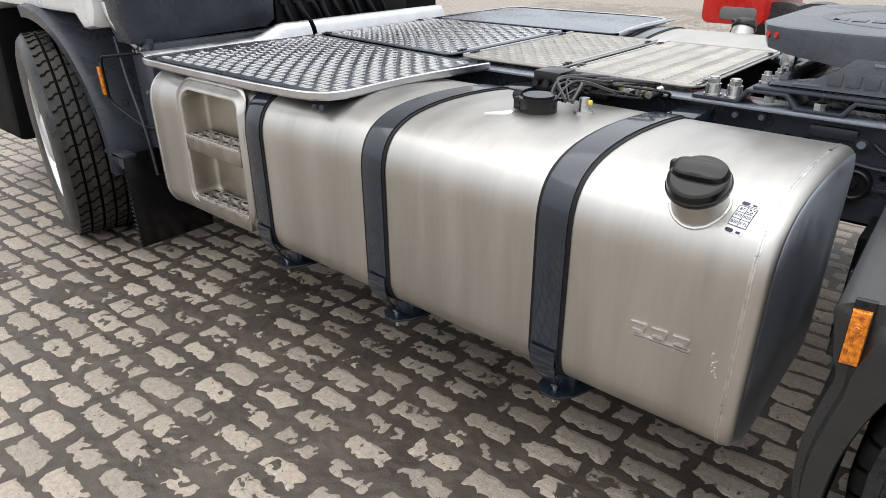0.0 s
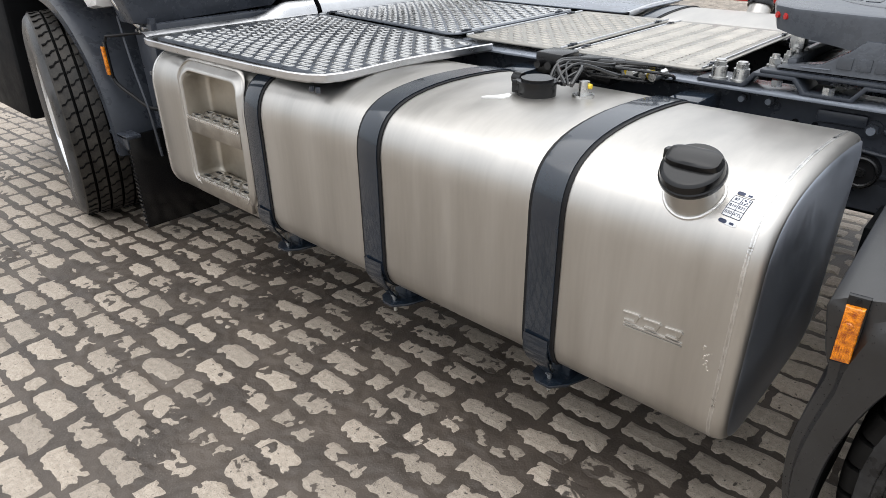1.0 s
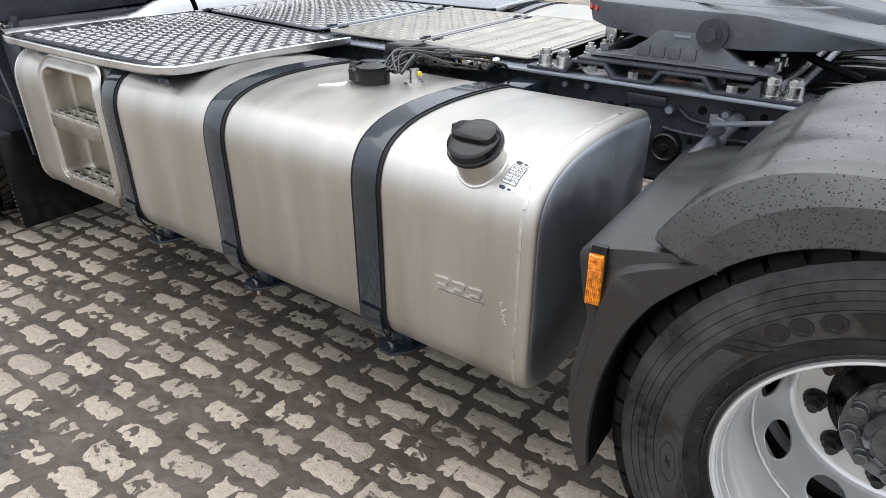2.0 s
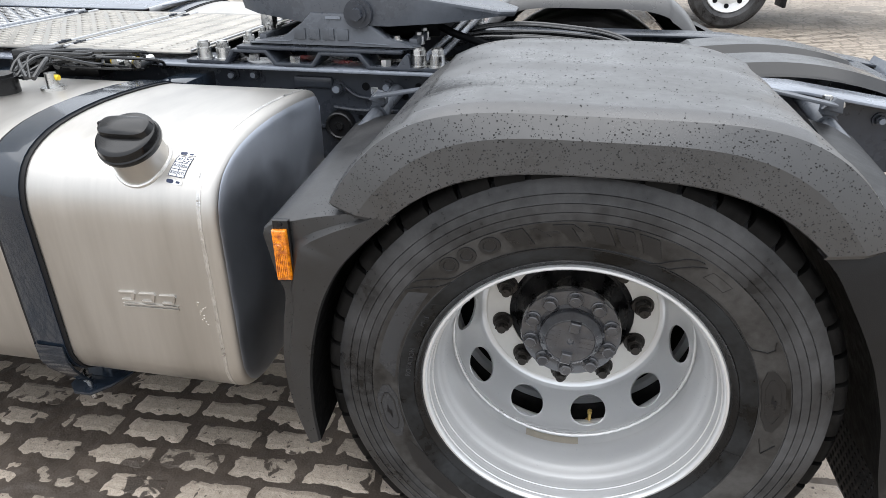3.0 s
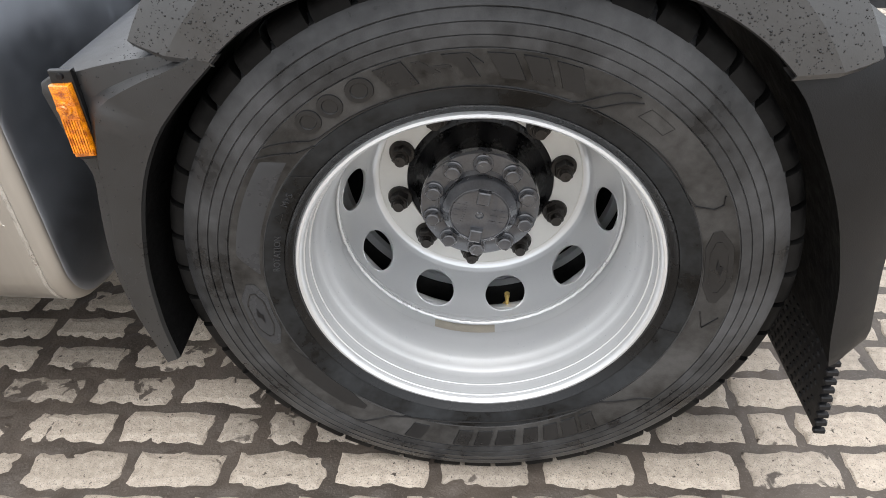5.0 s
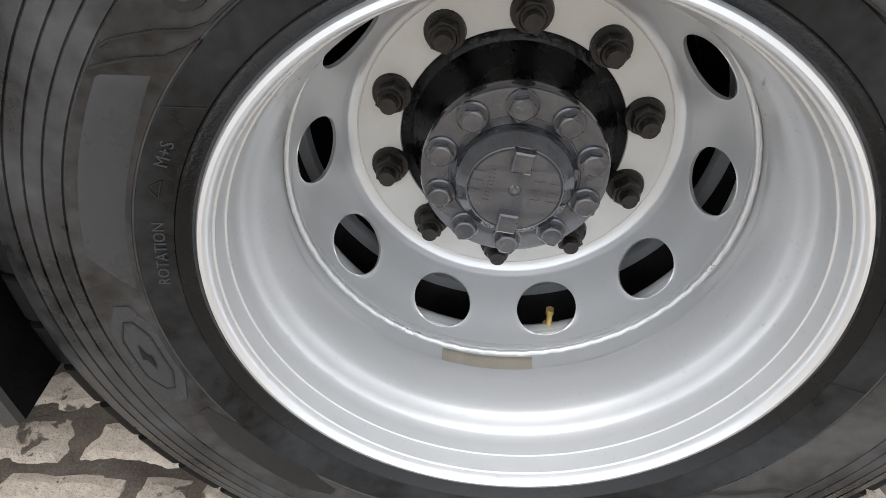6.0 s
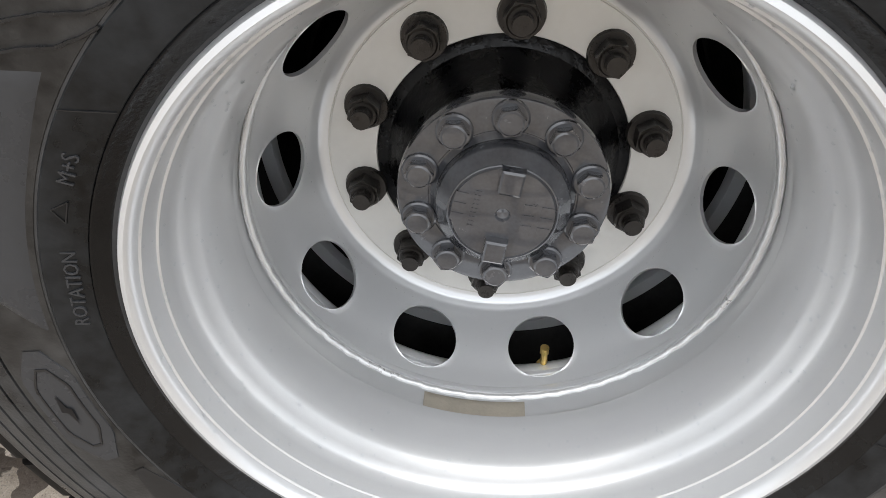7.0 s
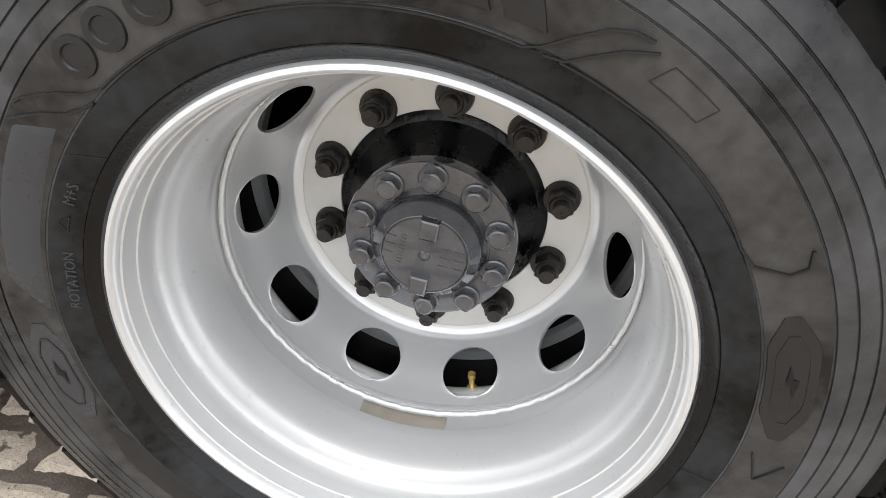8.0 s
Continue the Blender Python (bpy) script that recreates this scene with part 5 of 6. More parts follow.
part("step_recess", fix(bm), ALU_RECESS, near_tank, "pressed recess, its shade and brown reflection in the colour", sharp=50)
for z0, xa, xb in ((0.725, -2.770, -2.412), (0.482, -2.775, -2.406)):
    bm = bmesh.new()
    box(bm, xa, xb, -0.012, 0.084, z0 - 0.060, z0, 0.006)
    step = part("footstep", bm, STEP_METAL, near_tank, "folded aluminium footstep with punched grip")
    bm = bmesh.new()
    for i in range(5):
        for j in range(2):
            cx, cy = xa + 0.040 + 0.066 * i + 0.012 * j, 0.012 + 0.042 * j
            o, n = rounded(cx - 0.025, cx + 0.025, cy - 0.012, cy + 0.012, 0.009, 2), rounded(cx - 0.0195, cx + 0.0195, cy - 0.0065, cy + 0.0065, 0.005, 2)
            loft(bm, [[(x, y, z0 + 0.0004) for x, y in o], [(x, y, z0 + 0.006) for x, y in o], [(x, y, z0 + 0.006) for x, y in n], [(x, y, z0 + 0.0004) for x, y in n]], closed_cols=True)
    for i in range(30):
        x = xa + 0.012 + i * (xb - xa - 0.024) / 29
        box(bm, x - 0.004, x + 0.004, -0.0145, -0.008, z0 - 0.007, z0 + 0.005)
    rod(bm, (xa + 0.004, -0.010, z0 + 0.0005), (xb - 0.004, -0.010, z0 + 0.0005), 0.0042, 8)
    fix(bm)
    # Solid dark plates stand in for the shade inside the punched openings.
    holes = bmesh.new()
    for i in range(5):
        for j in range(2):
            cx, cy = xa + 0.040 + 0.066 * i + 0.012 * j, 0.012 + 0.042 * j
            prism(holes, rounded(cx - 0.0195, cx + 0.0195, cy - 0.0065, cy + 0.0065, 0.005, 2), "z", z0 - 0.001, z0 + 0.0015)
    part("punched_hole", holes, DARK, near_tank, "dark plates for the shade in the footstep's openings")["kind"] = "stuff"
    g = part("step_grip", bm, STEP_GRIP, near_tank, "bright punched grip")
    g["kind"] = "stuff"


# ---- deck plates over the frame ----
def tread_plate(name, x0, x1, y0, y1, z, base, pad, label, pitch=(0.060, 0.036), size=(0.021, 0.008), parent=truck, margin=0.03, stagger=True, mirror=False, rise=0.0022, slant=None):
    bm = prism(bmesh.new(), rounded(x0, x1, y0, y1, 0.055, 5), "z", z - 0.006, z, 0.002)
    for v in bm.verts:
        v.co.y += slant(v.co.x, v.co.y) if slant else 0.0
    plate = part(name, bm, base, parent, label, mirror=mirror)
    bm = bmesh.new()
    j, y = 0, y0 + margin + 0.01
    while y < y1 - margin:
        x = x0 + margin + 0.02 + (pitch[0] / 2 if j % 2 and stagger else 0)
        while x < x1 - margin:
            rings = []
            for kx, ky, h in ((1.0, 1.0, -0.0002), (0.97, 0.92, rise), (0.83, 0.56, rise), (0.79, 0.46, -0.0002)):
                rings.append([(a, b, z + h) for a, b in rounded(x - size[0] * kx, x + size[0] * kx, y - size[1] * ky, y + size[1] * ky, size[1] * ky * 0.95, 2)])
            loft(bm, rings, closed_cols=True)
            x += pitch[0]
        y += pitch[1]
        j += 1
    fix(bm)
    for v in bm.verts:
        v.co.y += slant(v.co.x, v.co.y) if slant else 0.0
    g = part("grip_pattern", bm, pad, plate, "bright worn oval grip lugs", mirror=mirror)
    g["kind"] = "stuff"
    return plate


step_deck = tread_plate("step_plate", -3.02, -1.975, 0.034, 0.735, 0.972, DARK_PLATE, STEP_GRIP, "dark step plate with bright oval lugs and aluminium rim", pitch=(0.077, 0.036), size=(0.0275, 0.0108),
                        rise=0.0036, slant=lambda x, y: 0.12 * max(0.0, -1.98 - x) * max(0.0, y - 0.15) / 0.585)
# rolled rim round the step plate
def loft_rim():
    bm = bmesh.new()
    rim_line = [(-3.040, 0.84), (-3.040, 0.05), (-3.02, 0.000), (-2.97, -0.012), (-2.60, -0.016), (-2.30, -0.012), (-2.10, 0.002), (-2.03, 0.018), (-1.985, 0.050), (-1.965, 0.095), (-1.963, 0.16), (-1.967, 0.25), (-1.966, 0.36), (-1.955, 0.48), (-1.935, 0.60), (-1.912, 0.74)]
    rows = [[], [], [], [], []]
    for x, y in rim_line:
        ox, oy = (-2.52 - x), (0.40 - y)
        l = math.hypot(ox, oy)
        ox, oy = ox / l * 0.015, oy / l * 0.015
        rows[0].append((x + ox * 1.4, y + oy * 1.4, 0.9745))
        rows[1].append((x + ox * 0.25, y + oy * 0.25, 0.9770))
        rows[2].append((x, y, 0.9740))
        rows[3].append((x + ox * 0.1, y + oy * 0.1, 0.9555))
        rows[4].append((x + ox * 0.45, y + oy * 0.45, 0.9500))
    loft(bm, rows)
    return fix(bm)


part("deck_rim", loft_rim(), ALU_DECK, step_deck, "bright rolled aluminium rim", sharp=28)
bm = bmesh.new()
for line in (((0.02, 0.987), (0.52, 0.988), (0.58, 0.997), (0.67, 1.030), (0.70, 1.034), (0.845, 1.034)), ((0.872, 1.034), (1.2, 1.034), (1.80, 1.032))):
    rows = [[(-3.036, y, 0.972) for y, h in line], [(-3.046, y, 0.972 + (h - 0.972) * 0.5) for y, h in line], [(-3.066, y, h) for y, h in line], [(-3.080, y, h) for y, h in line]]
    loft(bm, rows)
part("kick_plate", fix(bm), ALU_DECK, step_deck, "upturned bright aluminium kick plate", sharp=60)
for x in (-2.03, -2.0):
    part("rim_bolt", hexagon(bmesh.new(), (x, 0.03, 0.940), (x, 0.03, 0.925), 0.007), PAINT, step_deck)
for x in (-2.9, -2.5, -2.1):
    part("deck_support", box(bmesh.new(), x - 0.02, x + 0.02, 0.05, 0.75, 0.945, 0.966), PAINT, step_deck, "flat support under the plate")

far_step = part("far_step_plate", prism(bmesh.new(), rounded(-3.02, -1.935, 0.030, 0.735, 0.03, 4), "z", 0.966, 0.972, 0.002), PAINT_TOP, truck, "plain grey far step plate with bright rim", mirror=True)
part("far_rim", loft_rim(), ALU_DECK, far_step, "bright rolled aluminium rim", sharp=60, mirror=True)

plate_a = tread_plate("deck_plate", -3.020, -2.160, 0.800, 1.675, 0.972, DECK_BLUE, STEP_GRIP, "blue-grey frame deck plate with bright oval lugs", pitch=(0.077, 0.036), size=(0.0275, 0.0108),
                      rise=0.0036, slant=lambda x, y: 0.115 * (-2.10 - x) * (1 - (y - 0.80) / 0.875))
plate_b = tread_plate("deck_plate", -2.125, -1.675, 0.810, 1.665, 0.972, DECK_WORN, ALU_DULL, "worn aluminium frame deck plate with oval lugs", pitch=(0.064, 0.042), size=(0.021, 0.0085))
plate_c = tread_plate("deck_plate", -1.650, -1.178, 0.815, 1.665, 0.972, DECK_WORN, ALU_DULL, "bright aluminium frame deck plate with oval lugs", pitch=(0.086, 0.030), size=(0.034, 0.0095), stagger=False)
for plate, xs in ((plate_a, (-3.005, -2.175)), (plate_b, (-2.11, -1.69)), (plate_c, (-1.635, -1.195))):
    for x in xs:
        part("edge_bead", tube(bmesh.new(), [(x, 0.83, 0.974), (x, 1.2, 0.974), (x, 1.65, 0.974)], 0.004, 6, 2), ALU_DECK, plate, "rolled bead along the plate edge")
        for y in (0.90, 1.55):
            bm = rod(bmesh.new(), (x, y, 0.972), (x, y, 0.981), 0.008, 10)
            box(bm, x - 0.005, x + 0.005, y - 0.03, y + 0.03, 0.973, 0.979, 0.001, 1)
            part("hold_down", bm, PAINT, plate, "dark hold-down clip")

# ---- frame ----
bm = bmesh.new()
for s in (0, 1):
    y0, y1 = (0.815, 0.823) if s == 0 else (2 * MID_Y - 0.823, 2 * MID_Y - 0.815)
    web = [(-3.6, 0.66), (0.40, 0.66), (0.80, 0.722), (0.87, 0.730), (1.025, 0.730), (1.045, 0.750), (1.045, 0.856), (0.95, 0.872), (0.88, 0.886), (0.54, 0.936), (0.40, 0.940), (-3.6, 0.940)]
    prism(bm, web, "y", y0, y1)
    ya, yb = (0.815, 0.895) if s == 0 else (2 * MID_Y - 0.895, 2 * MID_Y - 0.815)
    prism(bm, [(-3.6, 0.66), (0.40, 0.66), (0.40, 0.667), (-3.6, 0.667)], "y", ya, yb)
rails = part("chassis_rail", bm, PAINT, truck, "dark slate ladder frame with holes and bolts")
for x in (-2.6, -1.6, -0.9, -0.3, 0.45, 0.92):
    part("cross_member", box(bmesh.new(), x - 0.05, x + 0.05, 0.823, 2 * MID_Y - 0.823, 0.70, 0.88, 0.006), PAINT, rails)
for s in (0, 1):
    bm = bmesh.new()
    ya, yb = (0.758, 0.900) if s == 0 else (2 * MID_Y - 0.900, 2 * MID_Y - 0.758)
    prism(bm, [(-3.6, 0.941), (-3.6, 0.949), (0.40, 0.949), (0.54, 0.945), (0.88, 0.895), (0.95, 0.881), (1.045, 0.865), (1.045, 0.857), (0.95, 0.873), (0.88, 0.887), (0.54, 0.937), (0.40, 0.941)], "y", ya, yb, 0.002)
    part("rail_flange", bm, PAINT_TOP if s == 0 else PAINT, rails, "top flange with sky sheen in its lighter paint colour" if s == 0 else "dark painted top flange")
for x, z, r in ((-1.057, 0.913, 0.014), (-0.984, 0.917, 0.014), (-0.726, 0.885, 0.018), (-0.573, 0.897, 0.016), (0.758, 0.868, 0.0135), (0.825, 0.855, 0.0135), (0.881, 0.849, 0.0135), (0.942, 0.840, 0.0135), (0.944, 0.774, 0.0135), (-1.5, 0.90, 0.012), (-1.75, 0.90, 0.012), (0.62, 0.86, 0.016)):
    bm = bmesh.new()
    rod(bm, (x, 0.816, z), (x, 0.810, z), r * 1.35, 20)
    hexagon(bm, (x, 0.810, z), (x, 0.797, z), r)
    part("frame_bolt", bm, PAINT, rails, "painted flange bolt")
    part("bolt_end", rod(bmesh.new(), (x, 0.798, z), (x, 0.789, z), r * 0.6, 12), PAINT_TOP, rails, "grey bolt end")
# The web is uncut; dark discs paint in the shade of its holes.
for x, z, r in ((-0.640, 0.893, 0.012), (-0.52, 0.868, 0.010), (-0.60, 0.85, 0.008), (-0.66, 0.80, 0.008), (-0.86, 0.87, 0.009), (-0.91, 0.87, 0.009), (0.70, 0.80, 0.010), (-0.48, 0.90, 0.010), (-0.56, 0.79, 0.009)):
    bm = bmesh.new()
    rod(bm, (x, 0.8155, z), (x, 0.8125, z), r, 14)
    part("rail_hole", bm, DARK, rails, "dark disc for the shade of a punched hole")
bm = bmesh.new()
box(bm, -0.86, -0.74, 0.800, 0.816, 0.885, 0.918, 0.006)
box(bm, -0.80, -0.45, 0.808, 0.816, 0.76, 0.772, 0.002)
tube(bm, [(-0.70, 0.806, 0.89), (-0.66, 0.804, 0.865), (-0.58, 0.804, 0.862), (-0.55, 0.804, 0.88)], 0.005, 8)
tube(bm, [(-0.74, 0.806, 0.83), (-0.66, 0.80, 0.825), (-0.5, 0.80, 0.83)], 0.006, 8)
part("rail_bracket", bm, PAINT, rails, "dark brackets and pipes on the frame")
# buffer with a rubber ring beside the tank
bm = bmesh.new()
rod(bm, (-0.722, 0.816, 0.776), (-0.722, 0.790, 0.776), 0.044, 28)
part("bush", bm, RUBBER, rails, "black round rubber bush")
bm = bmesh.new()
tube(bm, [(-0.722 + 0.038 * math.cos(k * math.pi / 12), 0.788, 0.776 + 0.038 * math.sin(k * math.pi / 12)) for k in range(25)], 0.0055, 8, 1)
rod(bm, (-0.722, 0.789, 0.776), (-0.722, 0.784, 0.776), 0.014, 16, 0.011)
part("bush_plate", bm, HOSE, rails, "glossy ring and plug of the bush")


def guard_arm(x, z, d):
    """Tube arm with a clamp that carries the mudguard."""
    bm = bmesh.new()
    rod(bm, (x + 0.02 * d, 0.80, z + 0.02), (x - 0.035 * d, 0.52, z - 0.055), 0.0215, 20)
    arm = part("mudguard_arm", bm, PLATE_GREY, truck, "grey tube arm with a clamp for the mudguard")
    bm = bmesh.new()
    rod(bm, (x + 0.0015 * d, 0.688, z - 0.0075), (x - 0.0035 * d, 0.668, z - 0.014), 0.0285, 20)
    box(bm, x - 0.016, x + 0.022, 0.650, 0.688, z + 0.012, z + 0.044, 0.005)
    prism(bm, [(x - 0.022, z + 0.03), (x + 0.004, z + 0.058), (x + 0.022, z + 0.054), (x + 0.026, z + 0.02)], "y", 0.642, 0.656, 0.003)
    part("clamp", bm, PLATE_GREY, arm, "cast clamp")
    bm = bmesh.new()
    hexagon(bm, (x - 0.01, 0.665, z + 0.044), (x - 0.01, 0.665, z + 0.058), 0.011)
    hexagon(bm, (x + 0.018, 0.66, z + 0.04), (x + 0.018, 0.645, z + 0.04), 0.010)
    part("clamp_bolt", bm, ZINC, arm, "bright clamp bolts")
    bm = bmesh.new()
    prism(bm, [(x, z + 0.048), (x + 0.26 * d, z + 0.098), (x + 0.26 * d, z + 0.091), (x, z + 0.040)], "y", 0.612, 0.645, 0.002)
    part("stay", bm, PLATE_GREY, arm, "flat steel stay")


guard_arm(-0.560, 0.868, 1)
guard_arm(0.575, 0.900, -1)

# ---- fifth wheel ----
bm = bmesh.new()
zig = [(-1.185, 0.951), (-1.185, 0.960), (-1.060, 0.960), (-1.035, 0.994), (-0.925, 0.994), (-0.895, 0.960), (-0.790, 0.960), (-0.765, 0.994), (-0.640, 0.994), (-0.612, 0.960), (-0.535, 0.960), (-0.510, 0.994),
       (-0.500, 0.994), (-0.495, 0.960), (-0.385, 0.960), (-0.385, 0.951), (-0.515, 0.951), (-0.535, 0.951), (-0.620, 0.951), (-0.650, 0.985), (-0.757, 0.985), (-0.782, 0.951), (-0.903, 0.951), (-0.933, 0.985), (-1.027, 0.985), (-1.052, 0.951)]
prism(bm, zig, "y", 0.775, 0.90, 0.002)
prism(bm, zig, "y", 2 * MID_Y - 0.90, 2 * MID_Y - 0.775, 0.002)
box(bm, -1.02, -0.52, 0.78, 2 * MID_Y - 0.78, 0.994, 1.004, 0.003)
fifth = part("coupling_base", bm, PAINT, truck, "dark slate corrugated mounting plate of the coupling")
bm = bmesh.new()
ped = [(-0.985, 1.004), (-0.985, 1.012), (-0.880, 1.030), (-0.820, 1.070), (-0.790, 1.098), (-0.640, 1.098), (-0.625, 1.075), (-0.570, 1.035), (-0.480, 1.012), (-0.480, 1.004)]
for y0 in (0.800, 2 * MID_Y - 0.86):
    prism(bm, ped, "y", y0, y0 + 0.06, 0.006)
for x in (-0.96, -0.50):
    box(bm, x - 0.012, x + 0.012, 0.84, 2 * MID_Y - 0.84, 1.004, 1.03, 0.004)
part("pedestal", bm, PLATE_GREY, fifth, "cast slate coupling pedestal with a raised mark")
for k in range(4):
    x = -0.842 + 0.043 * k
    part("pedestal_mark", prism(bmesh.new(), [(x, 1.026), (x + 0.034, 1.026), (x + 0.034, 1.056), (x, 1.056)], "y", 0.803, 0.7955, 0.001), PLATE_GREY, fifth, "raised cast block")
for line in ([(-0.745, 1.083), (-0.700, 1.083), (-0.700, 1.090), (-0.745, 1.090)], [(-0.925, 1.018), (-0.855, 1.020), (-0.855, 1.022), (-0.925, 1.020)], [(-0.66, 1.020), (-0.56, 1.016), (-0.56, 1.018), (-0.66, 1.022)]):
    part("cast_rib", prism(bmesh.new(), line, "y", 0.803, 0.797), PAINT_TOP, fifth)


def fastener(bm, x, y, z, h=0.034):
    rod(bm, (x, y, z), (x, y, z + 0.005), 0.026, 20)
    rod(bm, (x, y, z + 0.005), (x, y, z + h), 0.0215, 20)
    hexagon(bm, (x, y, z + h), (x, y, z + h + 0.014), 0.019)
    rod(bm, (x, y, z + h + 0.014), (x, y, z + h + 0.019), 0.014, 12)
    return bm


for x in (-1.134, -1.073, -0.473, -0.421):
    part("frame_fastener", fastener(bmesh.new(), x, 0.800, 0.960), ZINC, fifth, "zinc bolt with a tall spacer sleeve")
for x in (-1.134, -1.073, -0.473, -0.421):
    part("frame_fastener", fastener(bmesh.new(), x, 0.800, 0.960), ZINC, fifth, "zinc bolt with a tall spacer sleeve", mirror=True)
for x, y, z in ((-0.845, 0.795, 0.960), (-0.570, 0.795, 0.960), (-0.975, 0.80, 0.960)):
    part("coupling_bolt", hexagon(bmesh.new(), (x, y, z), (x, y, z + 0.018), 0.016), ZINC, fifth, "bright coupling bolt")
for x, y in ((-1.00, 0.83), (-0.985, 0.90), (-0.97, 0.98), (-0.545, 0.83), (-0.50, 0.91), (-0.50, 0.99)):
    bm = rod(bmesh.new(), (x, y, 1.004), (x, y, 1.010), 0.020, 16)
    hexagon(bm, (x, y, 1.010), (x, y, 1.028), 0.017)
    rod(bm, (x, y, 1.028), (x, y, 1.038), 0.010, 10)
    part("coupling_bolt", bm, ZINC, fifth, "bright coupling bolt")

# the plate: a horseshoe with ramps at its rear
bm = bmesh.new()
cx = -0.644


def top_z(x):
    return 1.158 if x < -0.52 else 1.158 - (x + 0.52) * 0.20


near_edge = [(-1.080, 0.98), (-1.045, 0.885), (-0.98, 0.835), (-0.80, 0.800), (-0.55, 0.795), (-0.40, 0.815), (-0.255, 0.880), (-0.215, 0.960), (-0.215, 1.060), (-0.300, 1.120), (-0.56, 1.185), (-0.62, 1.205)]
outline = near_edge + [(-0.66, MID_Y)] + [(x, 2 * MID_Y - y) for x, y in near_edge[::-1]]
outline += []
top = [bm.verts.new((x, y, top_z(x))) for x, y in outline]
low = [bm.verts.new((x + (0.012 if x < cx else -0.010), y + (0.012 if y < MID_Y else -0.012), min(top_z(x) - 0.016, 1.066 + max(0, abs(x - cx) - 0.16) * 0.115))) for x, y in outline]
bm.faces.new(top)
bm.faces.new(low[::-1])
for i in range(len(top)):
    j = (i + 1) % len(top)
    bm.faces.new((top[i], low[i], low[j], top[j]))
fix(bm)
es = [e for e in bm.edges if all(v in top for v in e.verts)]
bmesh.ops.bevel(bm, geom=es, offset=0.010, segments=2, affect="EDGES", profile=0.5)
part("coupling_plate", bm, PLATE_GREY, fifth, "broad grey fifth wheel plate with ramps", sharp=28)
bm = bmesh.new()
rod(bm, (cx, 0.805, 1.100), (cx, 0.782, 1.100), 0.040, 28)
rod(bm, (cx, 0.782, 1.100), (cx, 0.774, 1.100), 0.026, 20)
hexagon(bm, (cx, 0.774, 1.100), (cx, 0.760, 1.100), 0.018)
part("pivot_bolt", bm, PAINT, fifth, "pivot bolt in a cast boss")
bm = bmesh.new()
lathe_pts = []
for r, z in ((0.33, 1.1585), (0.325, 1.1600), (0.30, 1.1600), (0.295, 1.1585)):
    lathe_pts.append([(cx + r * math.cos(a), MID_Y + r * math.sin(a) * 0.95, z) for a in [radians(40 + 280 * k / 48) for k in range(49)]])
loft(bm, lathe_pts)
for k in range(3):
    box(bm, -0.92 + 0.05 * k, -0.885 + 0.05 * k, MID_Y - 0.16, MID_Y - 0.10, 1.1575, 1.1600)
part("grease_ring", fix(bm), PAINT, fifth, "dark groove and cast marks on the plate")
for x, y in ((-1.030, 0.886), (-1.003, 0.866)):
    bm = bmesh.new()
    rod(bm, (x + 0.01, y + 0.01, 1.132), (x - 0.006, y - 0.006, 1.132), 0.0085, 14)
    part("sensor_light", bm, RED, fifth, "small red lamp")
bm = bmesh.new()
box(bm, -1.0, -0.96, 0.92, 0.96, 1.04, 1.14, 0.006)
rod(bm, (-0.98, 0.94, 1.01), (-0.98, 0.94, 1.06), 0.018, 14)
part("plate_stop", bm, ZINC, fifth, "steel stop below the plate")
bm = bmesh.new()
tube(bm, [(-0.62, 1.0, 1.03), (-0.50, 1.02, 1.05), (-0.40, 1.0, 1.02), (-0.3, 1.05, 0.98)], 0.012, 8)
box(bm, -0.80, -0.45, 1.0, 1.45, 1.01, 1.06, 0.008)
part("lock_gear", bm, DARK, fifth, "dark locking gear")

# hoses between the rails
hs = random.Random(4)
for k in range(9):
    bm = bmesh.new()
    y, z = 1.02 + 0.058 * k, 0.945 + hs.uniform(-0.03, 0.035)
    tube(bm, [(-0.55, y + hs.uniform(-0.1, 0.1), z - 0.09), (-0.42, y, z - 0.01), (-0.25, y + hs.uniform(-0.04, 0.04), z + 0.01), (-0.05, y + hs.uniform(-0.05, 0.05), z), (0.10, y - 0.05, z - 0.01), (0.25, y - 0.12, z - 0.07)], hs.choice([0.005, 0.0065, 0.009]), 8)
    part("air_hose", bm, HOSE, rails, "black air hoses and cables between the rails")
bm = bmesh.new()
box(bm, -0.45, 0.35, 0.95, 1.55, 0.72, 0.86, 0.02)
rod(bm, (-0.2, 0.95, 0.80), (-0.2, 1.5, 0.80), 0.10, 24)
part("air_tank", bm, DARK, rails, "dark air vessel between the rails")
# cross tube behind the coupling
bm = bmesh.new()
for x in (-0.455, -0.42):
    rod(bm, (x, 0.80, 0.985), (x + 0.0, 1.66, 0.985), 0.010, 10)
part("cross_pipe", bm, PAINT_TOP, rails, "grey cross pipes")

# suspension behind the tank: bellows, its bracket, an air vessel
bm = bmesh.new()
for k in range(5):
    rod(bm, (-0.47, 0.70, 0.36 + 0.045 * k), (-0.47, 0.70, 0.382 + 0.045 * k), 0.088, 24, 0.100)
    rod(bm, (-0.47, 0.70, 0.382 + 0.045 * k), (-0.47, 0.70, 0.405 + 0.045 * k), 0.100, 24, 0.088)
part("air_bellows", bm, RUBBER, rails, "black air spring bellows")
bm = bmesh.new()
prism(bm, [(-0.66, 0.42), (-0.40, 0.30), (-0.10, 0.36), (-0.10, 0.42), (-0.40, 0.36), (-0.64, 0.48)], "y", 0.64, 0.76, 0.004)
box(bm, -0.655, -0.630, 0.62, 0.80, 0.40, 0.70, 0.004)
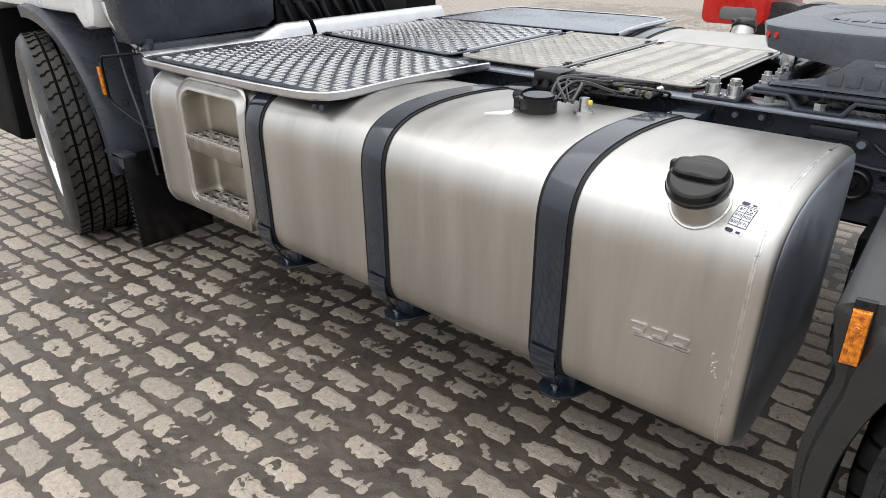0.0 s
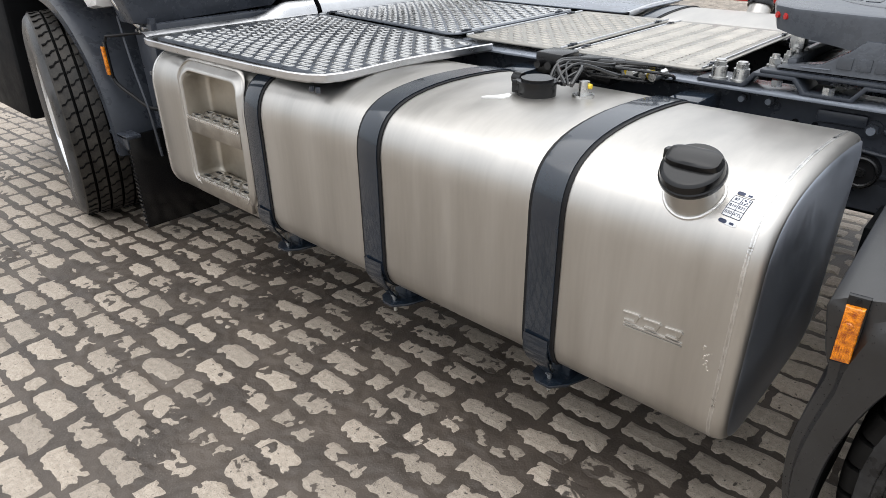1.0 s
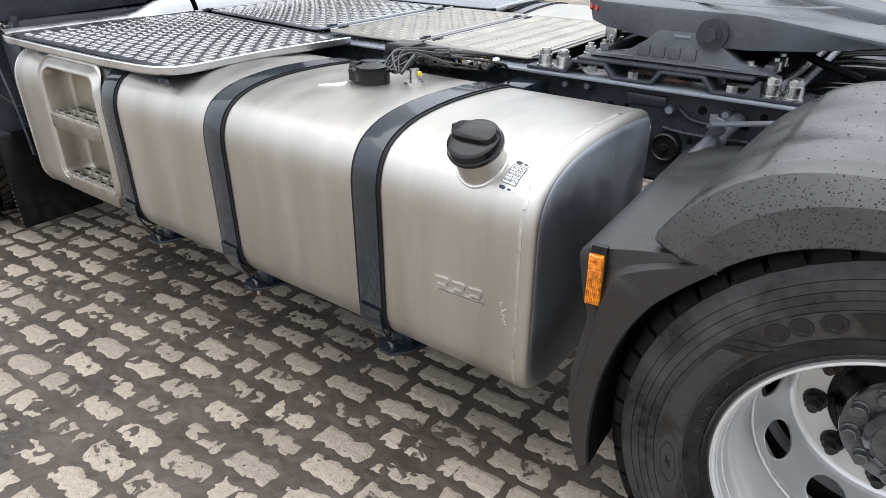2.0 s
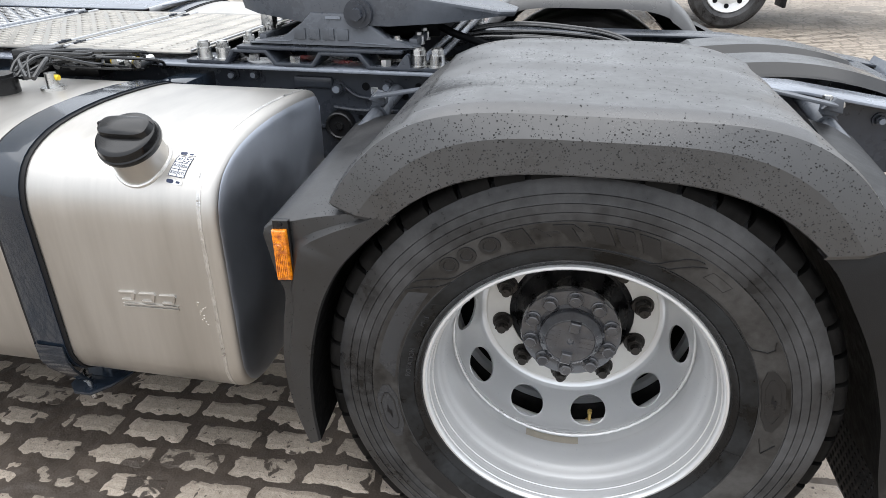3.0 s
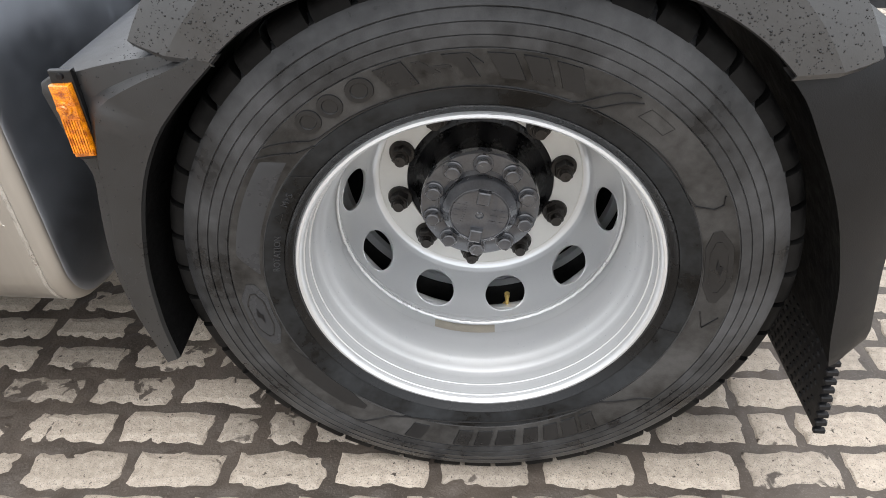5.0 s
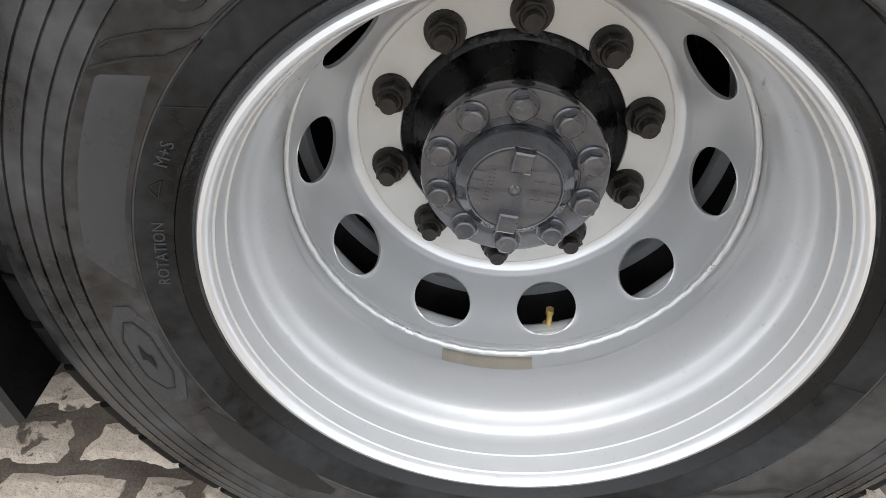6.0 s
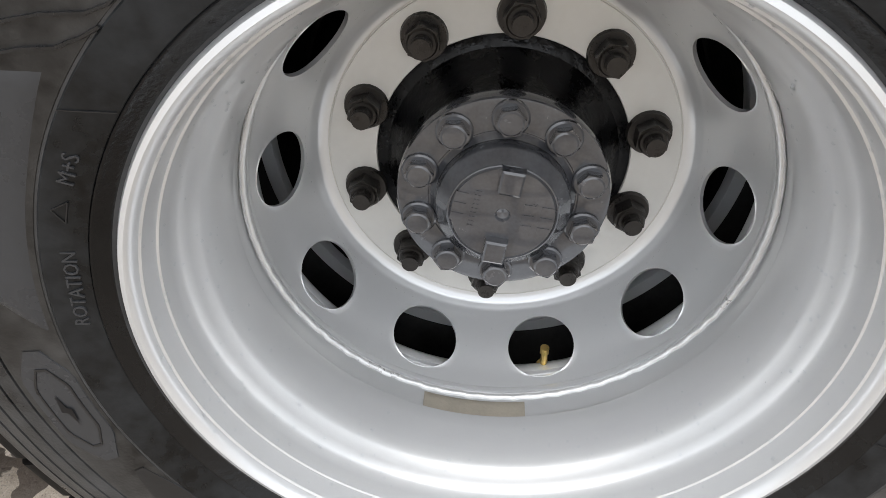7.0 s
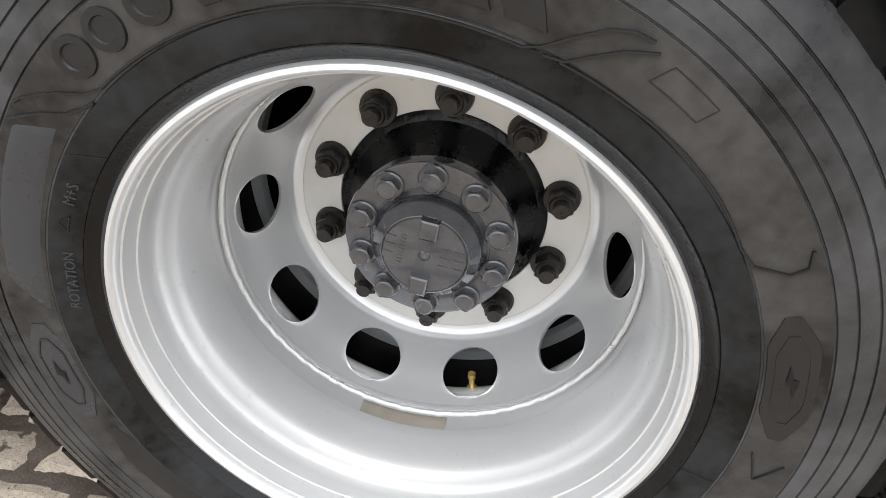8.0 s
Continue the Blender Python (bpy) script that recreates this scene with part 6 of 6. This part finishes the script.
part("spring_arm", bm, DARK, rails, "dark suspension arm")
bm = bmesh.new()
rod(bm, (-0.60, 0.30, 0.60), (-0.60, 0.78, 0.60), 0.020, 14)
rod(bm, (-0.60, 0.36, 0.52), (-0.60, 0.36, 0.70), 0.012, 12)
for z in (0.53, 0.60, 0.67):
    hexagon(bm, (-0.60, 0.345, z), (-0.60, 0.328, z), 0.011)
box(bm, -0.625, -0.575, 0.355, 0.375, 0.50, 0.72, 0.003)
part("skirt_bracket", bm, PAINT, rails, "slate bracket with bolts behind the skirt")

# moulded cover over the rear frame end
bm = bmesh.new()
rows = []
for k in range(17):
    f = k / 16
    y = 0.93 + f * 0.60
    bumpz = 0.026 * (1 if 0.12 < f < 0.40 or 0.58 < f < 0.88 else 0)
    row = []
    for q in range(13):
        g = q / 12
        x = 0.30 + 0.58 * g
        row.append((x, y, 0.925 + 0.025 * math.sin(g * math.pi * 0.8) - 0.055 * (max(0, g - 0.3) / 0.7) ** 2 + bumpz * (1 if 0.06 < g < 0.94 else 0)))
    rows.append(row)
loft(bm, rows)
part("frame_end_cover", fix(bm), BLACK, truck, "wet black plastic cover between the rail ends", sharp=20)
bm = bmesh.new()
prism(bm, [(1.02, 0.845), (1.04, 0.890), (1.12, 0.845), (1.10, 0.785)], "y", 0.82, 2 * MID_Y - 0.82, 0.006)
part("end_beam", bm, PAINT_TOP, rails, "grey end cross member")
# rear lamp
bm = bmesh.new()
box(bm, 0.922, 0.948, 0.10, 0.52, 0.385, 0.468, 0.010)
part("rear_lamp", bm, RED, truck, "red rear lamp")
bm = bmesh.new()
box(bm, 0.945, 1.00, 0.05, 0.80, 0.38, 0.56, 0.01)
part("lamp_carrier", bm, PAINT, truck, "dark rear lamp carrier")

# cables and plugs behind the sender
cb = random.Random(9)
for k in range(9):
    bm = bmesh.new()
    tube(bm, [(-1.43 + 0.01 * k, 0.36, 0.985), (-1.42 + cb.uniform(-0.05, 0.05), 0.45, 1.0 + cb.uniform(-0.01, 0.025)), (-1.38 + cb.uniform(-0.08, 0.08), 0.56, 0.99 + cb.uniform(-0.02, 0.03)),
              (-1.32 + cb.uniform(-0.10, 0.10), 0.68, 0.975 + cb.uniform(-0.03, 0.02)), (-1.30 + cb.uniform(-0.2, 0.1), 0.79, 0.93)], cb.choice([0.0032, 0.0045, 0.006]), 7)
    part("cable", bm, HOSE, near_tank, "black cables and hoses")
bm = bmesh.new()
box(bm, -1.66, -1.56, 0.64, 0.74, 0.93, 0.995, 0.006)
box(bm, -1.54, -1.40, 0.66, 0.76, 0.92, 0.985, 0.008)
for x in (-1.64, -1.60, -1.50, -1.45):
    rod(bm, (x, 0.64, 0.96), (x, 0.62, 0.96), 0.012, 12)
part("valve_block", bm, BLACK, near_tank, "black valve block behind the tank")
bm = bmesh.new()
for x in (-1.34, -1.30, -1.27):
    rod(bm, (x, 0.66, 0.965), (x + 0.01, 0.72, 0.97), 0.013, 12)
part("plug", bm, ZINC, near_tank, "grey plug couplings")
bm = bmesh.new()
for x in (-1.352, -1.283):
    rod(bm, (x, 0.675, 0.966), (x, 0.688, 0.968), 0.0145, 12)
tube(bm, [(-1.36, 0.70, 0.972), (-1.34, 0.72, 0.980), (-1.30, 0.73, 0.975)], 0.003, 6)
part("plug_collar", bm, YELLOW, near_tank, "yellow plug collars")

# ---- front end ----
FX = -4.02
fm = Matrix.Translation((-4.035, -0.085, 0)) @ Matrix.Rotation(radians(-13), 4, "Z")
bm = lathe(bmesh.new(), [(0.006, 0.4885), (0.012, 0.4965), (0.058, 0.502), (0.0575, 0.478), (0.070, 0.478), (0.070, 0.503), (0.112, 0.505), (0.112, 0.479), (0.125, 0.479), (0.125, 0.505),
                         (0.168, 0.505), (0.168, 0.479), (0.181, 0.479), (0.181, 0.503), (0.224, 0.502), (0.224, 0.478), (0.236, 0.478), (0.236, 0.4985), (0.280, 0.4965), (0.290, 0.47), (0.295, 0.40), (0.27, 0.30)], 120)
settle(bm)
front_wheel = part("front_wheel", bm, FRONT_TREAD, truck, "black front tyre with four straight grooves")
front_wheel.matrix_basis = fm
part("front_sidewall", settle(lathe(bmesh.new(), [(0.0, 0.30), (-0.012, 0.33), (-0.022, 0.38), (-0.022, 0.43), (-0.012, 0.468), (0.000, 0.484), (0.006, 0.4890)], 96)), TYRE, front_wheel, "black tyre sidewall")
# Raised black strips paint in the shade of the zigzag cuts.
bm = bmesh.new()
for j, (ya, yb) in enumerate(((0.012, 0.058), (0.070, 0.112), (0.125, 0.168), (0.181, 0.224), (0.236, 0.280))):
    for k in range(54):
        a = 2 * math.pi * (k + 0.37 * j) / 54
        pts = []
        for y, da in ((ya + 0.001, -0.016), (ya + (yb - ya) * 0.38, -0.010), (ya + (yb - ya) * 0.62, 0.020), (yb - 0.001, 0.028)):
            r = 0.5060 if j in (1, 2, 3) else 0.5032
            pts.append([polar(r - 0.004, a + da - 0.0085, y), polar(r, a + da - 0.0085, y), polar(r, a + da + 0.0085, y), polar(r - 0.004, a + da + 0.0085, y)])
        loft(bm, pts, closed_cols=True, cap=True)
fix(bm)
settle(bm)
sipes = part("tread_sipe", bm, LINING_SHADE, front_wheel, "raised dark strips for the shade in zigzag tread cuts")
sipes["kind"] = "stuff"
# Black liners put the grooves' shade into the colour.
for ya, yb in ((0.0575, 0.070), (0.112, 0.125), (0.168, 0.181), (0.224, 0.236)):
    bm = lathe(bmesh.new(), [(ya + 0.0006, 0.4970), (ya + 0.0006, 0.4800), (yb - 0.0006, 0.4800), (yb - 0.0006, 0.4970)], 120)
    part("tread_groove", settle(bm), LINING_SHADE, front_wheel, "black liner for the shade in a tread groove")
bm = lathe(bmesh.new(), [(0.010, 0.299), (-0.002, 0.299), (-0.004, 0.292), (0.004, 0.285), (0.03, 0.282), (0.05, 0.262), (0.058, 0.24), (0.045, 0.20), (0.040, 0.17), (0.036, 0.155), (0.02, 0.135), (0.0, 0.115), (-0.010, 0.09), (-0.012, 0.0005)], 96)
part("front_rim", bm, RIM, front_wheel, "silver front wheel rim")
front_nut = part("front_nut", hexagon(bmesh.new(), (0, 0, 0), (0, -0.035, 0), 0.018), NUT, front_wheel, "dark wheel nut")
for k in range(10):
    m = Matrix.Translation(polar(0.19, 2 * math.pi * k / 10, 0.045))
    if k == 0:
        front_nut.matrix_basis = m
    else:
        again(front_nut, m)

# arch plate behind the front tyre, its flap, marker and bracket
bm = bmesh.new()
rows = []
for k in range(22):
    a = radians(-6 + 100 * k / 21)
    r = 0.570
    x, z = FX + r * math.cos(a), WHEEL_Z + r * math.sin(a)
    o = 0.050
    rows.append([(x, 0.30, z), (x, -0.045, z), (x + o * math.cos(a), -0.050, z + o * math.sin(a)), (x + o * math.cos(a) * 1.2, -0.01, z + o * math.sin(a) * 1.2), (x + o * math.cos(a) * 1.2, 0.30, z + o * math.sin(a) * 1.2)])
loft(bm, rows, closed_cols=True, cap=True)
fix(bm)
farch = part("front_mudguard", bm, PAINT, truck, "dark slate mudguard behind the front tyre")
bm = bmesh.new()
box(bm, -3.475, -3.300, -0.045, 0.02, 0.520, 0.535, 0.003)
prism(bm, [(-3.475, 0.532), (-3.300, 0.532), (-3.300, 0.480), (-3.330, 0.470)], "y", -0.045, -0.038, 0.002)
part("arch_foot", bm, PAINT, farch, "slate bracket above the flap")
bm = bmesh.new()
box(bm, -3.345, -3.328, -0.030, 0.34, 0.085, 0.53, 0.003)
for i in range(20):
    box(bm, -3.350, -3.322, -0.036, -0.028, 0.092 + 0.021 * i, 0.104 + 0.021 * i, 0.002, 1)
part("front_spray_flap", bm, BLACK, farch, "black dimpled spray flap")
bm = prism(bmesh.new(), [(-3.425, 0.918), (-3.403, 0.918), (-3.400, 0.768), (-3.422, 0.768)], "y", 0.008, -0.004, 0.003)
part("front_marker_holder", bm, BLACK, farch)
bm = prism(bmesh.new(), [(-3.424, 0.900), (-3.404, 0.900), (-3.401, 0.782), (-3.421, 0.782)], "y", -0.003, -0.016, 0.004)
part("front_marker", bm, ORANGE, farch, "orange side marker lamp on a stalk")
part("marker_stalk", tube(bmesh.new(), [(-3.41, 0.005, 0.915), (-3.40, 0.01, 0.940), (-3.36, 0.02, 0.945), (-3.28, 0.08, 0.955), (-3.22, 0.14, 0.96)], 0.006, 8), RUBBER, farch, "black bent stalk")
bm = tube(bmesh.new(), [(-3.41, 0.005, 0.77), (-3.39, 0.01, 0.74), (-3.32, 0.03, 0.70), (-3.24, 0.06, 0.655), (-3.18, 0.10, 0.650)], 0.008, 8)
part("marker_lead", bm, RUBBER, farch, "black corrugated lead")
bm = bmesh.new()
prism(bm, [(-3.32, 0.96), (-3.22, 1.02), (-3.16, 1.02), (-3.16, 0.62), (-3.20, 0.55), (-3.30, 0.55)], "y", 0.10, 0.125, 0.003)
tube(bm, [(-3.36, 0.06, 1.02), (-3.30, 0.05, 0.85), (-3.22, 0.045, 0.65), (-3.20, 0.05, 0.45)], 0.006, 8)
box(bm, -3.30, -3.16, 0.12, 0.80, 0.40, 1.00, 0.01)
part("side_bracket", bm, PAINT, farch, "dark bracket plate ahead of the tank")
for x, z in ((-3.27, 0.965), (-3.24, 0.967), (-3.22, 0.80), (-3.205, 0.98), (-3.20, 0.70), (-3.19, 0.60)):
    part("bracket_bolt", rod(bmesh.new(), (x, 0.101, z), (x, 0.085, z), 0.008, 10), ZINC, farch, "zinc bolt")
bm = tube(bmesh.new(), [(-3.30, 0.02, 1.16), (-3.28, 0.03, 1.08), (-3.25, 0.07, 1.01), (-3.24, 0.09, 0.985)], 0.010, 8)
part("mirror_stay", bm, ZINC, farch, "bright bent stay")

# cab: white side with its dark lower step area, open wheel arch below
bm = bmesh.new()
cabside = [(-5.35, 1.06), (-4.55, 1.06), (-4.42, 1.10), (-3.52, 1.10), (-3.46, 1.045), (-3.36, 1.060), (-3.32, 1.12), (-3.32, 3.65), (-5.20, 3.65), (-5.45, 2.6)]
prism(bm, cabside, "y", -0.02, 2 * MID_Y + 0.02, 0.03)
cab = part("cab", bm, WHITE, truck, "white truck cab with dark lower trim")
bm = bmesh.new()
prism(bm, [(-5.45, 0.35), (-4.66, 0.35), (-4.60, 0.60), (-4.52, 1.06), (-5.45, 1.06)], "y", -0.03, 2 * MID_Y + 0.03, 0.03)
part("cab_step", bm, DARK, cab, "black plastic entrance step ahead of the wheel")
bm = bmesh.new()
box(bm, -4.60, -3.40, 0.33, 2 * MID_Y - 0.33, 0.45, 1.10, 0.01)
part("engine", bm, DARK, truck, "dark engine bay behind the front wheel")
bm = bmesh.new()
prism(bm, [(0.045, 1.005), (0.10, 0.995), (0.70, 1.010), (0.745, 1.040), (0.765, 1.30), (0.765, 1.70), (0.02, 1.70), (0.02, 1.10)], "x", -3.315, -3.185, 0.012)
rod(bm, (-3.186, 0.16, 1.165), (-3.182, 0.16, 1.165), 0.012, 16)
part("rear_cab_box", bm, PAINT, cab, "dark grey plastic housing behind the cab")
bm = bmesh.new()
for k in range(9):
    y = 0.82 + 0.075 * k
    tube(bm, [(-3.22, y, 1.12), (-3.20, y + 0.03, 1.02 + 0.03 * (k % 3)), (-3.21, y + 0.08, 0.98), (-3.24, y + 0.05, 0.92)], 0.012 + 0.004 * (k % 2), 8)
    rod(bm, (-3.22, y, 1.10), (-3.22, y, 1.16), 0.024, 12)
box(bm, -3.32, -3.22, 0.78, 1.68, 0.95, 1.6, 0.01)
part("hose_bank", bm, RUBBER, cab, "black hoses and couplings behind the cab")

# ---- other vehicles on the yard ----
red = tagged(new("red_machine"), "bright red machine with grey panel parked on the yard", "machine")
bm = prism(bmesh.new(), rounded(-2.830, -2.275, 0.640, 1.30, 0.07, 4), "y", 5.2, 6.4, 0.02)
part("body", bm, RED, red)
bm = prism(bmesh.new(), rounded(-2.66, -2.34, 0.680, 0.790, 0.04, 4), "y", 5.19, 5.25, 0.01)
part("panel", bm, GREY_WORN, red, "grey worn panel")
for x in (-2.2, -1.9):
    bm = lathe(bmesh.new(), [(5.35, 0.02), (5.35, 0.20), (5.34, 0.36), (5.36, 0.42), (5.60, 0.42), (5.62, 0.36), (5.62, 0.02)], 48, x, 0.42)
    part("wheel", bm, TYRE, red, "black rubber wheel")

trailer = tagged(new("trailer"), "parked trailer with white wheel and black mud flap", "trailer")
for x in (1.95,):
    bm = lathe(bmesh.new(), [(8.62, 0.30), (8.58, 0.36), (8.60, 0.46), (8.65, 0.50), (8.90, 0.50), (8.93, 0.44), (8.90, 0.30)], 72, x, 0.50)
    w = part("wheel", bm, TYRE, trailer, "black trailer tyre")
    bm = lathe(bmesh.new(), [(8.62, 0.305), (8.60, 0.295), (8.64, 0.27), (8.66, 0.20), (8.62, 0.15), (8.62, 0.10), (8.56, 0.08), (8.55, 0.0005)], 64, x, 0.50)
    part("rim", bm, WHITE, w, "white painted steel rim")
    # Dark discs on the closed rim stand in for shaded hand holes.
    for k in range(8):
        a = 2 * math.pi * k / 8
        bm = bmesh.new()
        rod(bm, (x + 0.22 * math.cos(a), 8.64, 0.5 + 0.22 * math.sin(a)), (x + 0.22 * math.cos(a), 8.655, 0.5 + 0.22 * math.sin(a)), 0.03, 14)
        part("hand_hole", bm, DARK, w, "dark disc for the shade in a hand hole")
bm = box(bmesh.new(), 2.62, 2.66, 8.55, 8.95, 0.28, 0.95, 0.005)
part("mud_flap", bm, RUBBER, trailer, "black hanging mud flap")
bm = box(bmesh.new(), -1.2, 4.6, 8.55, 11.0, 1.15, 1.40, 0.02)
box(bm, 1.0, 3.0, 8.9, 10.6, 0.42, 0.58, 0.02)
for x in (1.2, 2.8):
    box(bm, x - 0.05, x + 0.05, 8.95, 9.05, 0.5, 1.2)
part("underframe", bm, PAINT, trailer, "dark trailer underframe")

# ---- yard: soil sheet and pavers ----
def relief(x, y, scale, seed):
    """Smooth noise over the plan, -1 to 1."""
    table = np.random.RandomState(seed).uniform(-1, 1, (256, 256))
    u, v = x * scale + 1000.0, y * scale + 1000.0
    iu, iv = np.floor(u).astype(int), np.floor(v).astype(int)
    fu, fv = u - iu, v - iv
    fu, fv = fu * fu * (3 - 2 * fu), fv * fv * (3 - 2 * fv)
    a, b = table[iu % 256, iv % 256], table[(iu + 1) % 256, iv % 256]
    c, d = table[iu % 256, (iv + 1) % 256], table[(iu + 1) % 256, (iv + 1) % 256]
    return (a + (b - a) * fu) * (1 - fv) + (c + (d - c) * fu) * fv


def lines(lo, hi, fine, low_end, high_end):
    """Grid lines: even between lo and hi, wider and wider outside."""
    out = list(np.arange(lo, hi, fine))
    step, v = fine, out[-1]
    while v + step < high_end:
        step = min(step * 1.12, 0.6)
        v += step
        out.append(v)
    step, v = fine, lo
    while v - step > low_end:
        step = min(step * 1.12, 0.6)
        v -= step
        out.insert(0, v)
    return [-300.0, -60.0, low_end] + out[1:-1] + [high_end, 60.0, 300.0]


gx, gy = np.meshgrid(np.array(lines(-3.3, 1.3, 0.0095, -9.0, 6.0)), np.array(lines(-1.05, 0.75, 0.0095, -3.2, 12.8)))
# trodden soil: it lies a little under the stones and swells over their rims here and there
track = np.clip(1.25 - np.hypot((gx + 2.15) * 0.52, (gy + 0.05) * 1.0) / 0.95, 0, 1)
for px, py, pr in ((-1.95, -0.44, 0.20), (-2.78, -0.12, 0.22), (-3.35, -0.30, 0.25), (-1.45, -0.16, 0.16), (-0.98, 0.02, 0.18)):
    track += 0.9 * np.clip(1.2 - np.hypot(gx - px, (gy - py) * 1.3) / pr, 0, 1)
gz = -0.0062 + 0.0024 * relief(gx, gy, 8, 1) + 0.0022 * relief(gx, gy, 24, 2) + 0.0030 * relief(gx, gy, 58, 3) + 0.0014 * relief(gx, gy, 105, 4) + 0.0032 * np.minimum(track, 1.3) + 0.0022 * np.clip((-0.6 - gx) / 0.9, 0, 1)
gz[(gx < -8.9) | (gx > 5.9) | (gy < -3.1) | (gy > 12.7)] = -0.0035
rows_n, cols_n = gx.shape
idx = np.arange(rows_n * cols_n).reshape(rows_n, cols_n)
faces = np.stack([idx[:-1, :-1], idx[:-1, 1:], idx[1:, 1:], idx[1:, :-1]], axis=-1).reshape(-1, 4)
me = bpy.data.meshes.new("ground")
me.from_pydata(np.stack([gx, gy, gz], axis=-1).reshape(-1, 3), [], faces)
mid_x, mid_y = ((g[:-1, :-1] + g[1:, 1:]).reshape(-1) / 2 for g in (gx, gy))
me.polygons.foreach_set("material_index", np.where((mid_x > -9) & (mid_x < 6) & (mid_y > -3.2) & (mid_y < 12.8), 0, 1).astype(np.int32))
me.polygons.foreach_set("use_smooth", np.ones(len(faces), dtype=bool))
me.materials.append(SOIL)
me.materials.append(FAR_PAVING)
ground = tagged(new("ground", me), "wet trodden soil between the pavers of the yard", "ground", kind="structure")

TURN = radians(3.2)
LX, LY = 0.2125, 0.1040
rb = random.Random(21)


def paver_outline(w, h, rnd):
    """A paver's plan with a ragged, toothed edge."""
    pts = []
    sides = (((-1, -1), (1, -1), 6 if w > 0.12 else 3), ((1, -1), (1, 1), 3), ((1, 1), (-1, 1), 6 if w > 0.12 else 3), ((-1, 1), (-1, -1), 3))
    for (x0, y0), (x1, y1), n in sides:
        for i in range(n):
            f = (i + rnd.uniform(-0.3, 0.3)) / n if i else 0.0
            x, y = (x0 + (x1 - x0) * f) * w / 2, (y0 + (y1 - y0) * f) * h / 2
            push = rnd.uniform(-0.0062, 0.0056) if i else -0.006
            pts.append((x + (push * x0 if x0 == x1 else rnd.uniform(-0.004, 0.004)), y + (push * y0 if y0 == y1 else rnd.uniform(-0.004, 0.004))))
    return pts


def paver_faces(outline):
    """A worn paver: a leaning side and a softly domed top."""
    n = len(outline)

    def ring(inset, z):
        return [(x - math.copysign(min(abs(x) * 0.7, inset), x), y - math.copysign(min(abs(y) * 0.7, inset), y), z) for x, y in outline]
    verts = ring(0.0, -0.013) + ring(0.010, -0.0032) + ring(0.027, 0.0012)
    faces = [(k + i, k + (i + 1) % n, k + n + (i + 1) % n, k + n + i) for k in (0, n) for i in range(n)]
    faces.append(tuple(range(2 * n, 3 * n)))
    return verts, faces


kinds = []
for k in range(14):
    w, h = LX - 0.004, LY - 0.002
    if k >= 11:
        w = LX * 0.5 - 0.005
    v, f = paver_faces(paver_outline(w, h, rb))
    me = bpy.data.meshes.new("brick")
    me.from_pydata(v, [], f)
    me.materials.append(BRICK)
    kinds.append((me, v, f))

near, rest_v, rest_f = [], [], []
c, s = math.cos(TURN), math.sin(TURN)
for row in range(-40, 135):
    x = -9.0 + rb.uniform(0, LX) if row % 3 else -9.0 + (LX / 2 if row % 2 else 0)
    yb = -0.010 + LY * row
    while x < 9.5:
        half_one = rb.random() < (0.22 if row % 4 == 1 else 0.08)
        step = LX / 2 if half_one else LX
        px, py = x + step / 2, yb
        wx, wy = c * px - s * py, s * px + c * py
        x += step
        if wy > 12.8 or wy < -3.2 or wx < -9 or wx > 6.0:
            continue
        k = rb.randrange(11, 14) if half_one else rb.randrange(11)
        rot = TURN + rb.uniform(-0.02, 0.02) + (math.pi if rb.random() < 0.5 else 0)
        z = rb.uniform(-0.0015, 0.0008)
        near.append((math.hypot((wx + 0.7) * 0.62, wy + 0.25), wx, wy, z, rot, k))
near.sort()


def worn(x, y):
    """How much of a stone the soil leaves bare: less along the wheel tracks."""
    d = math.hypot((x + 1.9) * 0.5, y + 0.2)
    f = max(0.0, 1 - d / 1.2)
    return rb.uniform(0.95, 1.02) - f * rb.uniform(0.0, 0.08)


for d, wx, wy, z, rot, k in near[:300]:
    o = new("brick", kinds[k][0])
    o.parent = ground
    sc = worn(wx, wy)
    o.matrix_basis = Matrix.Translation((wx, wy, z)) @ Matrix.Rotation(rot, 4, "Z") @ Matrix.Diagonal((sc, sc * 0.98, 1, 1))
for d, wx, wy, z, rot, k in near[300:]:
    sc = worn(wx, wy)
    cr, sr = math.cos(rot) * sc, math.sin(rot) * sc
    base = len(rest_v)
    me, v, f = kinds[k]
    if wy > 4.0:
        n = len(v) // 3
        v, f = v[n:2 * n], [tuple(range(n))]
    rest_v += [(wx + cr * a - sr * b, wy + sr * a + cr * b, z + h) for a, b, h in v]
    rest_f += [tuple(i + base for i in q) for q in f]
me = bpy.data.meshes.new("paving")
me.from_pydata(rest_v, [], rest_f)
me.materials.append(BRICK)
tagged(new("paving", me), "worn pale concrete pavers with soil in the joints", "pavement", kind="stuff")
